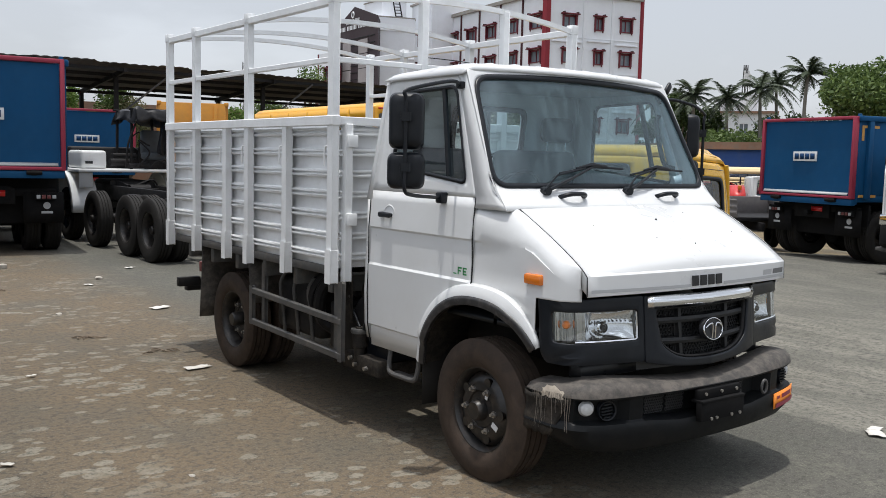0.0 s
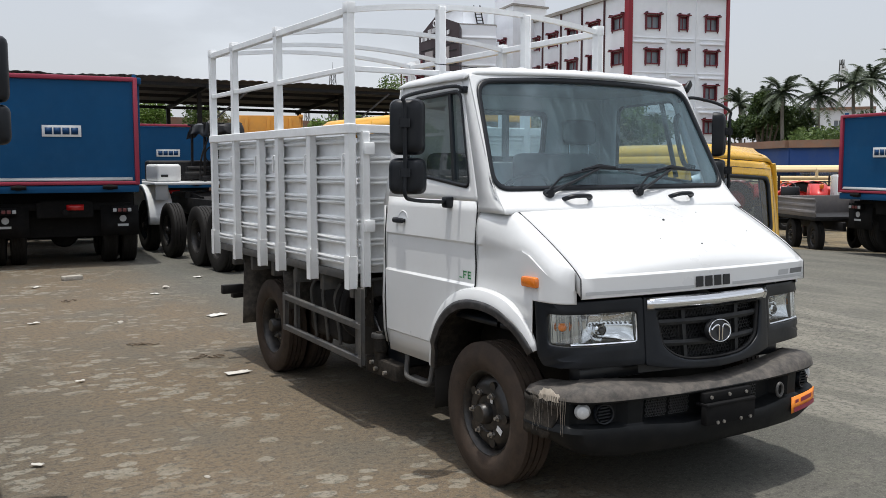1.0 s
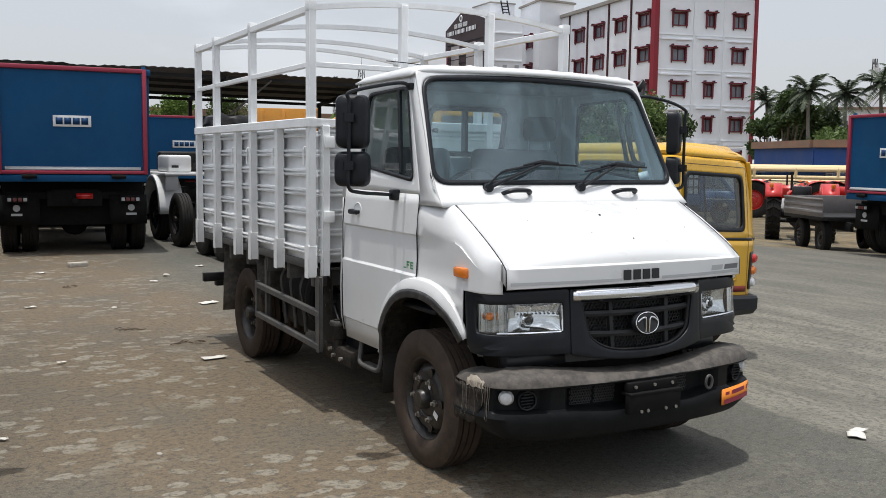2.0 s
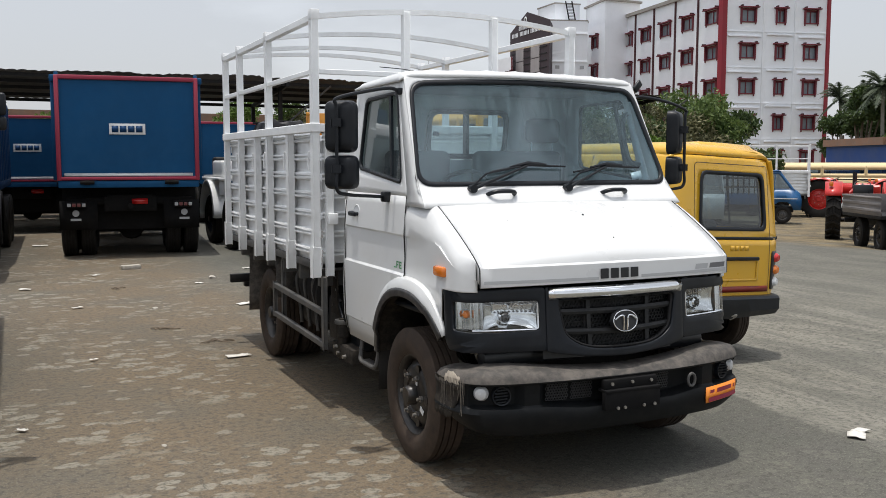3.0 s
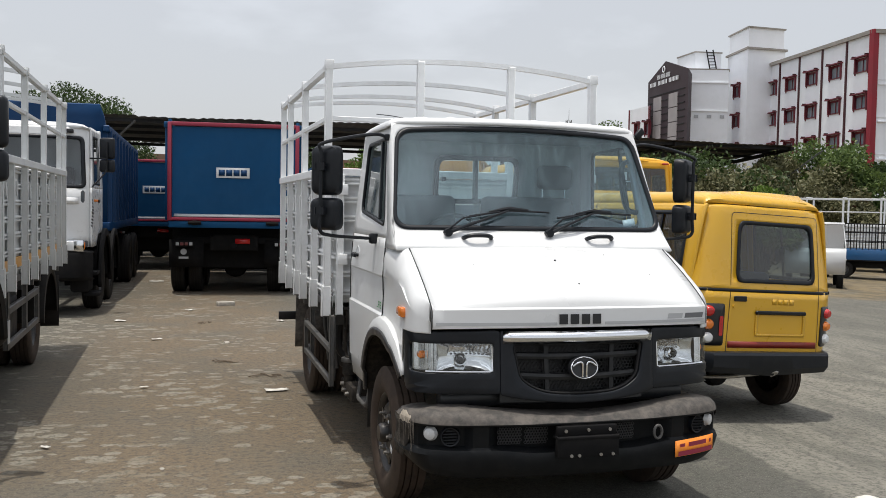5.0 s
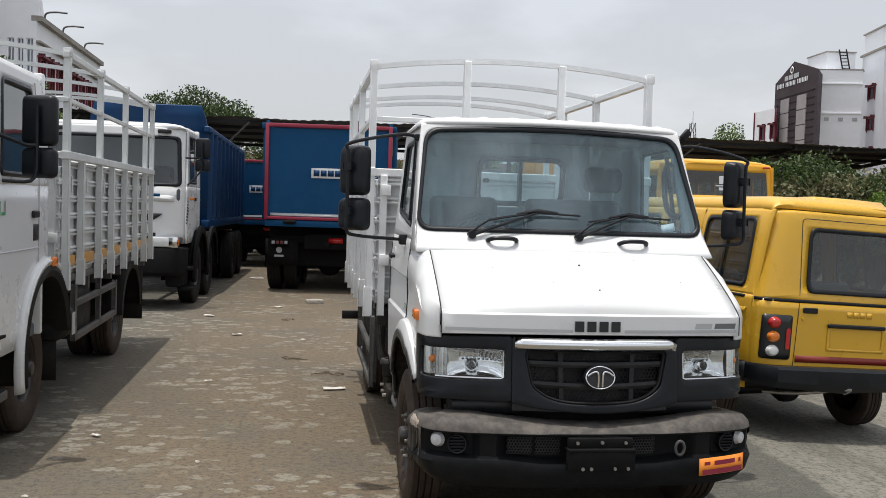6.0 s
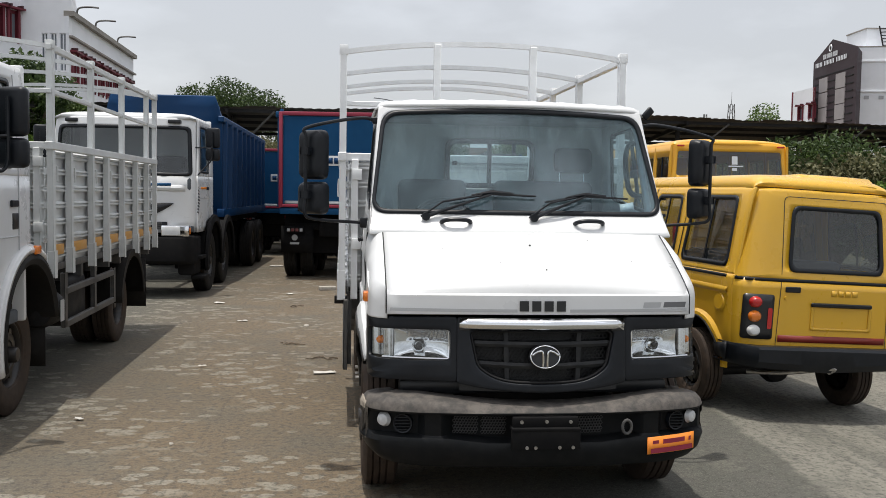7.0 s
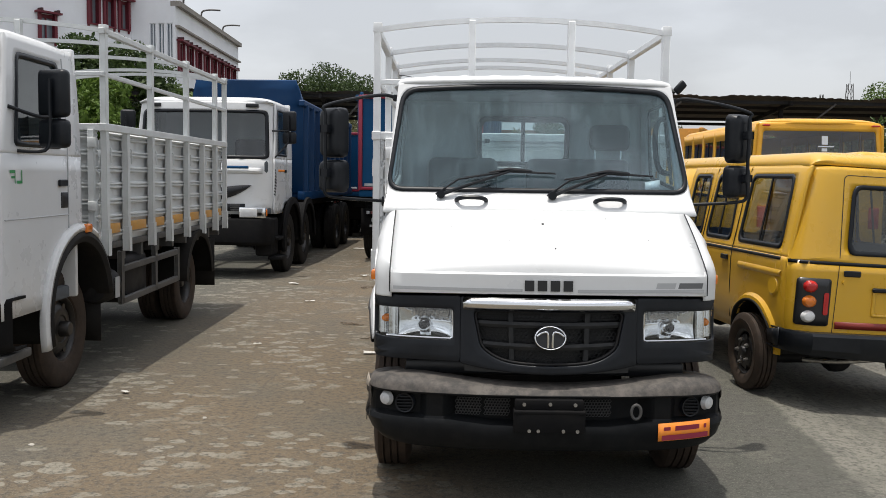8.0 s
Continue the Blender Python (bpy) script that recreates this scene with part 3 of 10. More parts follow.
# ---- the white truck: wheels, chassis ----
truck = thing("cargo_truck", "white light cargo truck with ribbed load body and open hoop frame", "truck")
HUBF, HUBR = 0.712, 4.01
for sx, fl in ((-1, False), (1, True)):
    KIT_SMALL_F.put(truck, sx * 0.822, HUBF, 0.394, fl)
    KIT_SMALL_R.put(truck, sx * 0.822, HUBR, 0.394, fl)
    KIT_SMALL_R.put(truck, sx * 0.585, HUBR, 0.394, fl)

for sx in (-1, 1):
    bm = B()
    box(bm, sx * 0.40 - 0.03, sx * 0.40 + 0.03, 0.2, 5.15, 0.62, 0.80, 0.008)
    part("chassis_rail", bm, M["chassis"], truck)
for y in (0.32, 1.6, 2.4, 3.3, 4.7, 5.1):
    bm = B()
    box(bm, -0.37, 0.37, y - 0.04, y + 0.04, 0.64, 0.78, 0.006)
    part("cross_member", bm, M["chassis"], truck)
for nm, ty, tz, w, h, rx in (("paper_tag", 0.585, 0.325, 0.05, 0.032, 28), ("paper_tag", 0.66, 0.475, 0.022, 0.03, 15)):
    bm = B()
    box(bm, -0.003, 0.0, -w / 2, w / 2, -h / 2, h / 2)
    ob = part(nm, bm, M["white"], truck, "small white paper tag on the wheel disc", smooth=0)
    ob.matrix_local = pose(-0.893, ty, tz, rx, 0, 0)
for y, r, hh in ((HUBF, 0.045, 0.36), (HUBR, 0.06, 0.38)):
    bm = B()
    cyl(bm, (-0.72, y, hh), (0.72, y, hh), r, 14)
    if y > 2:
        lathe(bm, [(0, -0.2), (0.13, -0.13), (0.17, 0), (0.13, 0.13), (0, 0.2)], (0, y, hh), (0, 1, 0), 20)
    part("axle", bm, M["chassis"], truck)
for sx in (-1, 1):
    for y, L in ((HUBF, 0.52), (HUBR, 0.62)):
        bm = B()
        for k in range(5):
            ll = L * (1 - k * 0.16)
            sheet(bm, [[V(sx * 0.43 - 0.03, y + ll * t, 0.50 - k * 0.012 + 0.10 * t * t), V(sx * 0.43 + 0.03, y + ll * t, 0.50 - k * 0.012 + 0.10 * t * t)] for t in [i / 5 - 1 for i in range(11)]])
        part("leaf_spring", bm, M["chassis"], truck, thick=0.009)
bm = B()
cyl(bm, (0, 1.7, 0.6), (0, 3.9, 0.45), 0.04, 12)
part("drive_shaft", bm, M["chassis"], truck)
# engine and gearbox under the cab
bm = B()
box(bm, -0.26, 0.26, 0.25, 1.15, 0.42, 0.92, 0.05)
box(bm, -0.16, 0.16, 1.15, 1.75, 0.48, 0.78, 0.05)
part("engine", bm, M["chassis"], truck)
bm = B()
sheet(bm, [[V(x, 0.20, z) for x in (-0.42, 0.42)] for z in (0.45, 0.98)])
part("radiator", bm, M["chassis"], truck, thick=0.06)
# fuel tank, air tanks, battery box beside the rail
bm = B()
box(bm, -0.86, -0.46, 2.62, 3.30, 0.44, 0.86, 0.07, 3)
part("fuel_tank", bm, M["chassis"], truck, "black steel fuel tank")
for i, y in enumerate((2.70, 2.92, 3.14)):
    bm = B()
    tube(bm, curve_pts([(-0.87, y - 0.04, 0.90), (-0.90, y, 0.80), (-0.875, y, 0.6), (-0.86, y, 0.44)], 4), 0.014)
    part("tank_strap", bm, M["guard"], truck)
bm = B()
box(bm, -0.84, -0.48, 2.06, 2.5, 0.42, 0.76, 0.03)
part("battery_box", bm, M["chassis"], truck, "dusty black battery box")
for y0, z0 in ((2.16, 0.86), (2.36, 0.88)):
    bm = B()
    lathe(bm, [(0, -0.17), (0.07, -0.15), (0.09, -0.12), (0.09, 0.12), (0.07, 0.15), (0, 0.17)], (-0.68, y0, z0), (0.3, 1, 0), 18)
    part("air_tank", bm, M["chassis"], truck)
bm = B()
lathe(bm, [(0, -0.11), (0.035, -0.11), (0.04, -0.04), (0.05, -0.03), (0.05, 0.06), (0.03, 0.07), (0.03, 0.1), (0, 0.1)], (-0.89, 2.0, 0.55), (0, 0, 1), 16)
part("water_separator", bm, M["grime"], truck, "dusty brown metal filter bowl")
bm = B()
lathe(bm, [(0.03, 0.058), (0.058, 0.06), (0.062, 0.075), (0.058, 0.09), (0.0, 0.092)], (-0.89, 2.0, 0.55), (0, 0, 1), 16)
part("filter_head", bm, M["guard"], truck)
bm = B()
box(bm, -0.90, -0.89, 2.09, 2.24, 0.66, 0.98, 0.004)
part("mounting_plate", bm, M["grime"], truck, "drilled grey mounting plate")
for y, z in ((2.12, 0.93), (2.19, 0.93), (2.12, 0.84), (2.2, 0.72)):
    bm = B()
    cyl(bm, (-0.897, y, z), (-0.904, y, z), 0.009, 8)
    part("plate_hole", bm, M["ink"], truck)
bm = B()
lathe(bm, [(0, -0.13), (0.12, -0.12), (0.145, -0.09), (0.15, 0), (0.145, 0.09), (0.12, 0.12), (0, 0.13)], (-0.72, 2.02, 0.72), (1, 0.25, 0), 22)
part("air_filter", bm, M["chassis"], truck)
for y in (2.5, 2.62):
    bm = B()
    tube(bm, curve_pts([(-0.6, y - 0.05, 1.0), (-0.78, y, 0.93), (-0.86, y + 0.08, 0.8), (-0.84, y + 0.1, 0.6), (-0.7, y, 0.5)], 5), 0.045, 10)
    part("air_pipe", bm, M["chassis"], truck)
for y, z in ((1.99, 0.405), (1.86, 0.40), (2.05, 0.44)):
    bm = B()
    cyl(bm, (-0.92, y, z), (-0.945, y, z), 0.014, 8)
    part("drain_plug", bm, M["steel"], truck)
bm = B()
tube(bm, curve_pts([(-0.89, 2.0, 0.65), (-0.88, 2.1, 0.74), (-0.8, 2.2, 0.72), (-0.7, 2.3, 0.8)]), 0.009)
tube(bm, curve_pts([(-0.89, 1.96, 0.62), (-0.87, 1.9, 0.76), (-0.7, 1.95, 0.82), (-0.5, 2.1, 0.8)]), 0.012)
tube(bm, curve_pts([(-0.86, 2.05, 0.50), (-0.82, 2.25, 0.42), (-0.7, 2.45, 0.46), (-0.5, 2.6, 0.6)]), 0.011)
part("hose", bm, M["plastic"], truck)
bm = B()
tube(bm, curve_pts([(0.3, 1.6, 0.45), (0.45, 2.2, 0.42), (0.5, 2.8, 0.42)]), 0.035, 10)
lathe(bm, [(0, 0), (0.09, 0.02), (0.09, 0.55), (0, 0.57)], (0.52, 2.7, 0.45), (0, 1, 0), 18)
part("exhaust", bm, M["steel"], truck)
bm = B()
box(bm, -0.92, -0.50, 1.72, 2.16, 0.36, 0.47, 0.012)
part("battery_tray", bm, M["grime"], truck, "dusty grey tray under the frame")
bm = B()
box(bm, -0.84, -0.52, 1.72, 2.0, 0.43, 0.66, 0.02)
part("battery", bm, M["plastic"], truck)
# side guard of square tube
for sx in (-1, 1):
    g = new("side_guard")
    g.parent = truck
    g["label"] = "grey square-tube side guard below the load body"
    for name, p0, p1 in (("guard_rail", (2.00, 0.69), (3.40, 0.73)), ("guard_rail", (2.00, 0.46), (3.40, 0.49)), ("guard_post", (2.02, 0.43), (2.02, 0.95)), ("guard_post", (3.38, 0.47), (3.38, 0.76)), ("guard_post", (2.12, 0.45), (2.12, 0.93)), ("guard_post", (3.22, 0.48), (3.22, 0.95))):
        bm = B()
        inset = 0.03 if p0[0] in (2.12, 3.22) else 0
        th = 0.030 if name == "guard_post" else 0.035
        beam(bm, (sx * (1.02 - inset), p0[0], p0[1]), (sx * (1.02 - inset), p1[0], p1[1]), th, 0.045 if th > 0.032 else 0.040, 0.005)
        part(name, bm, M["guard"], g)
    # rear mudguard flaps
    for y0, y1, z0, z1 in ((4.50, 4.56, 0.34, 0.93), (3.56, 3.52, 0.6, 0.93)):
        bm = B()
        sheet(bm, [[V(sx * x, y0 + (y1 - y0) * (1 - t) * (1 + 0.3 * math.sin(x * 7)), z0 + (z1 - z0) * t) for x in (0.48, 0.6, 0.72, 0.84, 0.97)] for t in (0, 0.25, 0.5, 0.75, 1)])
        part("mud_flap", bm, M["dust"], truck, "dusty brown rubber mud flap", thick=0.008)
    bm = B()
    sheet(bm, [[V(sx * x, 1.235 + 0.03 * math.sin(x * 9), z) for x in (0.68, 0.78, 0.9)] for z in (0.30, 0.45, 0.62, 0.8)])
    part("mud_flap", bm, M["rubberblk"], truck, thick=0.008)
    # cab step
    bm = B()
    tube(bm, curve_pts([(sx * 0.86, 1.66, 0.60), (sx * 0.88, 1.655, 0.46), (sx * 0.89, 1.62, 0.42), (sx * 0.89, 1.5, 0.415), (sx * 0.89, 1.38, 0.42), (sx * 0.88, 1.345, 0.46), (sx * 0.86, 1.34, 0.62)]), 0.016, 8)
    box(bm, sx * 0.86 - 0.035, sx * 0.86 + 0.035, 1.37, 1.63, 0.40, 0.425, 0.004)
    part("cab_step", bm, M["guard"], truck, "grey steel tube step")
bm = B()
box(bm, -0.9, 0.9, 5.04, 5.12, 0.50, 0.60, 0.01)
box(bm, -0.42, -0.36, 4.95, 5.15, 0.5, 0.75, 0.005)
box(bm, 0.36, 0.42, 4.95, 5.15, 0.5, 0.75, 0.005)
part("rear_underrun_bar", bm, M["chassis"], truck)
for sx in (-1, 1):
    bm = B()
    box(bm, sx * 0.62 - 0.12, sx * 0.62 + 0.12, 5.10, 5.16, 0.66, 0.76, 0.012)
    part("tail_lamp", bm, M["lampdim"], truck)
    bm = B()
    box(bm, sx * 0.98 - 0.14, sx * 0.98 + 0.06, 4.66, 4.72, 0.60, 0.68, 0.006)
    part("lamp_bracket", bm, M["chassis"], truck)


# ---- the white truck: cab ----
def xs(z):
    """Half width of the cab side at height z, with its pressed creases."""
    pts = [(0.5, 0.885), (0.690, 0.898), (0.702, 0.914), (1.088, 0.922), (1.102, 0.909), (1.20, 0.906), (1.318, 0.902), (1.332, 0.913), (1.36, 0.911), (1.5, 0.899), (1.62, 0.886), (2.26, 0.835), (2.4, 0.82)]
    for (a, p), (b, q) in zip(pts, pts[1:]):
        if z <= b:
            return p + (q - p) * (max(z, a) - a) / (b - a)
    return pts[-1][1]


def arch(y):
    """Height of the wheel arch's edge."""
    d = (y - 0.705) / 0.552
    return 0.52 + 0.50 * math.sqrt(max(0, 1 - abs(d) ** 2.3)) if abs(d) < 1 else 0


def zb(y):
    """Height of the bonnet's side edge."""
    return 1.219 + 0.293 * min(1, max(0, (y - 0.018) / 0.497)) ** 0.85


# plan line of the front corner, from the middle round to the side
FPATH = curve_pts([(0, -0.105, 0), (0.3, -0.08, 0), (0.45, -0.05, 0), (0.6, -0.014, 0), (0.74, 0.018, 0), (0.84, 0.056, 0), (0.894, 0.115, 0), (0.914, 0.24, 0)], 12)
FLEN = [0.0]
for a, b in zip(FPATH, FPATH[1:]):
    FLEN.append(FLEN[-1] + (b - a).length)


def corner_x(y):
    """Half width of the front corner at y."""
    for a, b in zip(FPATH, FPATH[1:]):
        if a.y <= y <= b.y:
            return a.x + (b.x - a.x) * (y - a.y) / max(1e-6, b.y - a.y)
    return 0.914


ROWS_Z = [0.0, 0.690, 0.702, 0.85, 0.98, 1.088, 1.102, 1.2, 1.318, 1.332, 1.36, 1.42, 1.5, 1.56]


def fender_x(y, z):
    """The door's creases run on into the wing and die out towards the lamp."""
    k = min(1.0, max(0.0, (y - 0.40) / 0.36))
    full = 0.909 + 0.004 * min(1.0, max(0.0, (z - 1.102) / 0.23))
    return xs(z) if not 1.102 < z < 1.332 else full + (xs(z) - full) * k



for sx in (-1, 1):
    # door, lower skin
    door = None
    bm = B()
    ys = [0.803, 0.83, 0.86, 0.9, 0.95, 1.0, 1.05, 1.1, 1.15, 1.2, 1.24, 1.27, 1.293, 1.31, 1.5, 1.7, 1.80, 1.855, 1.868]
    rows = []
    for z in ROWS_Z:
        row = []
        for y in ys:
            lo = max(0.56, arch(y))
            zz = max(lo, z) if z else lo
            zz = max(zz, lo)
            row.append(V(sx * (xs(zz) - (0.012 if y in (0.803, 1.868) else 0)), y, zz))
        rows.append(row)
    sheet(bm, rows)
    bmesh.ops.remove_doubles(bm, verts=bm.verts, dist=0.0004)
    door = part("door", bm, M["white"], truck, "white pressed-steel cab door", thick=0.012)
    # door, window frame
    bm = B()
    fx = lambda y, z, s=sx: V(s * xs(z), y, z)
    ring(bm, [(0.803, 1.56), (1.868, 1.56), (1.74, 2.255), (1.06, 2.255)], [(0.895, 1.628), (1.67, 1.715), (1.615, 2.175), (1.06, 2.19)], fx, 0.03, 0.06, 3)
    part("window_frame", bm, M["white"], door, thick=0.03)
    bm = B()
    ring(bm, [(0.893, 1.626), (1.672, 1.713), (1.617, 2.177), (1.058, 2.192)], [(0.912, 1.65), (1.655, 1.73), (1.60, 2.158), (1.072, 2.172)], lambda y, z, s=sx: V(s * (xs(z) + 0.004), y, z), 0.06, 0.05, 1)
    part("window_seal", bm, M["plastic"], door, thick=0.02)
    bm = B()
    plate(bm, [(0.905, 1.643), (1.66, 1.723), (1.605, 2.165), (1.065, 2.18)], lambda y, z, s=sx: V(s * (xs(z) - 0.014), y, z), 0.05)
    ob = part("window_pane", bm, M["sideglass"], door)
    ob.visible_shadow = False
    bm = B()
    beam(bm, (sx * (xs(1.68) - 0.005), 1.075, 1.675), (sx * (xs(2.17) - 0.005), 1.185, 2.17), 0.016, 0.03)
    part("quarter_bar", bm, M["plastic"], door)
    # handle in its dished recess
    bm = B()
    beam(bm, (sx * 0.930, 1.60, 1.415), (sx * 0.930, 1.73, 1.415), 0.022, 0.032, 0.008)
    cyl(bm, (sx * 0.895, 1.715, 1.415), (sx * 0.925, 1.715, 1.415), 0.017, 12)
    cyl(bm, (sx * 0.895, 1.62, 1.415), (sx * 0.925, 1.62, 1.415), 0.012, 12)
    part("door_handle", bm, M["plastic"], door, "black lever handle")
    bm = B()
    lathe(bm, [(0, -0.004), (0.05, 0.0), (0.062, 0.006), (0.068, 0.002)], (sx * 0.9, 1.645, 1.412), (sx, 0, 0), 28)
    part("handle_dish", bm, M["white"], door)
    # sill and rear corner of the cab
    bm = B()
    sheet(bm, [[V(sx * (xs(max(z, 0.56)) - 0.004), y, z) for y in (1.874, 1.895, 1.915)] for z in (0.6, 0.7, 0.9, 1.1, 1.3, 1.5)])
    sheet(bm, [[V(sx * (xs(z) - 0.004), 1.874 - (0.128 if z > 2.2 else (z - 1.5) / 0.74 * 0.128) + d, z) for d in (0, 0.03, 0.055)] for z in (1.5, 1.7, 1.9, 2.1, 2.24)])
    part("cab_corner", bm, M["white"], truck, thick=0.02)
    # front fender: shoulder and side down to the arch
    bm = B()
    ys = [0.042, 0.05, 0.066, 0.09, 0.115, 0.145, 0.18, 0.215, 0.25, 0.268, 0.27, 0.29, 0.31, 0.36, 0.42, 0.48, 0.53, 0.58, 0.63, 0.68, 0.715, 0.77, 0.793]
    rows = [[] for _ in range(18)]
    for y in ys:
        top = zb(y)
        xo = min(corner_x(y), 0.914)
        lo = 1.08 if y < 0.269 else max(0.56, arch(y))
        zc = max(lo + 0.012, min(1.3305, top - 0.10))
        w = max(0.002, min(xs(zc), xo) - 0.823)
        n = 1.75 + 1.9 * min(1.0, max(0.0, (y - 0.45) / 0.34)) ** 2
        sec = [V(0.807, y, top - 0.05), V(0.8175, y, top - 0.010)]
        for k in range(9):
            f = math.radians(90 * k / 8)
            sec.append(V(0.823 + w * math.sin(f) ** (2 / n), y, top - (top - zc) * (1 - math.cos(f) ** (2 / n)) if k < 8 else zc))
        for k, level in enumerate((1.318, 1.25, 1.18, 1.102, 1.088, 0.85, lo)):
            z = min(zc - 0.0006 * (k + 1), max(lo, level))
            sec.append(V(min(fender_x(y, z), xo), y, z))
        for i, p in enumerate(sec):
            rows[i].append(V(sx * p.x, p.y, p.z))
    sheet(bm, rows)
    bmesh.ops.remove_doubles(bm, verts=bm.verts, dist=0.0004)
    fender = part("front_fender", bm, M["white"], truck, "white front wing over the wheel", thick=0.006)
    bm = B()
    tube(bm, [V(sx * (xs(z) + 0.0005), 0.799, z) for z in (1.06, 1.1, 1.2, 1.33, 1.45, 1.56)], 0.0045, 5)
    part("shut_line", bm, M["ink"], truck)
    bm = B()
    tube(bm, [V(sx * (xs(z) + 0.0005), 1.8705, z) for z in (0.58, 0.7, 0.9, 1.1, 1.33, 1.5)], 0.004, 5)
    part("shut_line", bm, M["ink"], truck)
    # arch flare
    bm = B()
    rows = []
    n = 40
    for i in range(n + 1):
        d = -1 + 2 * i / n
        a = math.pi * (1 - (i / n))
        y = 0.705 + 0.552 * math.copysign(abs(math.cos(a)) ** 0.9, math.cos(a))
        z = max(arch(y), 0.56 if y > 0.715 else 0.74)
        nr = V(0, y - 0.715, z - 0.5).normalized()
        k = 1.0 if y > 0.715 else min(1.0, max(0.05, (z - 0.74) / 0.24))
        x0 = min(xs(z), corner_x(y)) if y < 0.4 else xs(z)
        rows.append([V(sx * (x0 - 0.01), y, z) + nr * 0.075 * k, V(sx * (x0 + 0.018 * k), y, z) + nr * 0.062 * k, V(sx * (x0 + 0.035 * k), y, z) + nr * 0.03 * k, V(sx * (x0 + 0.038 * k), y, z) + nr * 0.004, V(sx * (x0 + 0.02 * k), y, z) - nr * 0.004])
    rows = [r for r in rows if r[3].y > 0.715 or r[3].z > 0.80]
    sheet(bm, rows)
    part("arch_flare", bm, M["white"], fender, thick=0.006)
    bm = B()
    rows2 = [[r[4].lerp(r[3], 0.9) + V(sx * 0.002, 0, 0), r[4] - V(sx * 0.02, 0, 0), r[4] - V(sx * 0.33, 0, 0)] for r in rows]
    sheet(bm, rows2)
    part("wheel_house", bm, M["grime"], fender, "black inner wheel house", thick=0.006)
    bm = B()
    hub_ = V(0, 0.715, 0.5)
    inn = [(V(0, r[3].y, r[3].z) - hub_).normalized() for r in rows]
    sheet(bm, [[r[3] + V(sx * 0.003, 0, 0) + q * 0.004, r[3] + V(sx * 0.009, 0, 0) - q * 0.014, r[3] + V(sx * 0.005, 0, 0) - q * 0.046, r[3] - V(sx * 0.014, 0, 0) - q * 0.05] for r, q in zip(rows, inn)])
    part("arch_trim", bm, M["archtrim"], fender, "worn black rubber arch edging", thick=0.004)
    # side indicator
    bm = B()
    box(bm, sx * 0.915 - 0.02, sx * 0.915 + 0.025, 0.22, 0.345, 1.145, 1.20, 0.012)
    part("side_indicator", bm, M["amber"], truck, "amber side indicator lamp")

# windscreen surround with pillars and cowl
def wsf(x, z):
    """The cowl and windscreen skin."""
    w = 0.908 - 0.068 * (z - 1.5) / 0.735
    y = 0.535 + (z - 1.507) / 0.113 * 0.125 if z < 1.62 else 0.66 + (z - 1.62) * 0.5
    u = min(1.1, abs(x) / w)
    arch_ = 0.03 * (1 - u * u) * max(0, (z - 1.62) / 0.62)
    return V(x, y - 0.045 * (1 - u * u), z + arch_)


bm = B()
ring(bm, [(-0.895, 1.507), (0.895, 1.507), (0.834, 2.275), (-0.834, 2.275)], [(-0.885, 1.622), (0.885, 1.622), (0.81, 2.238), (-0.81, 2.238)], wsf, 0.004, 0.09, 4)
surround = part("windscreen_surround", bm, M["white"], truck, "white cowl and windscreen pillars", thick=0.012)
bm = B()
ring(bm, [(-0.888, 1.619), (0.888, 1.619), (0.813, 2.241), (-0.813, 2.241)], [(-0.864, 1.643), (0.864, 1.643), (0.79, 2.216), (-0.79, 2.216)], lambda x, z: wsf(x, z) + V(0, -0.006, 0.003), 0.10, 0.085, 2)
part("windscreen_seal", bm, M["plastic"], surround, "black rubber windscreen seal", thick=0.02)
bm = B()
plate(bm, [(-0.87, 1.635), (0.87, 1.635), (0.797, 2.225), (-0.797, 2.225)], lambda x, z: wsf(x, z) + V(0, 0.008, 0), 0.09, 6)
ws = part("windscreen", bm, M["glass"], surround, "dusty curved laminated windscreen")
ws.visible_shadow = False
for sx in (-1, 1):
    # side of the A pillar
    bm = B()
    sheet(bm, [[wsf(sx * (0.8945 - 0.062 * (z - 1.5) / 0.735), z), V(sx * (xs(z) - 0.0005), wsf(0.9, z).y + 0.06, z), V(sx * (xs(z) + 0.002), max(0.797, 0.797 + 0.255 * (z - 1.56) / 0.675) , z)] for z in (1.503, 1.535, 1.56, 1.59, 1.62, 1.66, 1.7, 1.77, 1.85, 2.0, 2.15, 2.25, 2.29)])
    part("pillar_side", bm, M["white"], surround, thick=0.006)

# bonnet
def bon(x, k):
    """The bonnet's skin: k runs from the front edge to the cowl."""
    u = abs(x) / 0.818
    yf = -0.062 + 0.078 * u * u
    yb = 0.492 + 0.026 * u * u
    return V(x, yf + (yb - yf) * k, 1.219 + 0.006 * (1 - u * u) + 0.293 * max(0, k) ** (0.55 + 0.30 * u * u) + 0.006 * k * (1 - u * u))


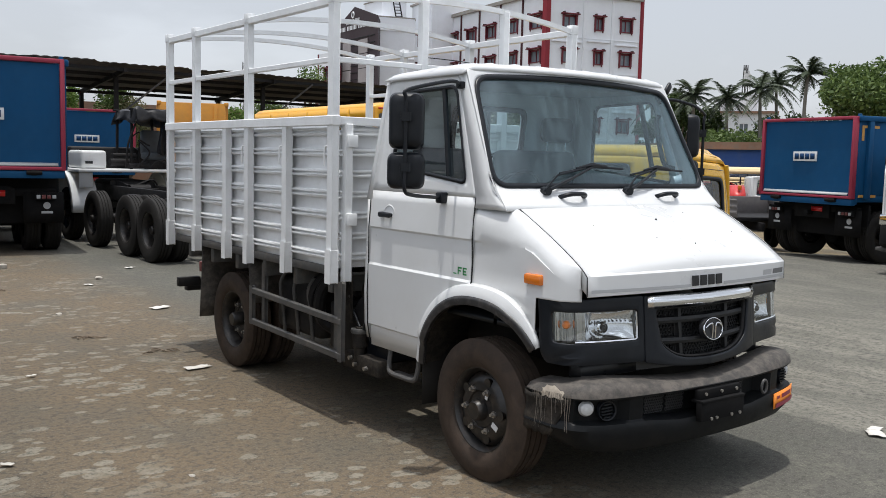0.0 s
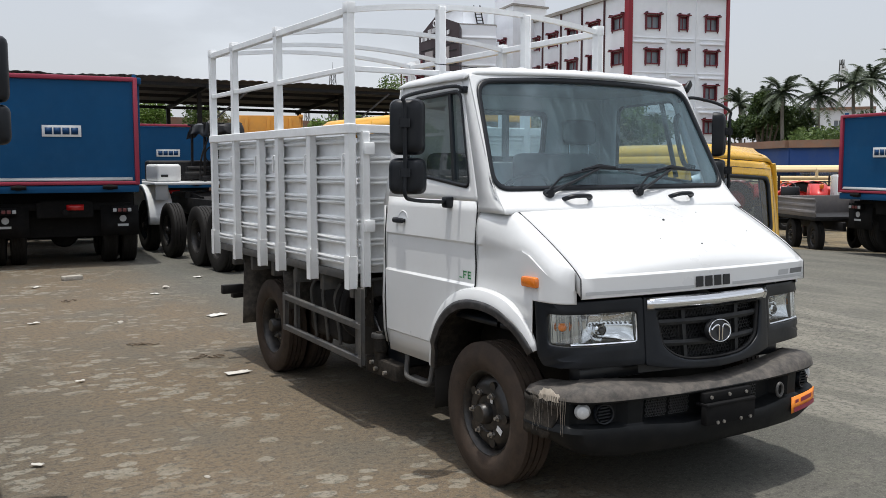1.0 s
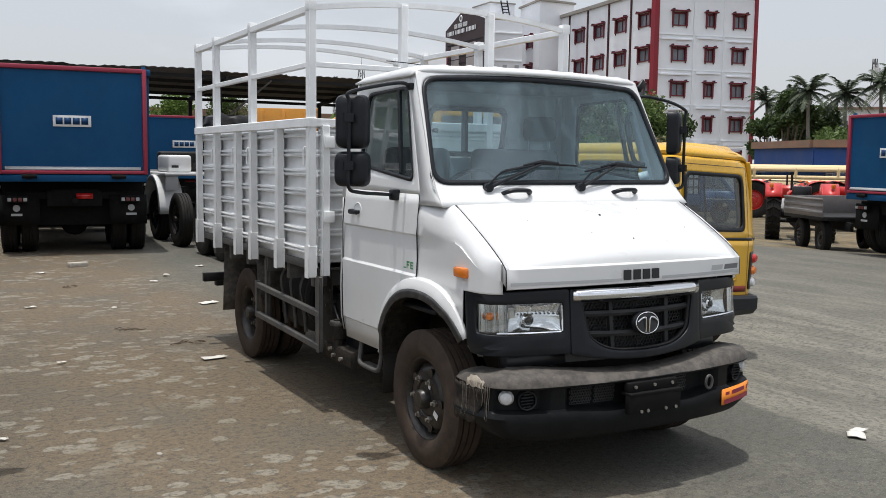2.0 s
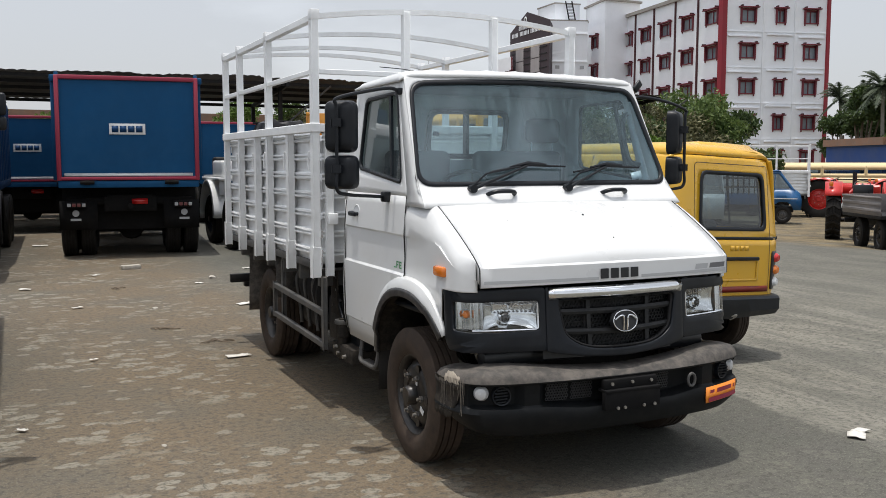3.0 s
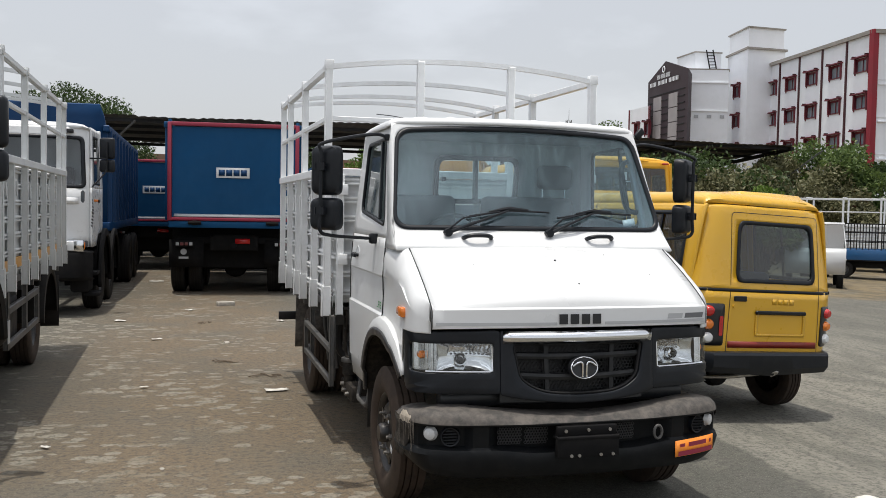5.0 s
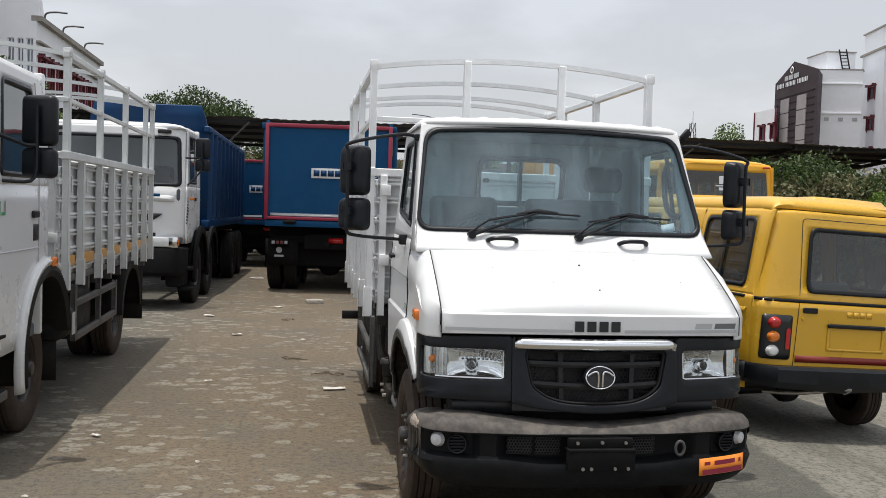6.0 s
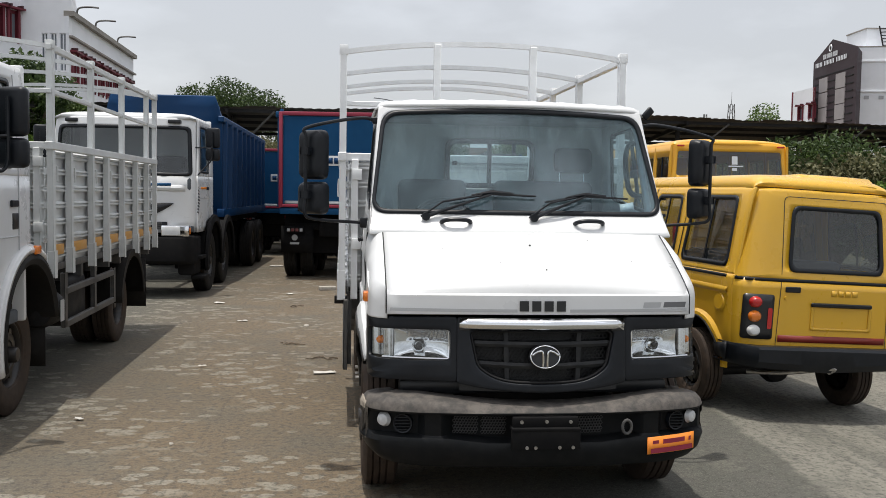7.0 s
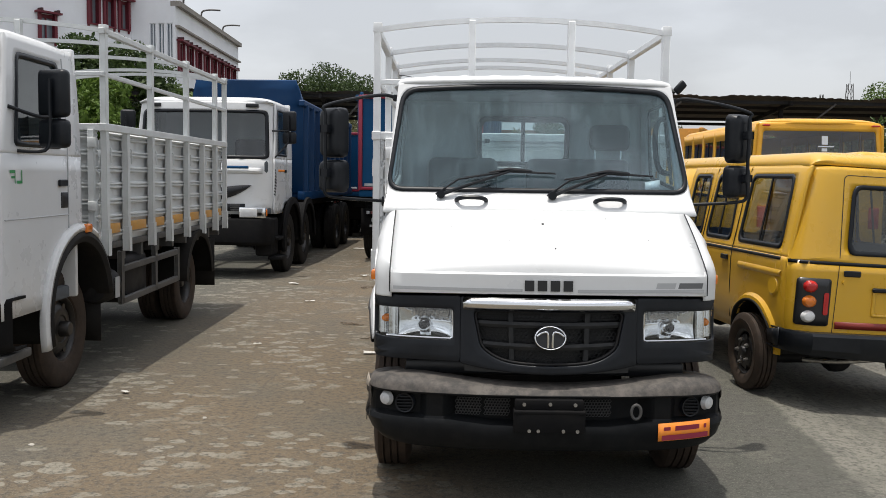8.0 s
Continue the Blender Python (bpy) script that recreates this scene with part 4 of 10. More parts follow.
bm = B()
nx = 25
cols = [-0.815 + 1.63 * i / (nx - 1) for i in range(nx)]
rows = []
for k in [1.0, 0.985, 0.9, 0.78, 0.65, 0.52, 0.4, 0.3, 0.22, 0.15, 0.1, 0.06, 0.03, 0.012, 0.0]:
    rows.append([bon(x, k) for x in cols])
front = [bon(x, 0.0) for x in cols]
for dz, dy in ((0.004, -0.009), (0.010, -0.014), (0.07, -0.0165), (0.108, -0.0175), (0.112, -0.011)):
    rows.append([p + V(0, dy, -dz) for p in front])
sheet(bm, rows)
for x in (cols[0], cols[-1]):
    sheet(bm, [[bon(x, k) + V(0, -0.014 if k == 0 else 0, -dz - (0.006 if k == 0 else 0)) for dz in (0.0, 0.03, 0.10)] for k in (0.0, 0.05, 0.1, 0.18, 0.28, 0.4, 0.6, 0.8, 1.0)])
bonnet = part("bonnet", bm, M["white"], truck, "white sloping bonnet with speckles of dirt", thick=0.01)
for x in (-0.8195, 0.8195):
    bm = B()
    line = [bon(x, k) + V(0, 0, 0.0005) for k in (1.0, 0.9, 0.75, 0.6, 0.45, 0.3, 0.2, 0.1, 0.05, 0.02, 0.0)]
    tube(bm, line + [line[-1] + V(0, -0.012, -0.012), line[-1] + V(0, -0.014, -0.06), line[-1] + V(0, -0.015, -0.108)], 0.0032, 5)
    part("shut_line", bm, M["ink"], bonnet)


def bstrip(x, z):
    """On the bonnet's upright lip."""
    p = bon(x, 0.0)
    d = p.z - z
    return p + V(0, -0.0125 - 0.05 * max(0, d - 0.03) - 0.0035, -d)


def front_quads(bm, x0, x1, z0, z1, f, n=12, slant=0.0):
    sheet(bm, [[f(x0 + (x1 - x0) * i / n + slant * (z - z0), z) for i in range(n + 1)] for z in (z0, (z0 + z1) / 2, z1)])


for x0, x1 in ((-0.80, -0.14), (0.14, 0.80)):
    bm = B()
    front_quads(bm, x0, x1, 1.128, 1.144, lambda x, z: bstrip(x, z) + V(0, -0.004, 0), 20)
    part("decal_stripe", bm, M["strip"], bonnet, "grey decal stripe")
# maker's badge as four plain blocks
for i in range(4):
    xc = -0.105 + 0.0655 * i
    bm = B()
    f = lambda x, z: bstrip(x, z) + V(0, -0.009, 0)
    sheet(bm, [[f(xc + 0.024 * q, z) for q in (-1, -0.33, 0.33, 1)] for z in (1.134, 1.188)])
    part("badge_block", bm, M["ink"], bonnet, "black maker's badge block", thick=0.005, smooth=0)
for x0, x1, mm in ((0.545, 0.645, "strip"), (0.662, 0.79, "stripdark")):
    bm = B()
    front_quads(bm, x0, x1, 1.150, 1.178, bstrip, 5, 0.25)
    part("model_badge", bm, M[mm], bonnet, "dark model badge bar")
for bx, by, r in ((-0.007, 0.627, 0.008), (0.037, 0.184, 0.005), (0.35, 0.8, 0.003), (-0.5, 0.6, 0.003), (0.55, 0.4, 0.003), (-0.2, 0.3, 0.003)):
    bm = B()
    p = bon(bx, by)
    bmesh.ops.create_icosphere(bm, subdivisions=1, radius=r, matrix=Matrix.Translation(p + V(0, 0, 0.001)))
    part("dirt_speck", bm, M["ink"], bonnet)
# green letters on the door's front edge
bm = B()
for y0, y1, z0, z1 in ((0.925, 0.915, 1.125, 1.168), (0.925, 0.888, 1.159, 1.168), (0.925, 0.895, 1.142, 1.15), (0.878, 0.868, 1.125, 1.168), (0.878, 0.843, 1.159, 1.168), (0.878, 0.848, 1.142, 1.15), (0.878, 0.843, 1.125, 1.133), (0.965, 0.935, 1.125, 1.132)):
    sheet(bm, [[V(-xs(1.15) - 0.004, y, z) for y in (y0, y1)] for z in (z0, z1)])
part("door_decal", bm, M["green"], truck, "green model letters on the door")

# roof with shallow ribs and a rolled front edge
bm = B()
rows = []
for j, y in enumerate([0.93, 0.94, 0.96, 0.99, 1.04, 1.14, 1.25, 1.4, 1.55, 1.68, 1.74, 1.775, 1.79]):
    e = min(1, max(0, (y - 0.93) / 0.10))
    b = min(1, max(0, (1.79 - y) / 0.12))
    h = 2.265 + 0.045 * math.sqrt(max(0, 1 - (1 - e) ** 2)) * (0.3 + 0.7 * math.sqrt(max(0, 1 - (1 - b) ** 2))) - 0.02 * max(0, (y - 1.2) / 0.6)
    row = []
    for i in range(49):
        u = -1 + 2 * i / 48
        w = 0.862
        x = w * u
        edge = min(1, (1 - abs(u)) / 0.12)
        rib = 0.009 * max(0, math.sin((u * 4.5 + 0.5) * math.pi * 2)) ** 2 if abs(u) < 0.85 and y > 0.99 else 0
        z = 2.25 + (h - 2.25) * math.sqrt(max(0, 1 - (1 - edge) ** 2.2)) + rib * e * b + 0.022 * (1 - u * u)
        row.append(V(x, y + 0.06 * u * u * (1 - e) - 0.02 * (1 - u * u) * (1 - e), z))
    rows.append(row)
sheet(bm, rows)
roof = part("roof", bm, M["white"], truck, "white ribbed cab roof", thick=0.012)
bm = B()
cyl(bm, (-0.75, 1.05, 2.285), (-0.75, 1.05, 2.318), 0.011, 10)
tube(bm, curve_pts([(-0.75, 1.05, 2.315), (-0.79, 1.16, 2.335), (-0.85, 1.34, 2.36)]), 0.003, 6)
part("aerial", bm, M["plastic"], roof, "thin black roof aerial")

# back wall with a sliding rear window
bm = B()
bk = lambda x, z: V(x, 1.91 - 0.11 * max(0, (z - 1.5) / 0.74), z)
ring(bm, [(-0.89, 0.62), (0.89, 0.62), (0.835, 2.24), (-0.835, 2.24)], [(-0.31, 1.80), (0.31, 1.80), (0.31, 2.12), (-0.31, 2.12)], bk, 0.02, 0.07, 3)
back = part("back_wall", bm, M["white"], truck, thick=0.03)
bm = B()
ring(bm, [(-0.325, 1.785), (0.325, 1.785), (0.325, 2.135), (-0.325, 2.135)], [(-0.29, 1.82), (0.29, 1.82), (0.29, 2.10), (-0.29, 2.10)], lambda x, z: bk(x, z) + V(0, -0.035, 0), 0.08, 0.06, 1)
box(bm, -0.012, 0.012, bk(0, 1.96).y - 0.045, bk(0, 1.96).y + 0.01, 1.81, 2.11)
box(bm, -0.27, -0.235, bk(0, 1.96).y - 0.06, bk(0, 1.96).y - 0.03, 1.945, 1.975, 0.004)
part("rear_window_seal", bm, M["plastic"], back, thick=0.02)
bm = B()
plate(bm, [(-0.30, 1.81), (0.30, 1.81), (0.30, 2.11), (-0.30, 2.11)], lambda x, z: bk(x, z) + V(0, -0.015, 0), 0.06)
ob = part("rear_window", bm, M["sideglass"], back)
ob.visible_shadow = False

# inside of the cab
bm = B()
sheet(bm, [[V(x, y, 0.88) for x in (-0.86, 0.86)] for y in (0.3, 1.88)])
sheet(bm, [[V(x, 0.66, z) for x in (-0.86, 0.86)] for z in (0.88, 1.5)])
part("cab_floor", bm, M["plastic"], truck, thick=0.03)
bm = B()
rows = []
for y, z in ((0.60, 1.575), (0.70, 1.60), (0.86, 1.605), (0.95, 1.585), (1.0, 1.54), (1.0, 1.36), (0.9, 1.2), (0.8, 1.05)):
    rows.append([V(0.83 * u, y + 0.02 * abs(u), z + 0.025 * math.exp(-((u - (-0.4)) * 4) ** 2)) for u in [i / 10 - 1 for i in range(21)]])
sheet(bm, rows)
dash = part("dashboard", bm, M["trim"], truck, "grey moulded dashboard", thick=0.02)
for x0 in (-0.62, -0.2, 0.12, 0.36, 0.6):
    bm = B()
    for k in range(5):
        box(bm, x0 - 0.07, x0 + 0.07, 0.68 + k * 0.014, 0.686 + k * 0.014, 1.60, 1.612)
    part("demister_vent", bm, M["plastic"], dash)
bm = B()
box(bm, 0.64, 0.78, 0.68, 0.78, 1.605, 1.64, 0.01)
part("paper_wad", bm, M["white"], dash, "crumpled white paper")
bm = B()
lathe(bm, [(0.19 + 0.014 * math.cos(a), 0.014 * math.sin(a)) for a in [k * math.pi / 4 for k in range(8)]], (-0.42, 1.06, 1.56), (0, 0.75, 0.65), 32, True)
cyl(bm, (-0.42, 1.06, 1.56), (-0.42, 0.93, 1.4), 0.03, 10)
for a in (0.4, 2.7, 4.7):
    c, s, u = basis((0, 0.75, 0.65))
    tube(bm, [V(-0.42, 1.05, 1.55), V(-0.42, 1.06, 1.56) + (s * math.cos(a) + u * math.sin(a)) * 0.185], 0.012, 6)
part("steering_wheel", bm, M["plastic"], truck)
for x0, w in ((-0.42, 0.24), (0.38, 0.36)):
    s = new("cab_seat")
    s.parent = truck
    bm = B()
    box(bm, x0 - w, x0 + w, 1.28, 1.74, 1.14, 1.27, 0.05, 3)
    part("seat_cushion", bm, M["cloth"], s)
    bm = B()
    box(bm, x0 - w, x0 + w, 1.68, 1.80, 1.25, 1.84, 0.05, 3)
    part("backrest", bm, M["cloth"], s)
    if w > 0.3:
        bm = B()
        box(bm, 0.46, 0.74, 1.71, 1.80, 1.90, 2.08, 0.045, 3)
        part("headrest", bm, M["cloth"], s)
        for hx in (0.50, 0.68):
            bm = B()
            cyl(bm, (hx, 1.75, 1.68), (hx, 1.75, 1.93), 0.006, 8)
            part("headrest_post", bm, M["chrome"], s)
# grab handle on the far pillar
bm = B()
tube(bm, curve_pts([(0.82, 0.86, 1.74), (0.76, 0.88, 1.76), (0.735, 0.90, 1.84), (0.735, 0.94, 1.98), (0.76, 0.97, 2.06), (0.80, 0.99, 2.08)]), 0.017, 8)
part("grab_handle", bm, M["plastic"], truck, "black pillar grab handle")
# headliner
bm = B()
sheet(bm, [[V(x, y, 2.24) for x in (-0.82, 0, 0.82)] for y in (0.99, 1.78)])
part("headliner", bm, M["trim"], truck, thick=0.01)

# wipers, cowl handles
def on_ws(x, z, d=0.02):
    return wsf(x, z) + V(0, -d, 0)


for x0, x1, ztop in ((-0.565, -0.17, 1.735), (0.075, 0.40, 1.73)):
    w = new("wiper")
    w.parent = surround
    bm = B()
    tube(bm, [on_ws(x0, 1.605, 0.03), on_ws((x0 + x1) / 2, (1.59 + ztop) / 2 + 0.01, 0.05), on_ws(x1, ztop, 0.04)], [0.012, 0.008, 0.007], 8)
    cyl(bm, on_ws(x0, 1.605, 0.0), on_ws(x0, 1.605, 0.045), 0.024, 12)
    part("wiper_arm", bm, M["plastic"], w)
    bm = B()
    tube(bm, [on_ws(x1 - 0.25, ztop - 0.035, 0.022), on_ws(x1, ztop + 0.002, 0.026), on_ws(x1 + 0.27, ztop - 0.008, 0.022)], [0.006, 0.009, 0.006], 6)
    tube(bm, [on_ws(x1 - 0.12, ztop - 0.008, 0.03), on_ws(x1, ztop + 0.014, 0.042), on_ws(x1 + 0.13, ztop + 0.004, 0.03)], [0.007, 0.012, 0.008], 6)
    part("wiper_blade", bm, M["plastic"], w)
    bm = B()
    tube(bm, [on_ws(x0 - 0.03, 1.605, 0.035), on_ws(x0 + 0.10, 1.69, 0.05), on_ws(x1 - 0.06, ztop - 0.006, 0.045)], 0.006, 6)
    part("wiper_rod", bm, M["plastic"], w)
bm = B()
sheet(bm, [[on_ws(x, z + 0.02 * math.sin(9 * x), -0.03) for x in (0.63, 0.67, 0.70, 0.72)] for z in (1.655, 1.675, 1.70)])
part("paper_slip", bm, M["white"], surround, "crumpled white paper slip behind the glass", thick=0.002)
for xc in (-0.39, 0.405):
    bm = B()
    z = 1.575
    pts = [wsf(xc - 0.085, z) + V(0, 0.01, -0.006), wsf(xc - 0.08, z) + V(0, -0.025, 0.004), wsf(xc - 0.05, z) + V(0, -0.045, 0.014), wsf(xc, z) + V(0, -0.048, 0.016), wsf(xc + 0.05, z) + V(0, -0.045, 0.014), wsf(xc + 0.08, z) + V(0, -0.025, 0.004), wsf(xc + 0.085, z) + V(0, 0.01, -0.006)]
    tube(bm, curve_pts(pts, 4), 0.013, 8)
    part("cowl_handle", bm, M["plastic"], surround, "black plastic grab handle on the cowl")

# ---- fascia, lamps, grille ----
def fas(s, z, out=0.0):
    """A point of the front skin: s along its plan line from the middle, at height z, out metres proud."""
    q = min(abs(s), FLEN[-1] - 1e-6)
    i = next(k for k in range(len(FLEN) - 1) if FLEN[k + 1] >= q)
    t = (q - FLEN[i]) / (FLEN[i + 1] - FLEN[i])
    p = FPATH[i].lerp(FPATH[i + 1], t)
    d = (FPATH[i + 1] - FPATH[i]).normalized()
    n = V(d.y, -d.x, 0)
    p = p + n * out + V(0, 0.09 * (z - 0.95), 0)
    return V(p.x if s >= 0 else -p.x, p.y, z)


fascia = new("front_fascia")
fascia.parent = truck
fascia["label"] = "black plastic front fascia round lamps and grille"
SMAX = FLEN[-1] - 0.001
for sx in (-1, 1):
    bm = B()
    ring(bm, [(sx * 0.455, 0.762), (sx * 1.03, 0.762), (sx * SMAX, 0.81), (sx * SMAX, 1.085), (sx * 0.455, 1.10)], [(sx * 0.49, 0.872), (sx * 0.70, 0.866), (sx * 0.985, 0.872), (sx * 0.985, 1.025), (sx * 0.49, 1.03)], lambda s, z: fas(s, z), 0.02, 0.025, 3)
    part("lamp_surround", bm, M["plastic"], fascia, thick=0.02, bev=0.004)
    lamp = new("headlamp")
    lamp.parent = truck
    lamp["label"] = "clear rectangular headlamp with amber corner"
    # shell behind all
    bm = B()
    ring(bm, [(sx * 0.487, 0.866), (sx * 0.988, 0.866), (sx * 0.988, 1.032), (sx * 0.487, 1.032)], [(sx * 0.50, 0.88), (sx * 0.97, 0.88), (sx * 0.97, 1.02), (sx * 0.50, 1.02)], lambda s, z: fas(s, z, -0.012 - 0.09 * min(1, min(abs(abs(s) - 0.487), abs(abs(s) - 0.988)) / 0.013)), 0.02, 0.02, 2)
    plate(bm, [(sx * 0.50, 0.88), (sx * 0.97, 0.88), (sx * 0.97, 1.02), (sx * 0.50, 1.02)], lambda s, z: fas(s, z, -0.10), 0.02, 2)
    part("lamp_shell", bm, M["trim"], lamp)
    # fluted main reflector, the upper half in slanting steps
    bm = B()
    rows = []
    for k in range(29):
        z = 0.880 + 0.140 * k / 28
        row = []
        for i in range(65):
            s = 0.498 + 0.300 * i / 64
            d = 0.075 * math.sqrt(max(0, 1 - ((s - 0.648) / 0.162) ** 2)) * math.sqrt(max(0, 1 - ((z - 0.95) / 0.085) ** 2))
            up = min(1, max(0, (z - 0.955) / 0.012)) * min(1, max(0, (0.74 - s) / 0.02))
            step = ((s - 0.45 + 0.35 * (z - 0.95)) / 0.021) % 1.0
            d += 0.012 * up * step
            row.append(fas(sx * s, z, -0.016 - d))
        rows.append(row)
    sheet(bm, rows)
    part("reflector", bm, M["silver"], lamp, "fluted bright reflector")
    c = fas(sx * 0.665, 0.935, -0.075)
    nrm = (fas(sx * 0.665, 0.935, 0.0) - c).normalized()
    bm = B()
    lathe(bm, [(0.034, -0.01), (0.034, 0.012), (0.026, 0.02), (0.021, 0.012), (0.021, -0.01)], c, nrm, 24)
    part("bulb_collar", bm, M["chrome"], lamp)
    bm = B()
    bmesh.ops.create_uvsphere(bm, u_segments=14, v_segments=8, radius=0.017, matrix=Matrix.Translation(c + nrm * 0.018))
    part("bulb", bm, M["ink"], lamp, "dark-tipped headlamp bulb")
    # smooth silver web between the chambers
    bm = B()
    sheet(bm, [[fas(sx * (0.797 + 0.048 * i / 6), z, -0.018 - 0.02 * math.sin(math.pi * i / 6)) for i in range(7)] for z in (0.878, 0.91, 0.95, 0.99, 1.022)])
    part("silver_web", bm, M["silver"], lamp)
    # indicator chamber with upright flutes
    bm = B()
    sheet(bm, [[fas(sx * (0.844 + 0.134 * i / 30), z, -0.055 - 0.006 * math.cos(i * math.pi / 2.5) + 0.04 * abs(i / 15 - 1) ** 3) for i in range(31)] for z in (0.878, 0.90, 0.93, 0.97, 1.0, 1.022)])
    part("indicator_reflector", bm, M["silver"], lamp)
    bm = B()
    c2 = fas(sx * 0.905, 0.958, -0.05)
    lathe(bm, [(0, 0.026), (0.014, 0.023), (0.021, 0.012), (0.021, -0.01)], c2, (fas(sx * 0.905, 0.958, 0) - c2).normalized(), 16)
    part("amber_bulb", bm, M["amber"], lamp, "amber indicator bulb")
    # bright bezel along the foot and the inner side
    bm = B()
    tube(bm, [fas(sx * s, z, -0.010) for s, z in ((0.498, 1.018), (0.496, 0.95), (0.498, 0.884), (0.51, 0.877), (0.60, 0.876), (0.70, 0.876), (0.78, 0.876), (0.86, 0.876))], 0.0065, 6)
    part("bezel", bm, M["chrome"], lamp)
    bm = B()
    tube(bm, [fas(sx * 0.845, z, -0.014) for z in (0.874, 0.95, 1.024)], 0.004, 6)
    part("divider", bm, M["chrome"], lamp)
    bm = B()
    plate(bm, [(sx * 0.485, 0.866), (sx * 0.99, 0.866), (sx * 0.99, 1.032), (sx * 0.485, 1.032)], lambda s, z: fas(s, z, -0.006), 0.022, 3)
    ob = part("lens", bm, M["lens"], lamp, "clear plastic lens")
    ob.visible_shadow = False
# grille surround
bm = B()
GX = [-1, -0.8, -0.6, -0.4, -0.2, 0, 0.2, 0.4, 0.6, 0.8, 1]
GO = [(0.455 * u, 0.712 + 0.045 * u * u) for u in GX] + [(0.455, 1.098), (-0.455, 1.098)]
GI = [(0.352 * u, 0.757 + 0.085 * abs(u) ** 4) for u in GX] + [(0.392, 1.028), (-0.392, 1.028)]
ring(bm, GO, GI, lambda s, z: fas(s, z, 0.006), 0.012, 0.035, 3)
part("grille_surround", bm, M["plastic"], fascia, thick=0.02, bev=0.006)
bm = B()
ring(bm, [(p[0] * 0.999, p[1]) for p in GI], [(p[0] * 0.97, 0.93 + (p[1] - 0.93) * 0.93) for p in GI], lambda s, z: fas(s, z, -0.006), 0.035, 0.03, 1)
part("grille_lip", bm, M["chassis"], fascia, thick=0.03)
bm = B()
front_quads(bm, -0.44, 0.44, 1.032, 1.097, lambda x, z: fas(x, z, 0.020 - 0.010 * abs(z - 1.0645) / 0.0325), 20)
part("chrome_bar", bm, M["chrome"], fascia, "chrome bar over the grille", thick=0.02)
grille = new("grille")
grille.parent = truck
grille["label"] = "black horizontal-bar grille with mesh behind"
for z, hw in ((0.962, 0.385), (0.858, 0.355)):
    bm = B()
    sheet(bm, [[fas(hw * u, z + dz - 0.012 * (1 - u * u) * (1 if z < 0.95 else 0.4), -0.02 + o) for u in [i / 12 - 1 for i in range(25)]] for dz, o in ((0.016, -0.035), (0.015, -0.004), (0.0, 0.002), (-0.015, -0.004), (-0.016, -0.035))])
    part("grille_bar", bm, M["grille"], grille, thick=0.004)
for s in (-0.2, 0.2):
    bm = B()
    beam(bm, fas(s, 1.03, -0.04), fas(s * 0.96, 0.76, -0.04), 0.018, 0.03, 0.003)
    part("grille_upright", bm, M["grille"], grille)
# mesh behind the bars: one joined net
bm = B()
for k in range(17):
    for i in range(34):
        s, z = -0.39 + 0.0235 * (i + (0.5 if k % 2 else 0)), 0.75 + 0.0175 * k
        lathe(bm, [(0.0135, 0), (0.0135, 0.006), (0.0095, 0.006), (0.0095, 0)], fas(s, z, -0.06), (0, -1, 0), 6, True)
part("grille_mesh", bm, M["grille"], grille, kind="stuff")
bm = B()
sheet(bm, [[fas(s, z, -0.09) for s in (-0.45, -0.2, 0, 0.2, 0.45)] for z in (0.70, 0.9, 1.06)])
part("grille_backing", bm, M["ink"], grille)
# round emblem, plain
ec = fas(0.0, 0.902, 0.014)
en = V(0, -1, 0.12).normalized()
bm = B()
lathe(bm, [(0, 0.006), (0.080, 0.004), (0.084, -0.02)], ec, en, 32)
for v in bm.verts:
    v.co.z = ec.z + (v.co.z - ec.z) * 0.74
part("emblem_disc", bm, M["ink"], grille)
bm = B()
lathe(bm, [(0.077 + 0.0042 * math.cos(a), 0.008 + 0.005 * math.sin(a)) for a in [k * math.pi / 4 for k in range(8)]], ec, en, 36, True)
for v in bm.verts:
    v.co.z = ec.z + (v.co.z - ec.z) * 0.74
part("emblem_ring", bm, M["chrome"], grille, "chrome emblem ring")
for sx in (-1, 1):
    bm = B()
    tube(bm, curve_pts([ec + V(sx * 0.068, -0.012, 0.010), ec + V(sx * 0.042, -0.014, 0.028), ec + V(sx * 0.016, -0.014, 0.028), ec + V(sx * 0.011, -0.014, -0.015), ec + V(sx * 0.012, -0.013, -0.048)], 5), 0.0052, 6)
    part("emblem_arc", bm, M["chrome"], grille)
bm = B()
box(bm, -0.74, 0.74, 0.10, 0.20, 0.66, 0.74, 0.02)
part("bumper_beam", bm, M["ink"], truck)

# ---- bumper ----
BPATH = curve_pts([(0, -0.185, 0), (0.3, -0.172, 0), (0.6, -0.135, 0), (0.78, -0.092, 0), (0.88, -0.03, 0), (0.93, 0.08, 0), (0.94, 0.2, 0), (0.935, 0.3, 0)], 10)
BLEN = [0.0]
for a, b in zip(BPATH, BPATH[1:]):
    BLEN.append(BLEN[-1] + (b - a).length)


def bmp(s, z, out=0.0):
    q = min(abs(s), BLEN[-1] - 1e-6)
    i = next(k for k in range(len(BLEN) - 1) if BLEN[k + 1] >= q)
    t = (q - BLEN[i]) / (BLEN[i + 1] - BLEN[i])
    p = BPATH[i].lerp(BPATH[i + 1], t)
    d = (BPATH[i + 1] - BPATH[i]).normalized()
    n = V(d.y, -d.x, 0)
    p = p + n * out
    return V(p.x if s >= 0 else -p.x, p.y, z)


def btop(s):
    u = abs(s)
    return 0.656 + 0.040 * min(1, max(0, (u - 0.12) / 0.55)) ** 1.3 - 0.03 * max(0, (u - 0.9) / 0.3)


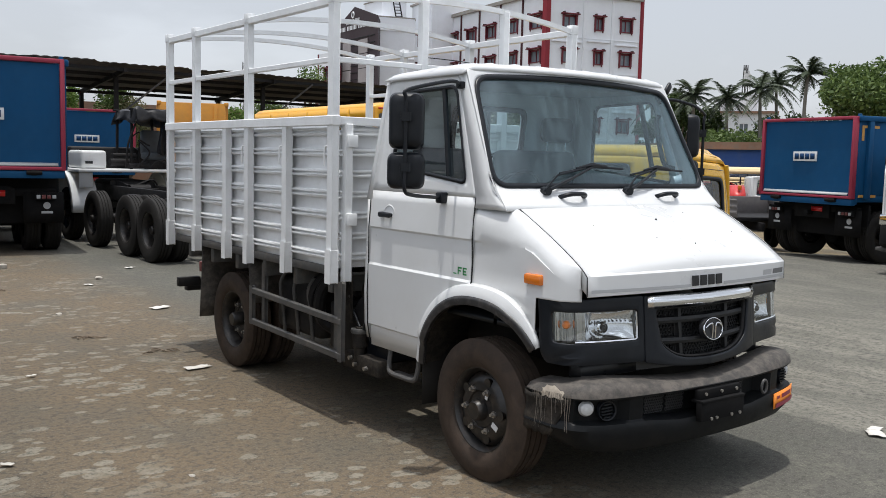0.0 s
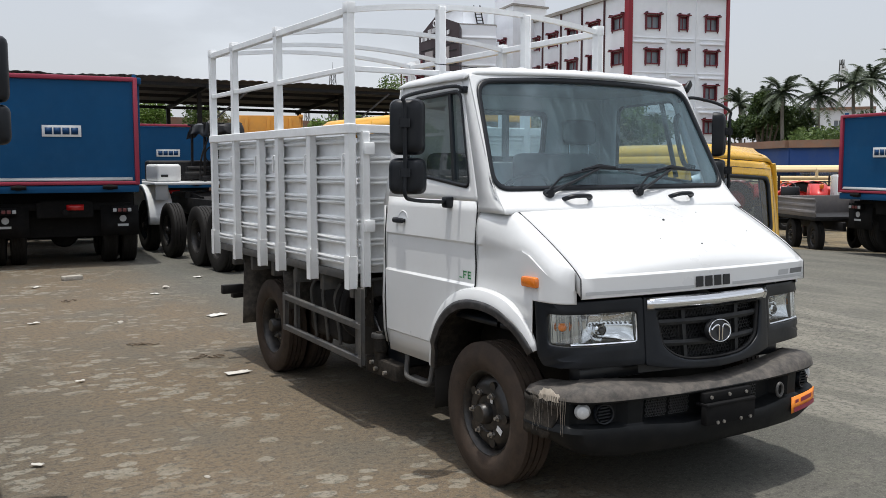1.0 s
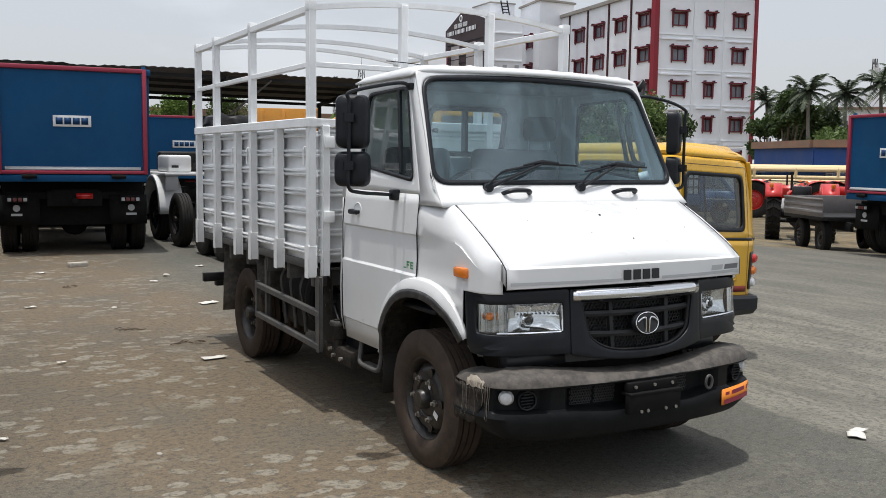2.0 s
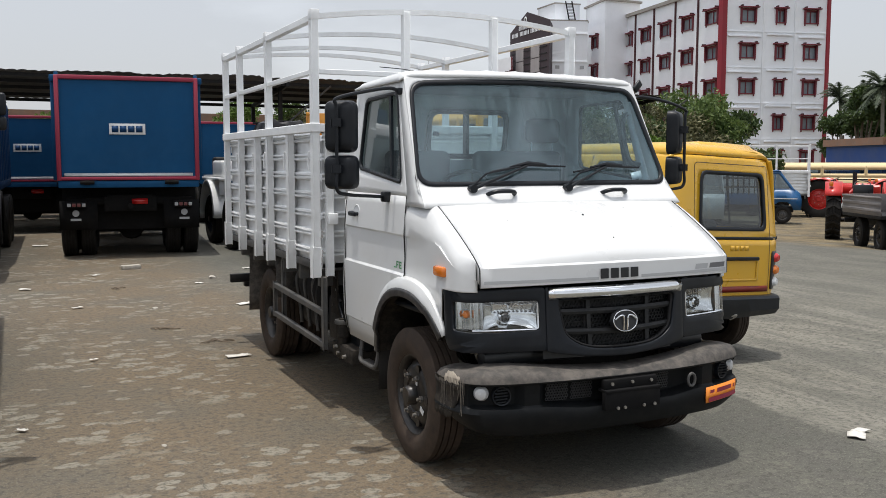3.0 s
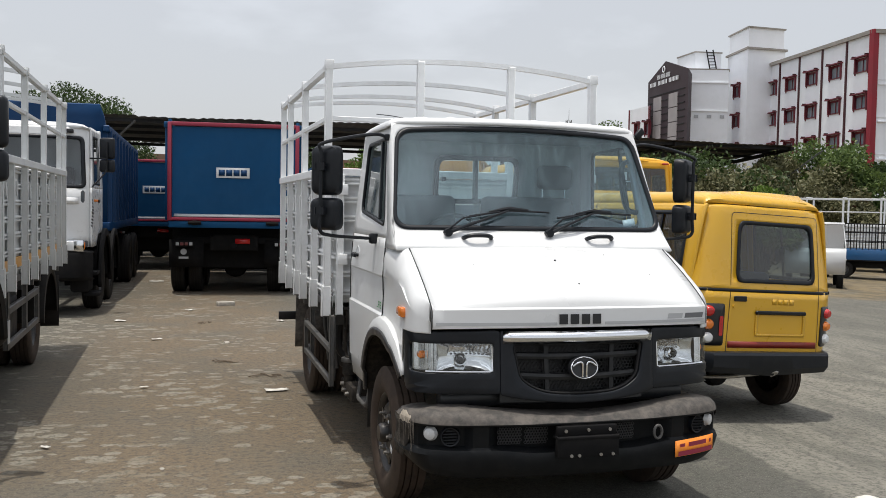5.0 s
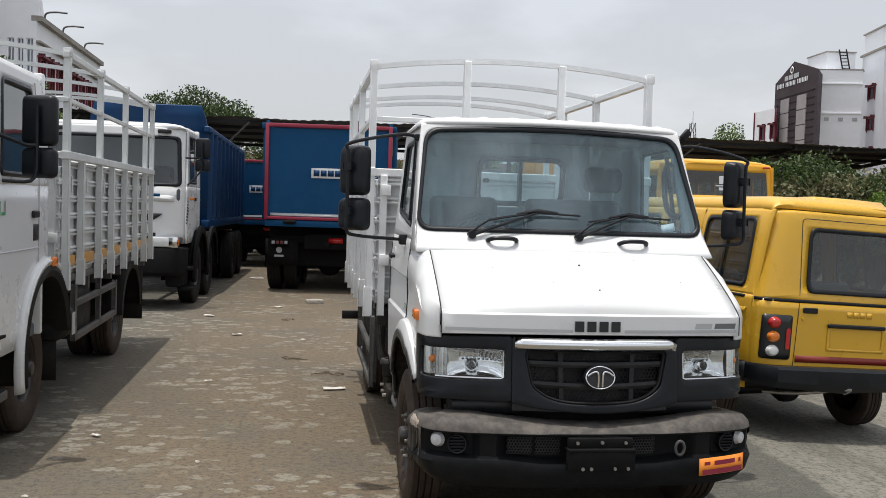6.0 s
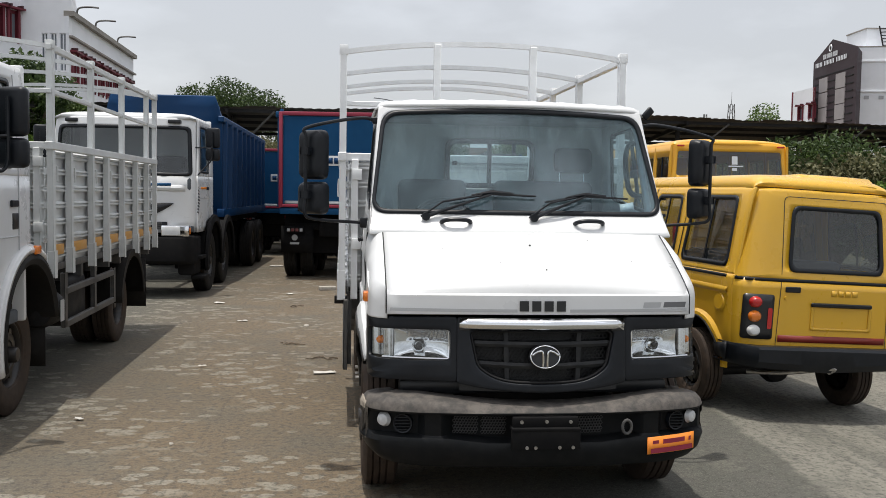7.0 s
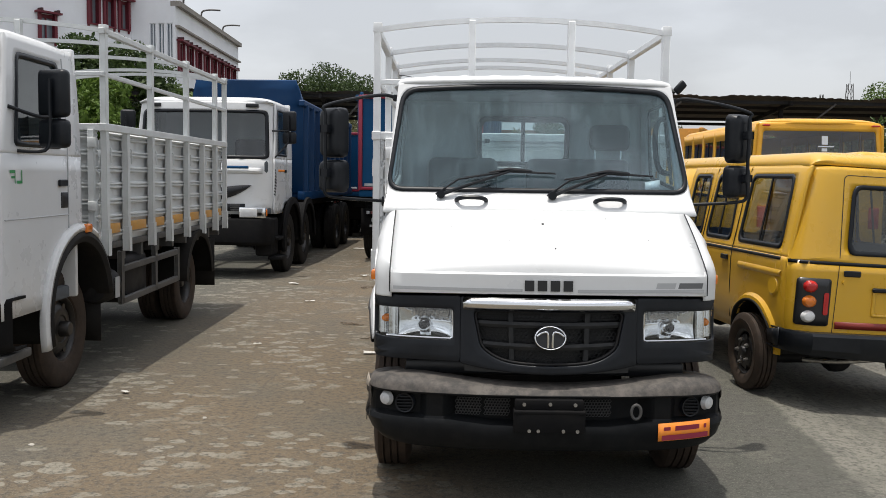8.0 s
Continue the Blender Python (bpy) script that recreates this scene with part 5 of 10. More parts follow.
def bbot(s):
    return 0.318 + 0.06 * max(0, (abs(s) - 0.55) / 0.55) ** 2


bumper = new("bumper")
bumper.parent = truck
bumper["label"] = "black plastic front bumper, dusty and scuffed"
SB = BLEN[-1] - 0.002
ss = [-SB + 2 * SB * i / 120 for i in range(121)]


def recess(s):
    """How far the middle band is set back at s: lamp pockets and the centre intake."""
    u = abs(s)
    a = min(1, max(0, (u - 0.625) / 0.03)) * min(1, max(0, (0.94 - u) / 0.03))
    c = min(1, max(0, (0.53 - u) / 0.04))
    return max(a * 0.045, c * 0.08)


bm = B()
rows = []
for s in ss:
    t, b = btop(s), bbot(s)
    e = recess(s)
    zt, zl = 0.606, 0.490 - 0.02 * min(1, max(0, (0.5 - abs(s)) / 0.2))
    tk = 0.028 * max(0, min(1, (abs(s) - 0.7) / 0.3))
    rows.append([bmp(s, zt + 0.01, 0.004), bmp(s, zt, -0.004), bmp(s, zt - 0.006, -0.006 - e), bmp(s, (zt + zl) / 2, -0.008 - e), bmp(s, zl + 0.006, -0.008 - e), bmp(s, zl - 0.006, 0.002), bmp(s, zl - 0.03, 0.012), bmp(s, b + 0.05, -0.3 * tk), bmp(s, b + 0.012, -0.03 - 0.7 * tk), bmp(s, b, -0.08 - tk), bmp(s, b, -0.14 - tk)])
sheet(bm, rows)
part("bumper_face", bm, M["bumper"], bumper, thick=0.006)
bm = B()
sheet(bm, [[bmp(s, btop(s) - 0.02, -0.20), bmp(s, btop(s), -0.16), bmp(s, btop(s) - 0.004, -0.09), bmp(s, btop(s) - 0.018, -0.03), bmp(s, btop(s) - 0.045, -0.004), bmp(s, 0.618, 0.004), bmp(s, 0.612, 0.0)] for s in ss])
part("bumper_top", bm, M["dust"], bumper, "dust-covered top of the bumper", thick=0.006)
for sx in (-1, 1):
    bm = B()
    c = bmp(sx * 0.862, 0.562, -0.03)
    n = (bmp(sx * 0.862, 0.562, 0.0) - c).normalized()
    lathe(bm, [(0, 0.018), (0.018, 0.017), (0.030, 0.011), (0.034, 0.0), (0.040, -0.01)], c, n, 24)
    part("fog_lamp", bm, M["foglens"], bumper, "round clear fog lamp")
    bm = B()
    c = bmp(sx * 0.745, 0.55, -0.045)
    n = (bmp(sx * 0.745, 0.55, 0.0) - c).normalized()
    lathe(bm, [(0.043, 0.0), (0.043, 0.022), (0.05, 0.024), (0.053, 0.0)], c, n, 28)
    for k in range(5):
        zz = 0.55 - 0.032 + 0.016 * k
        w = math.sqrt(max(0, 0.042 ** 2 - (zz - 0.55) ** 2))
        beam(bm, c + V(-w, 0, zz - 0.55) + n * 0.018, c + V(w, 0, zz - 0.55) + n * 0.018, 0.01, 0.007)
    part("round_vent", bm, M["plastic"], bumper)
for s0, s1 in ((-0.475, -0.345), (-0.325, -0.19), (0.185, 0.345)):
    bm = B()
    nx, nz = int((s1 - s0) / 0.016), 6
    for i in range(nx):
        for k in range(nz):
            p = bmp(s0 + 0.016 * i + (0.008 if k % 2 else 0), 0.505 + 0.0145 * k, -0.072)
            lathe(bm, [(0.0095, 0), (0.0095, 0.006), (0.0065, 0.006), (0.0065, 0)], p, (0, -1, 0), 6, True)
    part("intake_mesh", bm, M["meshgrey"], bumper, kind="stuff")
bm = B()
tube(bm, [bmp(0.44, 0.54, -0.02) + V(0.024 * math.cos(a), -0.03, 0.036 * math.sin(a)) for a in [k * math.pi / 8 for k in range(17)]], 0.008, 8)
part("tow_eye", bm, M["guard"], bumper, "dark steel tow eye")
bm = B()
box(bm, -0.182, 0.175, -0.226, -0.185, 0.440, 0.542, 0.006)
box(bm, -0.182, 0.175, -0.232, -0.15, 0.536, 0.552, 0.004)
box(bm, -0.176, 0.168, -0.205, -0.165, 0.548, 0.604, 0.008)
part("plate_holder", bm, M["shadeblack"], bumper, "empty black number plate holder")
for x, y, z in ((-0.105, -0.224, 0.452), (-0.06, -0.224, 0.452), (0.065, -0.224, 0.452), (0.135, -0.224, 0.452), (-0.13, -0.203, 0.58), (0.0, -0.203, 0.582), (0.125, -0.203, 0.58)):
    bm = B()
    cyl(bm, (x, y, z), (x, y - 0.010, z), 0.009, 10)
    part("screw", bm, M["steel"], bumper)
pl = new("number_plate")
pl.parent = bumper
pl["label"] = "orange temporary number plate"
bm = B()
sheet(bm, [[bmp(0.553 + 0.283 * i / 8, z + 0.012 + 0.014 * i / 8, 0.016) for i in range(9)] for z in (0.376, 0.41, 0.466)])
part("plate_sheet", bm, M["orange"], pl, thick=0.004)
for s0, s1, z0, z1 in ((0.66, 0.79, 0.424, 0.448), (0.59, 0.84, 0.378, 0.404), (0.60, 0.635, 0.428, 0.446), (0.815, 0.83, 0.424, 0.446)):
    bm = B()
    n = 5
    sheet(bm, [[bmp(s0 - 0.02 + (s1 - s0) * i / n, z + 0.014 + 0.014 * (s0 + (s1 - s0) * i / n - 0.575) / 0.28, 0.0215) for i in range(n + 1)] for z in (z0, z1)])
    part("plate_bar", bm, M["redpaint"], pl)
# dusty film on the bumper's ends
for sx in (-1, 1):
    bm = B()
    sheet(bm, [[bmp(sx * (0.955 + 0.5 * (0.605 - z) + (SB - 0.955 - 0.5 * (0.605 - z)) * i / 12), z + 0.006 * math.sin(1.7 * i), (0.006 if z > 0.57 else (-0.003 if z > 0.5 else 0.007))) for i in range(13)] for z in (0.605, 0.58, 0.565, 0.53, 0.505, 0.48, 0.44, 0.41)])
    part("bumper_end", bm, M["grime"], bumper, "dusty scuffed bumper end", thick=0.003)
# dried splash with runs on the near corner
rs = random.Random(5)
for q in range(22):
    s0 = -0.95 - 0.0107 * q
    w = rs.uniform(0.0008, 0.0026)
    z1 = 0.598 - rs.random() ** 1.7 * 0.17
    bm = B()
    ks = 6
    sheet(bm, [[bmp(s0 + d * w * (1.2 - 0.9 * k / ks) + 0.003 * math.sin(k + q), z, (0.010 if z > 0.585 else 0.006) + 0.010 * max(0, min(1, (0.485 - z) / 0.03)) - 0.02 * max(0, 0.42 - z) / 0.1) for d in (-1, 1)] for k, z in [(k, 0.635 + (z1 - 0.635) * k / ks) for k in range(ks + 1)]])
    part("mud_run", bm, M["mud"], bumper)
bm = B()
sheet(bm, [[bmp(-0.985 - 0.0165 * i + 0.006 * math.sin(j * 2.2), 0.606 + 0.062 * j / 5 * (1 - 0.4 * abs(i / 4 - 1)) - 0.005 * math.sin(i * 1.9) - 0.003 * math.sin(i * 4.1 + j), 0.0085 - 0.012 * (j / 5) ** 2) for i in range(9)] for j in range(6)])
part("mud_splash", bm, M["silt"], bumper, "pale dried mud splash on the bumper corner")

# ---- mirrors ----
for sx, hx, hy in ((-1, -1.225, 1.0), (1, 1.285, 1.105)):
    mr = new("mirror")
    mr.parent = truck
    mr["label"] = "pair of black wing mirrors on one tube arm"
    turn = pose(hx, hy, 0, 0, 0, sx * 38)
    ax = lambda z, d=-0.085, u=0.0: turn @ V(u, d, z)
    bm = B()
    tube(bm, curve_pts([(sx * 0.855, 1.01, 2.185), (sx * 0.93, 0.985, 2.20), V(sx * 1.06, 0.94, 2.175).lerp(ax(2.15), 0.25), ax(2.125), ax(2.08), ax(1.95), ax(1.72), ax(1.60), ax(1.575).lerp(V(sx * 0.92, 1.09, 1.548), 0.2), (sx * 1.0, 1.06, 1.553), (sx * 0.92, 1.09, 1.548)], 6), 0.0108, 8)
    part("mirror_arm", bm, M["plastic"], mr)
    bm = B()
    box(bm, sx * 0.91 - 0.03, sx * 0.91 + 0.03, 1.06, 1.12, 1.515, 1.58, 0.012)
    part("mirror_foot", bm, M["plastic"], mr)
    bm = B()
    box(bm, sx * 0.852 - 0.018, sx * 0.852 + 0.018, 0.99, 1.04, 2.165, 2.205, 0.008)
    part("mirror_head_clip", bm, M["plastic"], mr)
    for z0, z1, w in ((1.815, 2.12, 0.096), (1.60, 1.80, 0.102)):
        bm = B()
        prof = rounded([(-w, z0), (w, z0), (w, z1), (-w, z1)], 0.05)
        zc = (z0 + z1) / 2
        rows = []
        for d, k in ((-0.06, 0.5), (-0.057, 0.74), (-0.045, 0.9), (-0.02, 0.985), (0.0, 1.0), (0.02, 1.0), (0.024, 0.97)):
            rows.append([turn @ V(p.x * k, d, zc + (p.y - zc) * (0.3 + 0.7 * k)) for p in prof])
        vs = sheet(bm, rows, True)
        bm.faces.new(vs[0])
        part("mirror_shell", bm, M["plastic"], mr, "black plastic mirror shell")
        bm = B()
        plate(bm, [(-w * 0.93, z0 + 0.012), (w * 0.93, z0 + 0.012), (w * 0.93, z1 - 0.012), (-w * 0.93, z1 - 0.012)], lambda u, z, q=turn: q @ V(u, 0.022, z), 0.035, 2)
        part("mirror_glass", bm, M["chrome"], mr)
        bm = B()
        beam(bm, turn @ V(0, -0.055, zc + 0.02), turn @ V(0, -0.10, zc + 0.02), 0.05, 0.035, 0.006)
        cyl(bm, turn @ V(0, -0.05, zc + 0.02), turn @ V(0, -0.075, zc + 0.02), 0.028, 14)
        part("mirror_clamp", bm, M["plastic"], mr)
bm = B()
mm = pose(0.892, 1.0, 2.272, 10, 42, 25)
box(bm, -0.026, 0.026, -0.013, 0.013, -0.042, 0.042, 0.012, 3, mm)
cyl(bm, (0.85, 1.02, 2.24), (0.9, 1.0, 2.28), 0.012, 8)
part("kerb_mirror", bm, M["plastic"], truck, "small black kerb mirror")


# ---- load bodies ----
def load_body(parent, W, y0, y1, zf, zr, zt, tall, short, mat, hoop_rise=0.06, reflect=False, ribs=7, zmid=None, drop=0.05):
    """A high-sided body: ribbed side sheets, posts, rails and hoops. W: half width; zf floor, zr side rail, zt top rail."""
    mt = M[mat]
    lb = new("load_body")
    lb.parent = parent
    bm = B()
    box(bm, -W + 0.03, W - 0.03, y0 + 0.02, y1 - 0.02, zf - 0.02, zf + 0.04, 0.005)
    part("load_floor", bm, M["guard"], lb)
    for k in range(int((y1 - y0) / 0.5) + 1):
        y = y0 + 0.12 + 0.5 * k
        if y < y1 - 0.05:
            bm = B()
            box(bm, -W + 0.05, W - 0.05, y - 0.03, y + 0.03, zf - 0.14, zf - 0.02, 0.004)
            part("floor_bearer", bm, M["guard"], lb)
    def ribbed(f, a, b, n=1):
        bm = B()
        rows = []
        H = zr - zf - 0.04
        step = H / ribs
        for k in range(ribs):
            z = zf + 0.0 + k * step
            for dz, o in ((0.0, 0.0), (step * 0.58, 0.0), (step * 0.62, 0.022), (step * 0.72, 0.026), (step * 0.76, 0.010), (step * 0.82, 0.010), (step * 0.86, 0.026), (step * 0.96, 0.022)):
                rows.append([f(a, z + dz, o), f((a + b) / 2, z + dz, o), f(b, z + dz, o)])
        rows.append([f(a, zr - 0.03, 0), f((a + b) / 2, zr - 0.03, 0), f(b, zr - 0.03, 0)])
        sheet(bm, rows)
        return bm
    posts = sorted([(y, True) for y in tall] + [(y, False) for y in short])
    for sx in (-1, 1):
        for (a, _), (b, _) in zip(posts, posts[1:]):
            part("side_sheet", ribbed(lambda y, z, o, s=sx: V(s * (W - 0.045 + o), y, z), a, b), mt, lb, thick=0.004)
        for y, big in posts:
            bm = B()
            top = zt if big else zr - 0.03
            beam(bm, (sx * W, y, zf - drop), (sx * W, y, top), 0.05, 0.06, 0.004, (0, 1, 0))
            beam(bm, (sx * (W + 0.004), y, zf - drop - 0.01), (sx * (W + 0.004), y, zf + 0.16), 0.062, 0.066, 0.004, (0, 1, 0))
            part("post", bm, mt, lb)
            if y < y1 - 0.2:
                bm = B()
                tube(bm, curve_pts([(sx * (W + 0.015), y + 0.03, zr - 0.17), (sx * (W + 0.03), y + 0.055, zr - 0.175), (sx * (W + 0.032), y + 0.06, zr - 0.28), (sx * (W + 0.03), y + 0.055, zr - 0.29)], 4), 0.0065, 6)
                part("rope_hook", bm, mt, lb)
            if big:
                bm = B()
                box(bm, sx * W - 0.03, sx * W + 0.034, y - 0.035, y + 0.035, zt - 0.02, zt + 0.05, 0.004)
                part("post_cap", bm, mt, lb)
        bm = B()
        beam(bm, (sx * (W + 0.003), y0 - 0.034, zr), (sx * (W + 0.003), y1 + 0.02, zr), 0.064, 0.064, 0.005)
        part("side_rail", bm, mt, lb)
        for z, w in ((zt - 0.005, 0.048), (zmid or (zr + zt) / 2, 0.036)):
            bm = B()
            beam(bm, (sx * W, y0 - 0.014, z), (sx * W, y1, z), w, w, 0.004)
            part("upper_rail", bm, mt, lb)
        if reflect:
            for (a, _), (b, _) in zip(posts, posts[1:]):
                bm = B()
                box(bm, sx * (W - 0.03) - 0.012, sx * (W - 0.03) + 0.022, a + 0.05, b - 0.14, zf + 0.115, zf + 0.20, 0.002)
                part("reflector_strip", bm, M["reflector"], lb, "amber reflective strip")
    # hoops
    for y in tall:
        bm = B()
        n = 16
        line = [V(W * (-1 + 2 * i / n), y, zt + hoop_rise * (1 - (-1 + 2 * i / n) ** 2)) for i in range(n + 1)]
        sheet(bm, [[p + V(0, -0.016, -0.018), p + V(0, 0.016, -0.018), p + V(0, 0.016, 0.018), p + V(0, -0.016, 0.018)] for p in line], True)
        part("hoop", bm, mt, lb, "thin white roof hoop")
    # front board
    fb = ribbed(lambda x, z, o: V(x, y0 + 0.02 - o, z), -W + 0.05, W - 0.05)
    part("front_board", fb, mt, lb, thick=0.004)
    bm = B()
    beam(bm, (-W + 0.026, y0, zr), (W - 0.026, y0, zr), 0.052, 0.056, 0.005)
    beam(bm, (-W, y0, zmid or (zr + zt) / 2), (W, y0, zmid or (zr + zt) / 2), 0.036, 0.036, 0.004)
    part("front_rail", bm, mt, lb)
    for x in (-0.36, 0.36):
        bm = B()
        beam(bm, (x, y0, zf), (x, y0, zt + hoop_rise * (1 - (x / W) ** 2)), 0.05, 0.05, 0.004, (0, 1, 0))
        part("front_post", bm, mt, lb)
    for x in (-W + 0.09, W - 0.09):
        bm = B()
        beam(bm, (x, y0 - 0.02, zf - 0.05), (x, y0 - 0.02, zr - 0.02), 0.05, 0.05, 0.004, (0, 1, 0))
        for z in (zr - 0.13, zf + 0.36):
            box(bm, x - 0.02, x + 0.05, y0 - 0.075, y0 - 0.03, z - 0.04, z + 0.04, 0.006)
        part("board_latch", bm, mt, lb)
    # tail board
    part("tail_board", ribbed(lambda x, z, o: V(x, y1 - 0.02 + o, z), -W + 0.05, W - 0.05), mt, lb, thick=0.004)
    bm = B()
    beam(bm, (-W, y1, zr), (W, y1, zr), 0.06, 0.062, 0.005)
    part("tail_rail", bm, mt, lb)
    return lb


load_body(truck, 1.05, 2.09, 5.06, 1.0, 2.0, 2.765, (2.10, 3.38, 4.42, 5.04), (2.75, 3.79), "body", 0.085, zmid=2.39)


# ---- blue tippers seen from behind ----
KIT_BIG = WheelKit(0.52, 0.27, 0.29, -0.03, 0.1, 8, "rubberblk", "rim")
KIT_BIG_D = WheelKit(0.52, 0.27, 0.29, 0.06, 0.12, 8, "rubberblk", "rim")


def tipper(m, label, zb_=1.42, zt_=3.28, sign=2.245):
    """A tipper: tail at y = 0, running off along +y. Width 2.5."""
    t = thing("tipper_truck", label, "truck", m, "blue tippers in the yard")
    W = 1.225
    up = lambda z: zb_ + (z - 1.42) * (zt_ - zb_) / 1.86
    lo = zb_ - 1.42
    bm = B()
    box(bm, -W + 0.02, W - 0.02, 0.10, 6.3, 1.36 + lo, 1.50 + lo, 0.02)
    body = part("tipping_floor", bm, M["blue"], t, "deep blue steel tipping body")
    for sx in (-1, 1):
        bm = B()
        box(bm, sx * (W - 0.04) - 0.035, sx * (W - 0.04) + 0.035, 0.10, 6.3, up(1.5), up(3.24), 0.015)
        part("side_wall", bm, M["blue"], body)
        for k in range(7):
            bm = B()
            y = 0.35 + k * 0.95
            box(bm, sx * (W + 0.03) - 0.05, sx * (W + 0.03) + 0.04, y - 0.06, y + 0.06, up(1.42), up(3.2), 0.012)
            part("side_rib", bm, M["blue"], body)
        bm = B()
        box(bm, sx * (W + 0.03) - 0.05, sx * (W + 0.03) + 0.05, 0.06, 6.3, up(3.17), up(3.29), 0.02)
        part("top_rail", bm, M["blue"], body)
    bm = B()
    box(bm, -W, W, 6.2, 6.32, up(1.5), up(3.5), 0.02)
    part("head_wall", bm, M["blue"], body)
    gate = new("tailgate")
    gate.parent = t
    bm = B()
    box(bm, -W + 0.08, W - 0.08, 0.02, 0.06, up(1.5), up(3.20))
    part("gate_sheet", bm, M["blue"], gate, "deep blue tailgate sheet")
    for name, a in (("gate_frame", (-W - 0.0, -W + 0.075, 1.42, 3.28)), ("gate_frame", (W - 0.075, W, 1.42, 3.28)), ("gate_frame", (-W + 0.06, W - 0.06, 3.21, 3.285)), ("gate_frame", (-W + 0.06, W - 0.06, 1.425, 1.485))):
        bm = B()
        box(bm, a[0], a[1], -0.03, 0.08, up(a[2]), up(a[3]), 0.015)
        part(name, bm, M["redpaint"], gate, "red painted gate frame")
    bm = B()
    sheet(bm, [[V(x, y, z) for x in (-W + 0.12, W - 0.12)] for y, z in ((0.022, up(1.555)), (-0.02, up(1.500)))])
    part("gate_ledge", bm, M["strip"], gate, "worn pale ledge at the gate's foot", thick=0.01)
    for sx in (-1, 1):
        bm = B()
        box(bm, sx * (W - 0.035) - 0.033, sx * (W - 0.035) + 0.033, 0.082, 0.14, up(1.30), up(3.34), 0.01)
        part("corner_post", bm, M["blue"], t)
        bm = B()
        cyl(bm, (sx * (W - 0.5) - 0.12, -0.03, 1.385 + lo), (sx * (W - 0.5) + 0.12, -0.03, 1.385 + lo), 0.035, 10)
        box(bm, sx * (W - 0.5) - 0.05, sx * (W - 0.5) + 0.05, -0.05, 0.1, 1.34 + lo, 1.43 + lo, 0.01)
        part("gate_latch", bm, M["shadeblack"], t)
    bm = B()
    box(bm, -W + 0.02, W - 0.02, 0.0, 0.12, 1.29 + lo, 1.415 + lo, 0.012)
    part("rear_sill", bm, M["blue"], t)
    # added dark panel that blocks light through the open underside
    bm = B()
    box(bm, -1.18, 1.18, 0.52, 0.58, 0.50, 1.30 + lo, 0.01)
    part("axle_shield", bm, M["shadeblack"], t)
    for sx in (-1, 1):
        for y0, y1, z0, z1 in ((0.16, 0.62, 1.46, 1.52), (0.16, 0.62, 3.02, 3.08), (0.16, 0.22, 2.74, 3.02)):
            bm = B()
            box(bm, sx * (W - 0.004) - 0.006, sx * (W - 0.004) + 0.006, y0, y1, up(z0), up(z1))
            part("reflector_strip", bm, M["reflector"], body, "amber reflective strip")
    # plain sign: white ground and four blue blocks
    bm = B()
    box(bm, -0.33, 0.29, -0.0, 0.016, sign, sign + 0.195, 0.002)
    part("sign_plate", bm, M["white"], gate, "small white sign with four blue blocks")
    for i in range(4):
        bm = B()
        x0 = -0.285 + i * 0.138
        sheet(bm, [[V(x0, -0.004, z), V(x0 + 0.112, -0.004, z)] for z in (sign + 0.04, sign + 0.155)])
        part("sign_block", bm, M["darkblue"], gate, thick=0.003)
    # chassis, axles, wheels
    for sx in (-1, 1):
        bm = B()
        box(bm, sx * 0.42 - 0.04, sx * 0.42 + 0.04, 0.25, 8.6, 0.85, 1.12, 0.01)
        part("chassis_rail", bm, M["shadeblack"], t)
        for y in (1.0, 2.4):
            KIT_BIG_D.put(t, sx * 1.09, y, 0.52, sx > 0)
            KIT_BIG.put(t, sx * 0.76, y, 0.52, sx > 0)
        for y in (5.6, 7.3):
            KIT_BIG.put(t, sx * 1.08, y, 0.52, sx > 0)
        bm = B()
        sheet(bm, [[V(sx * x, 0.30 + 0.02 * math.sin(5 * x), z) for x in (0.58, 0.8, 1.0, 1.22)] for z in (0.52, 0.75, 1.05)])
        part("mud_flap", bm, M["shadeblack"], t, "black mud flap with a pale mark", thick=0.012)
        bm = B()
        lathe(bm, [(0.0, 0), (0.02, 0.004), (0.055, 0.004), (0.06, 0)], (sx * 0.95, 0.268, 0.82), (0, -1, 0), 16)
        box(bm, sx * 0.95 - 0.09, sx * 0.95 + 0.09, 0.26, 0.267, 0.685, 0.725)
        part("flap_mark", bm, M["strip"], t)
        bm = B()
        box(bm, sx * 0.93 - 0.17, sx * 0.93 + 0.17, 0.16, 0.26, 0.92, 1.04, 0.012)
        part("lamp_housing", bm, M["shadeblack"], t)
        for k in range(4):
            bm = B()
            x = sx * 0.93 - 0.125 + k * 0.083
            box(bm, x - 0.030, x + 0.030, 0.145, 0.165, 0.945, 1.005, 0.006)
            part("tail_lamp", bm, M[("strip", "lampdim", "lampdim", "strip")[k]], t)
    for y in (1.0, 2.4, 5.6, 7.3):
        bm = B()
        cyl(bm, (-1.0, y, 0.52), (1.0, y, 0.52), 0.08, 12)
        lathe(bm, [(0, -0.25), (0.2, -0.16), (0.24, 0), (0.2, 0.16), (0, 0.25)], (0, y, 0.52), (0, 1, 0), 16)
        part("axle", bm, M["shadeblack"], t)
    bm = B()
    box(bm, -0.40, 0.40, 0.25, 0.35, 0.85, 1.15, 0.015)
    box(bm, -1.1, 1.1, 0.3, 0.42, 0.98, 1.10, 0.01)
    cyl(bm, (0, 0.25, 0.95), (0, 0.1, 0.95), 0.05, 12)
    part("rear_beam", bm, M["shadeblack"], t)
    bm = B()
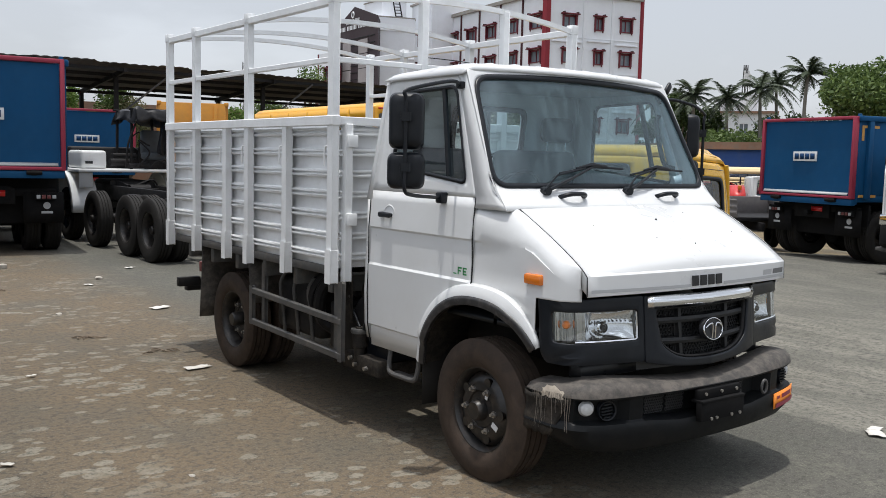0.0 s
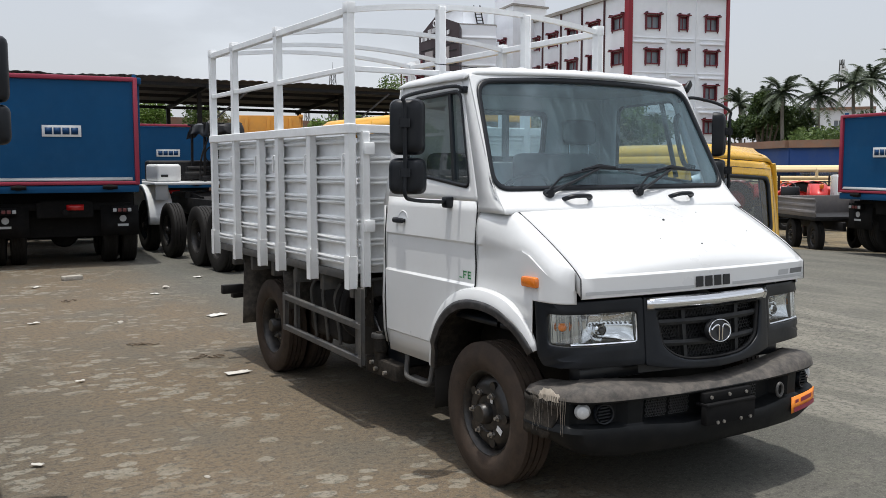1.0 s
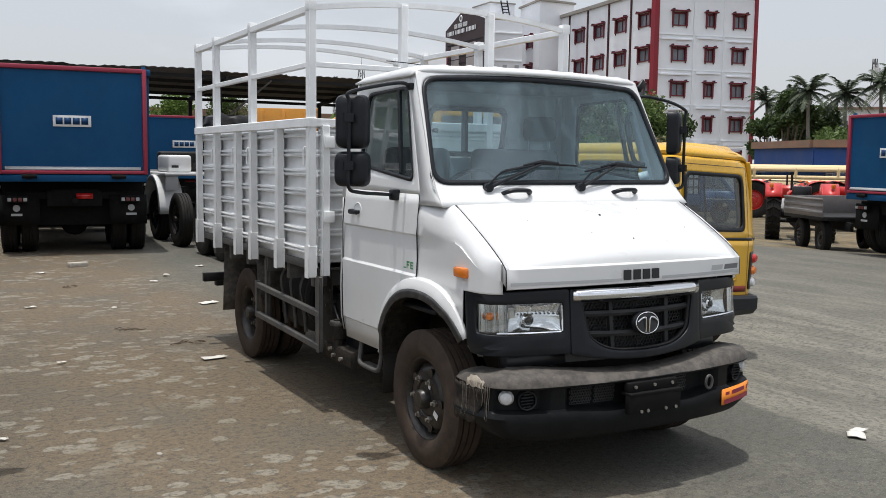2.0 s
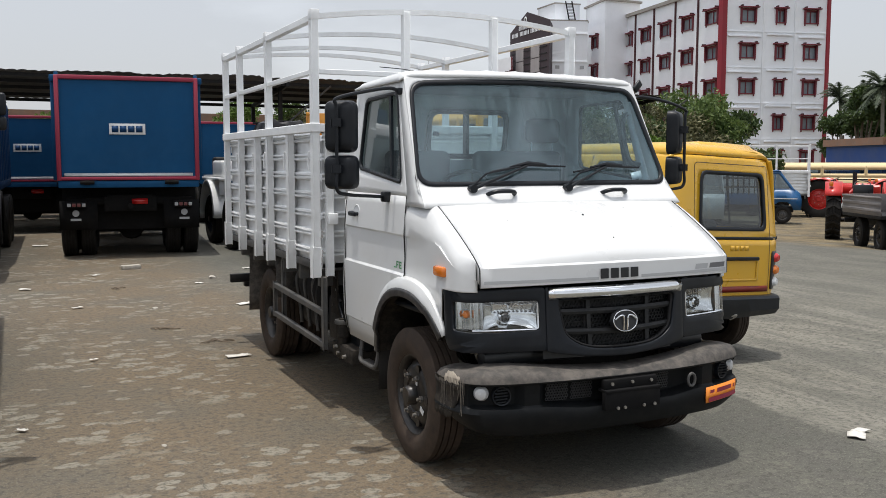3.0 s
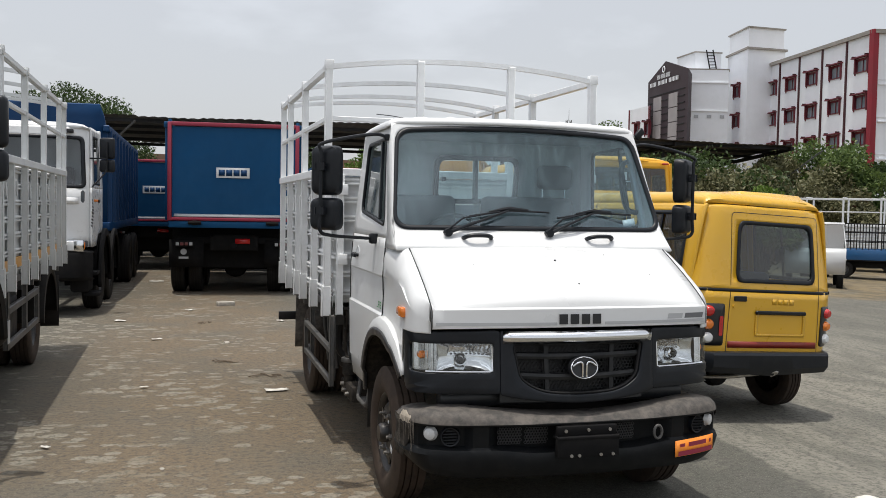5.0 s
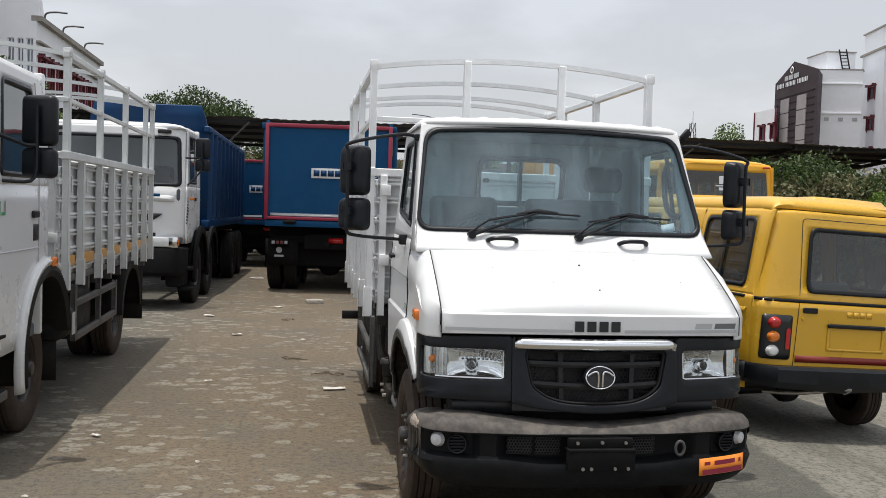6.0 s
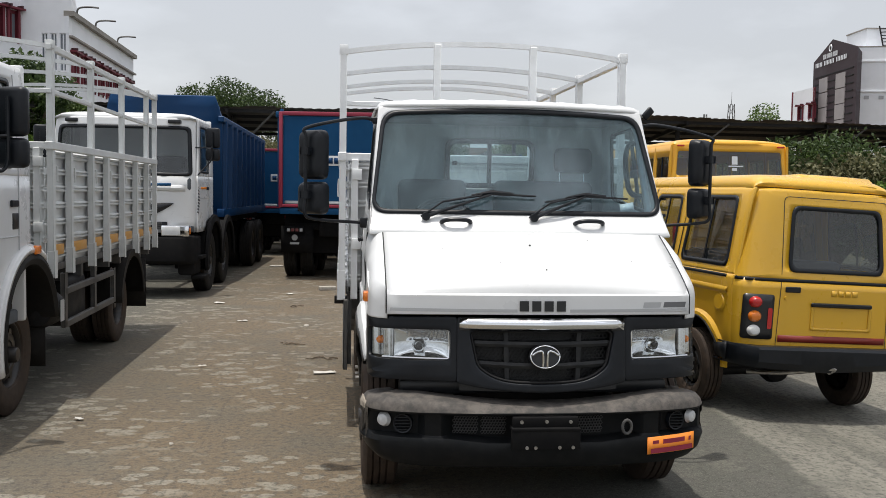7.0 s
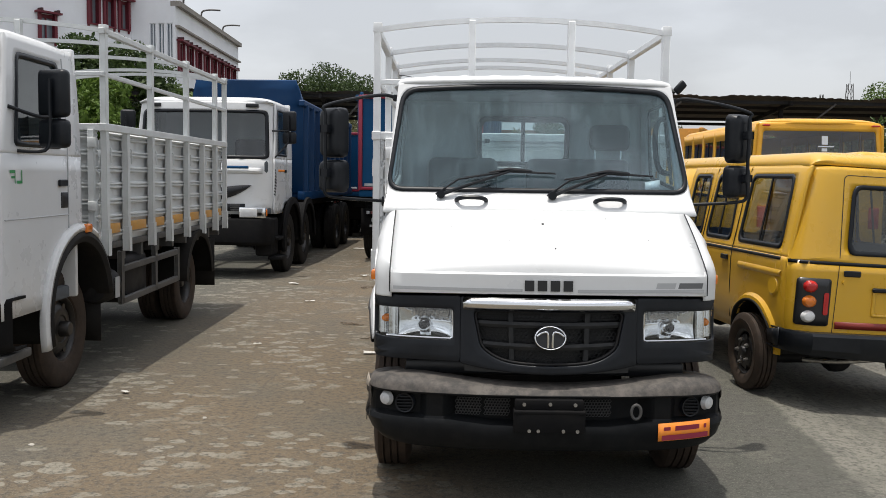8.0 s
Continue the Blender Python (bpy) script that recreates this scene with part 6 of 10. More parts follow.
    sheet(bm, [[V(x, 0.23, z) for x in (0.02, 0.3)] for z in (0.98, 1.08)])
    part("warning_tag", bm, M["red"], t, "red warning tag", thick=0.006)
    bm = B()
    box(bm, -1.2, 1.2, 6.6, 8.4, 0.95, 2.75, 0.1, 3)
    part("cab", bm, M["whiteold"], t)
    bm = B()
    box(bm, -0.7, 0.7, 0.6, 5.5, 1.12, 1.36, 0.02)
    part("sub_frame", bm, M["shadeblack"], t)
    return t


tipper(pose(-1.06, 13.42, 0, 0, 0, -6), "deep blue tipper truck with red-framed tailgate and white sign")
low = tipper(pose(-2.62, 20.4, 0, 0, 0, -3), "lower blue tipper truck with red-framed tailgate", 1.27, 2.86, 1.99)
copy_thing(low, pose(2.95, 22.0, 0, 0, 0, -4))
copy_thing(low, pose(13.1, 7.65, -0.1, 0, 0, -102))


# ---- yellow van ----
def van_x(z):
    pts = [(0.40, 0.745), (0.62, 0.785), (1.10, 0.80), (1.20, 0.795), (1.30, 0.775), (1.72, 0.69), (1.80, 0.66), (1.9, 0.5)]
    for (a, p), (b, q) in zip(pts, pts[1:]):
        if z <= b:
            return p + (q - p) * (max(z, a) - a) / (b - a)
    return pts[-1][1]


def van_back(x, z, out=0.0):
    """The van's tail face."""
    u = abs(x) / max(0.3, van_x(z))
    return V(x, 0.02 + 0.10 * max(0, (z - 1.2) / 0.7) + 0.10 * max(0, u - 0.72) ** 2 / 0.08 * 1.0 - out, z)


def van_side(s, y, z, out=0.0):
    return V(s * (van_x(z) + out - 0.10 * max(0, (0.16 - y) / 0.16) ** 2), y, z)


def build_van():
    t = thing("minibus_van", "yellow minibus van with black belt line and tinted windows", "van", pose(2.785, 2.215, gz(2.7), 0, 0, 5.5))
    roll = pose(0, 0, 0, 0, 2.8, 0)
    kit = WheelKit(0.315, 0.185, 0.185, -0.05, 0.03, 5, "rubber", "rim")
    for y in (0.67, 3.1):
        for sx in (-1, 1):
            kit.put(t, sx * 0.69 - (0.03 if sx < 0 else 0), y, 0.315 + gz(2.8 + sx * 0.7) - gz(2.7), sx > 0)
    for y in (0.67, 3.1):
        bm = B()
        cyl(bm, (-0.6, y, 0.31), (0.6, y, 0.31), 0.05, 12)
        lathe(bm, [(0, -0.15), (0.11, -0.08), (0.13, 0), (0.11, 0.08), (0, 0.15)], (0, y, 0.31), (0, 1, 0), 16)
        part("axle", bm, M["chassis"], t)
    body = new("body")
    body.parent = t
    body.matrix_local = roll
    yel = M["yellow"]

    def varch(y):
        for c in (0.67, 3.1):
            d = (y - c) / 0.40
            if abs(d) < 1:
                return 0.34 + 0.40 * math.sqrt(1 - d * d)
        return 0.0

    wins = [(0.27, 1.10), (1.26, 1.84), (1.95, 2.42)]
    for s in (-1, 1):
        bm = B()
        ys = sorted(set([0.12 + 0.06 * i for i in range(67)]))
        sheet(bm, [[van_side(s, y, max(z, varch(y) if z < 0.9 else 0, 0.42)) for y in ys] for z in (0.42, 0.55, 0.66, 0.75, 0.85, 0.95, 1.02, 1.10, 1.17, 1.21)])
        bmesh.ops.remove_doubles(bm, verts=bm.verts, dist=0.0005)
        part("side_panel", bm, yel, body, thick=0.02)
        edges = [0.12, 1.165, 1.895, 2.5]
        for (a, b), (w0, w1) in zip(zip(edges, edges[1:]), wins):
            bm = B()
            ring(bm, [(a, 1.21), (b, 1.21), (b, 1.80), (a, 1.80)], [(w0, 1.275), (w1, 1.275), (w1 - 0.03, 1.725), (w0 + 0.04, 1.725)], lambda y, z, s=s: van_side(s, y, z), 0.002, 0.07, 3)
            part("window_surround", bm, yel, body, thick=0.02)
            wnd = new("side_window")
            wnd.parent = body
            bm = B()
            ring(bm, [(w0 - 0.005, 1.27), (w1 + 0.005, 1.27), (w1 - 0.025, 1.73), (w0 + 0.035, 1.73)], [(w0 + 0.03, 1.30), (w1 - 0.03, 1.30), (w1 - 0.055, 1.695), (w0 + 0.065, 1.695)], lambda y, z, s=s: van_side(s, y, z, 0.006), 0.07, 0.05, 1)
            part("window_seal", bm, M["plastic"], wnd, thick=0.015)
            bm = B()
            m0 = (w0 + w1) / 2
            beam(bm, van_side(s, m0, 1.29, 0.0), van_side(s, m0 + 0.01, 1.70, 0.0), 0.01, 0.02)
            part("window_bar", bm, M["plastic"], wnd)
            bm = B()
            plate(bm, [(w0 + 0.02, 1.29), (w1 - 0.02, 1.29), (w1 - 0.045, 1.705), (w0 + 0.055, 1.705)], lambda y, z, s=s: van_side(s, y, z, -0.012), 0.05)
            part("window_pane", bm, M["tint"], wnd)
        bm = B()
        sheet(bm, [[van_side(s, y, z) for y in (2.5, 2.9, 3.3, 3.7)] for z in (1.21, 1.5, 1.8)])
        part("front_quarter", bm, yel, body, thick=0.02)
        bm = B()
        sheet(bm, [[van_side(s, y, z, 0.004) for y in [0.10 + 0.2 * i for i in range(20)]] for z in (1.175, 1.205)])
        part("belt_line", bm, M["plastic"], body, "black belt line strip", thick=0.004)
        bm = B()
        sheet(bm, [[van_side(s, y, z, o) for y in (0.2, 0.4, 0.6, 0.8, 1.0)] for z, o in ((1.02, 0.0), (1.035, 0.012), (1.06, 0.014), (1.085, 0.0))])
        part("pressed_rib", bm, yel, body)
        # flare
        for c in (0.67, 3.1):
            bm = B()
            rows = []
            for i in range(21):
                a = math.pi * i / 20
                y, z = c + 0.40 * math.cos(a), 0.34 + 0.40 * math.sin(a)
                nr = V(0, math.cos(a), math.sin(a))
                rows.append([van_side(s, y, z, 0.0) + nr * 0.07, van_side(s, y, z, 0.03) + nr * 0.04, van_side(s, y, z, 0.034), van_side(s, y, z, -0.25)])
            sheet(bm, [[r[0], r[1], r[2]] for r in rows])
            part("arch_flare", bm, yel, body)
            bm = B()
            sheet(bm, [[r[2], r[2].lerp(r[3], 0.15), r[3]] for r in rows])
            part("wheel_house", bm, M["chassis"], body)
            bm = B()
            tube(bm, [r[2] for r in rows], 0.012, 6)
            part("arch_edge", bm, M["rubberblk"], body)
        # sliding door shut lines
        for y in (1.165, 1.895):
            bm = B()
            tube(bm, [van_side(s, y, z, 0.001) for z in (0.5, 0.8, 1.1, 1.2, 1.5, 1.78)], 0.005, 5)
            part("shut_line", bm, M["ink"], body)
        bm = B()
        beam(bm, van_side(s, 1.22, 1.10, 0.01), van_side(s, 1.36, 1.10, 0.01), 0.02, 0.05, 0.006)
        part("door_handle", bm, M["plastic"], body)
    bm = B()
    lathe(bm, [(0, 0.012), (0.075, 0.012), (0.08, 0.004), (0.095, 0.0)], van_side(-1, 0.32, 0.93), (-1, 0, 0.02), 24)
    part("fuel_flap", bm, yel, body)
    # tail: lower corners, door, lamps
    bm = B()
    xs_ = [-1 + i / 12 for i in range(25)]
    sheet(bm, [[van_back(van_x(z) * u, z) for u in xs_] for z in (0.44, 0.55, 0.7, 0.85, 1.0, 1.1, 1.19)])
    sheet(bm, [[van_back(van_x(z) * u, z, -0.012) for u in xs_] for z in (1.12, 1.19, 1.27)])
    part("tail_panel", bm, yel, body, thick=0.02)
    DX0, DX1 = -0.44, 0.60
    bm = B()
    ring(bm, [(-0.795, 1.19), (0.795, 1.19), (0.655, 1.80), (-0.655, 1.80)], [(-0.355, 1.275), (0.525, 1.275), (0.495, 1.655), (-0.325, 1.655)], lambda x, z: van_back(x, z), 0.01, 0.06, 5)
    part("tail_upper", bm, yel, body, thick=0.02)
    door = new("tail_door")
    door.parent = body
    bm = B()
    ring(bm, [(DX0, 0.53), (DX1, 0.53), (DX1 - 0.03, 1.74), (DX0 + 0.03, 1.74)], [(DX0 + 0.006, 0.536), (DX1 - 0.006, 0.536), (DX1 - 0.036, 1.734), (DX0 + 0.036, 1.734)], lambda x, z: van_back(x, z, 0.003), 0.05, 0.045, 1)
    part("shut_line", bm, M["ink"], door)
    bm = B()
    ring(bm, [(-0.365, 1.262), (0.535, 1.262), (0.505, 1.668), (-0.335, 1.668)], [(-0.332, 1.292), (0.502, 1.292), (0.475, 1.64), (-0.305, 1.64)], lambda x, z: van_back(x, z, 0.008), 0.08, 0.06, 2)
    part("window_seal", bm, M["plastic"], door, thick=0.02)
    bm = B()
    plate(bm, [(-0.34, 1.285), (0.51, 1.285), (0.485, 1.645), (-0.315, 1.645)], lambda x, z: van_back(x, z, -0.008), 0.06)
    part("tail_window", bm, M["tint"], door, "dark tinted tail window")
    bm = B()
    sheet(bm, [[van_back(x, z, 0.004) for x in [-0.795 + 0.1 * i for i in range(17)]] for z in (1.17, 1.2)])
    part("belt_line", bm, M["plastic"], door, thick=0.004)
    bm = B()
    sheet(bm, [[van_back(x, z, 0.004) for x in (DX0 + 0.02, 0, 0.3, DX1 - 0.02)] for z in (0.60, 0.665)])
    part("red_strip", bm, M["vanred"], door, "red reflective strip", thick=0.003)
    bm = B()
    beam(bm, van_back(-0.14, 0.965, 0.015), van_back(0.43, 0.965, 0.015), 0.03, 0.04, 0.01)
    part("door_grip", bm, M["plastic"], door, "black grip bar")
    bm = B()
    ring(bm, [(-0.13, 0.72), (0.44, 0.72), (0.44, 0.95), (-0.13, 0.95)], [(-0.10, 0.745), (0.41, 0.745), (0.41, 0.94), (-0.10, 0.94)], lambda x, z: van_back(x, z, 0.002 + 0.0), 0.02, 0.02, 1)
    part("plate_recess", bm, yel, door, thick=0.006)
    bm = B()
    beam(bm, van_back(-0.38, 1.10, 0.004), van_back(-0.24, 1.10, 0.004), 0.02, 0.055, 0.008)
    part("door_handle", bm, M["plastic"], door)
    bm = B()
    cyl(bm, van_back(-0.37, 1.02, 0.012), van_back(-0.37, 1.02, -0.01), 0.018, 12)
    part("door_lock", bm, yel, door)
    for i in range(4):
        bm = B()
        x0 = 0.05 + i * 0.065
        sheet(bm, [[van_back(x0, z, 0.004), van_back(x0 + 0.05, z, 0.004)] for z in (1.05, 1.105)])
        part("badge_block", bm, yel, door, thick=0.004)
    for s in (-1, 1):
        lamp = new("tail_lamp")
        lamp.parent = body
        lamp["label"] = "black tail lamp cluster with three round lenses"
        x0, x1 = (-0.735, -0.475) if s < 0 else (0.63, 0.79)
        bm = B()
        plate(bm, [(x0, 0.62), (x1, 0.62), (x1, 1.045), (x0, 1.045)], lambda x, z: van_back(x, z, 0.008), 0.03, 3)
        part("lamp_base", bm, M["ink"], lamp, thick=0.01)
        xc = x0 + 0.095 if s < 0 else 0.72
        for z, mm in ((0.97, "red"), (0.835, "amber"), (0.70, "clear")):
            bm = B()
            c = van_back(xc, z, 0.008)
            lathe(bm, [(0, 0.04), (0.034, 0.034), (0.05, 0.018), (0.055, 0.0)], c, (-0.25 if s < 0 else 0.3, -1, 0), 20)
            part("lamp_lens", bm, M[mm], lamp)
        if s < 0:
            bm = B()
            plate(bm, [(-0.53, 0.72), (-0.49, 0.72), (-0.49, 0.92), (-0.53, 0.92)], lambda x, z: van_back(x, z, 0.014), 0.015, 2)
            part("reflector", bm, M["red"], lamp)
    # bumper
    bm = B()
    rows = []
    for i in range(31):
        u = -1 + i / 15
        x = 0.80 * u
        y = -0.09 + 0.24 * max(0, abs(u) - 0.80) / 0.2 * abs(u) ** 3
        rows.append([V(x * (1 if abs(u) < 0.99 else 1.0), y + d, z) for d, z in ((0.14, 0.565), (0.02, 0.565), (0.0, 0.54), (0.0, 0.42 + 0.03 * abs(u)), (0.04, 0.36 + 0.04 * abs(u)), (0.2, 0.36 + 0.04 * abs(u)))])
    sheet(bm, rows)
    for s in (-1, 1):
        sheet(bm, [[V(s * 0.80, 0.14, 0.565), V(s * 0.80, 0.14, 0.42)], [V(s * 0.80, 0.34, 0.53), V(s * 0.80, 0.30, 0.44)]])
    part("rear_bumper", bm, M["plastic"], body, "black plastic rear bumper", thick=0.012)
    # roof and the moulded tail spoiler
    bm = B()
    rows = []
    for y in (0.105, 0.12, 0.16, 0.24, 0.4, 0.8, 1.4, 2.2, 3.0, 3.4):
        e = math.sqrt(max(0, 1 - (1 - min(1, (y - 0.105) / 0.25)) ** 2))
        row = []
        for i in range(33):
            u = -1 + i / 16
            ed = math.sqrt(max(0, 1 - (1 - min(1, (1 - abs(u)) / 0.22)) ** 2))
            row.append(V(0.662 * u, y + 0.06 * u * u * (1 - e), 1.795 + (0.125 + 0.03 * (1 - u * u)) * ed * (0.12 + 0.88 * e)))
        rows.append(row)
    sheet(bm, rows)
    roof = part("roof", bm, yel, body, thick=0.02)
    # scooped tail spoiler over the door: a steep hollow face below a raised, tapering back
    bm = B()
    rows = []
    for y, x0, x1, z in ((0.150, -0.10, 0.50, 1.880), (0.165, -0.11, 0.51, 1.886), (0.225, -0.165, 0.535, 1.925), (0.27, -0.20, 0.55, 1.957), (0.29, -0.205, 0.555, 1.961), (0.6, -0.18, 0.50, 1.958), (1.1, -0.1, 0.40, 1.945), (1.5, -0.05, 0.34, 1.93)):
        ends = 0.03 if y < 0.2 else 0.085
        rows.append([V(x0 + (x1 - x0) * f, y, z - d * ends) for f, d in ((-0.06, 1.0), (0.0, 0.25), (0.05, 0.0), (0.5, -0.06), (0.93, 0.0), (0.98, 0.35), (1.01, 1.0))])
    sheet(bm, rows)
    part("spoiler", bm, yel, roof, "yellow moulded roof spoiler with a scooped face", thick=0.012)
    # front end, floor, seats
    bm = B()
    sheet(bm, [[V(x, y, z) for x in (-0.72, -0.4, 0, 0.4, 0.72)] for y, z in ((3.75, 1.25), (4.1, 1.05), (4.15, 0.45))])
    part("front_end", bm, yel, body, thick=0.02)
    bm = B()
    sheet(bm, [[V(x, y, z) for x in (-0.66, -0.4, 0, 0.4, 0.66)] for y, z in ((3.4, 1.9), (3.5, 1.8))])
    for x in (-0.68, 0.68):
        beam(bm, (x, 3.49, 1.82), (x * 1.06, 3.76, 1.24), 0.06, 0.05)
    part("windscreen_frame", bm, yel, body, thick=0.02)
    bm = B()
    sheet(bm, [[V(x, y, z) for x in (-0.69, 0, 0.69)] for y, z in ((3.5, 1.8), (3.75, 1.25))])
    ob = part("windscreen", bm, M["sideglass"], body)
    ob.visible_shadow = False
    bm = B()
    box(bm, -0.72, 0.72, 0.15, 4.0, 0.42, 0.50, 0.02)
    part("floor_pan", bm, M["chassis"], body)
    for y in (0.7, 1.6, 2.5):
        bm = B()
        for x in (-0.35, 0.35):
            box(bm, x - 0.28, x + 0.28, y, y + 0.12, 0.8, 1.32, 0.04)
            box(bm, x - 0.28, x + 0.28, y + 0.1, y + 0.5, 0.78, 0.9, 0.04)
        part("seat_row", bm, M["seatblue"], body)
    bm = B()
    tube(bm, curve_pts([(0.05, -0.02, 0.36), (0.05, -0.06, 0.40), (-0.3, 0.1, 0.33), (-0.5, 0.3, 0.3)]), 0.02, 8)
    part("exhaust", bm, M["steel"], body)

    def lower(z):
        """The belt sits low on this body and the glass is tall."""
        pts = [(0.0, 0.0), (0.55, 0.55), (1.19, 1.09), (1.275, 1.165), (1.655, 1.675), (1.8, 1.815), (2.0, 1.985)]
        for (a, p), (b, q) in zip(pts, pts[1:]):
            if z <= b:
                return p + (q - p) * (z - a) / (b - a)
        return z - 0.015

    done = set()
    for ob in body.children_recursive:
        if ob.type == "MESH" and ob.data.name not in done:
            done.add(ob.data.name)
            for v in ob.data.vertices:
                v.co.z = lower(v.co.z) + 0.04
                v.co.x = v.co.x * 0.965
    return t


M["tint"] = glass("tinted_glass", (0.46, 0.53, 0.55), 0.015, 0.012)
M["seatblue"] = material("blue_grey_seat", (0.09, 0.11, 0.15), 0.8, var=0.2, scale=6)
build_van()


# ---- yellow school bus behind ----
def build_bus(m, label, L=8.0, W=1.05, top=2.8, paint="busyellow"):
    t = thing("school_bus", label, "bus", m, "yellow buses")
    yel = M[paint]
    kit = WheelKit(0.43, 0.22, 0.24, -0.04, 0.06, 8, "rubberblk", "rim")
    for y in (2.0, L - 1.4):
        for s in (-1, 1):
            kit.put(t, s * (W - 0.16), y, 0.43, s > 0)
        bm = B()
        cyl(bm, (-W + 0.3, y, 0.43), (W - 0.3, y, 0.43), 0.07, 10)
        part("axle", bm, M["chassis"], t)

    def f(x, z, s=0.0):
        return V(x, 0.10 * max(0, (z - 1.2) / 1.6) ** 2 + 0.1 * (abs(x) / W) ** 6, z)

    bm = B()
    ring(bm, [(-W, 0.55), (W, 0.55), (W - 0.06, top - 0.06), (-W + 0.06, top - 0.06)], [(-W + 0.14, top - 0.62), (W - 0.14, top - 0.62), (W - 0.17, top - 0.20), (-W + 0.17, top - 0.20)], f, 0.08, 0.05, 3)
    part("tail_wall", bm, yel, t, thick=0.04)
    bm = B()
    plate(bm, [(-W + 0.12, top - 0.64), (W - 0.12, top - 0.64), (W - 0.15, top - 0.18), (-W + 0.15, top - 0.18)], lambda x, z: f(x, z) + V(0, 0.006, 0), 0.06)
    win = part("tail_window", bm, M["tint"], t, "dark tail window with white paper stuck on")
    bm = B()
    for x0, x1, z0, z1 in ((0.02, 0.12, top - 0.42, top - 0.28), (-0.04, 0.22, top - 0.46, top - 0.44), (0.02, 0.11, top - 0.53, top - 0.48)):
        sheet(bm, [[f(x, z) + V(0, -0.004, 0) for x in (x0, x1)] for z in (z0, z1)])
    part("sticker", bm, M["white"], win, "white paper sticker")
    for s in (-1, 1):
        bm = B()
        box(bm, s * (W - 0.2) - 0.06, s * (W - 0.2) + 0.06, 0.03, 0.09, top - 0.13, top - 0.10, 0.01)
        part("marker_lamp", bm, M["red"], t)
        bm = B()
        ww = lambda z: W - 0.05 * max(0, (z - 1.4) / 1.4)
        sheet(bm, [[V(s * ww(z), y, z) for y in (0.1, L * 0.5, L)] for z in (0.55, 0.9, 1.2, 1.5)])
        part("side_panel", bm, yel, t, thick=0.04)
        n = 6
        edges = [0.1 + (L - 0.1) * i / n for i in range(n + 1)]
        for a, b in zip(edges, edges[1:]):
            bm = B()
            ring(bm, [(a, 1.5), (b, 1.5), (b, top - 0.1), (a, top - 0.1)], [(a + 0.07, 1.68), (b - 0.07, 1.68), (b - 0.07, top - 0.30), (a + 0.07, top - 0.30)], lambda y, z, s=s: V(s * ww(z), y, z), 0.002, 0.05, 1)
            part("window_surround", bm, yel, t, thick=0.04)
            bm = B()
            plate(bm, [(a + 0.05, 1.66), (b - 0.05, 1.66), (b - 0.05, top - 0.28), (a + 0.05, top - 0.28)], lambda y, z, s=s: V(s * (ww(z) - 0.015), y, z), 0.05, 2)
            wp = part("side_window", bm, M["tint"], t)
            bm = B()
            beam(bm, (s * (ww(2) - 0.005), (a + b) / 2, 1.68), (s * (ww(2.4) - 0.005), (a + b) / 2, top - 0.3), 0.02, 0.03)
            part("window_bar", bm, M["plastic"], wp)
        bm = B()
        box(bm, s * W - 0.012, s * W + 0.012, 0.15, L - 0.1, 1.40, 1.45, 0.004)
        part("rub_rail", bm, M["plastic"], t)
        bm = B()
        box(bm, s * (W - 0.18) - 0.08, s * (W - 0.18) + 0.08, -0.01, 0.08, 0.95, 1.3, 0.02)
        part("tail_lamp", bm, M["red"], t)
    bm = B()
    rows = []
    for y in (0.06, 0.1, 0.2, 0.4, L * 0.5, L - 0.3, L):
        e = math.sqrt(max(0, 1 - (1 - min(1, (y - 0.06) / 0.3)) ** 2))
        rows.append([V((W - 0.045) * u, y + 0.08 * u * u * (1 - e), top - 0.11 + 0.13 * math.sqrt(max(0, 1 - u ** 4)) * (0.25 + 0.75 * e)) for u in [-1 + i / 10 for i in range(21)]])
    sheet(bm, rows)
    part("roof", bm, yel, t, thick=0.04)
    bm = B()
    box(bm, -W + 0.05, W - 0.05, L - 0.1, L, 0.55, top - 0.1, 0.03)
    part("front_wall", bm, yel, t)
    bm = B()
    box(bm, -W, W, -0.08, 0.06, 0.50, 0.68, 0.03)
    part("rear_bumper", bm, M["plastic"], t)
    bm = B()
    box(bm, -W + 0.05, W - 0.05, 0.2, L - 0.2, 0.55, 0.7, 0.02)
    part("floor_pan", bm, M["chassis"], t)
    bm = B()
    for k in range(6):
        y = 1.0 + k * (L - 2) / 6
        for x in (-0.55, 0.55):
            box(bm, x - 0.4, x + 0.4, y, y + 0.12, 1.0, 1.8, 0.04)
    part("seat_rows", bm, M["seatblue"], t, kind="stuff")
    return t


build_bus(pose(5.53, 10.35, 0, 0, 0, -1), "orange-yellow school bus with dark tail window, parked nose away", 5.0, 1.08, 2.73)
M["buscream"] = material("cream_bus_roof_paint", (0.72, 0.56, 0.30), 0.5, var=0.05, scale=1)
build_bus(pose(28.3, 30.0, gz(30) + 0.0, 0, 0, -134), "cream-roofed school bus far across the yard", 11.0, 1.1, 2.15, "buscream")


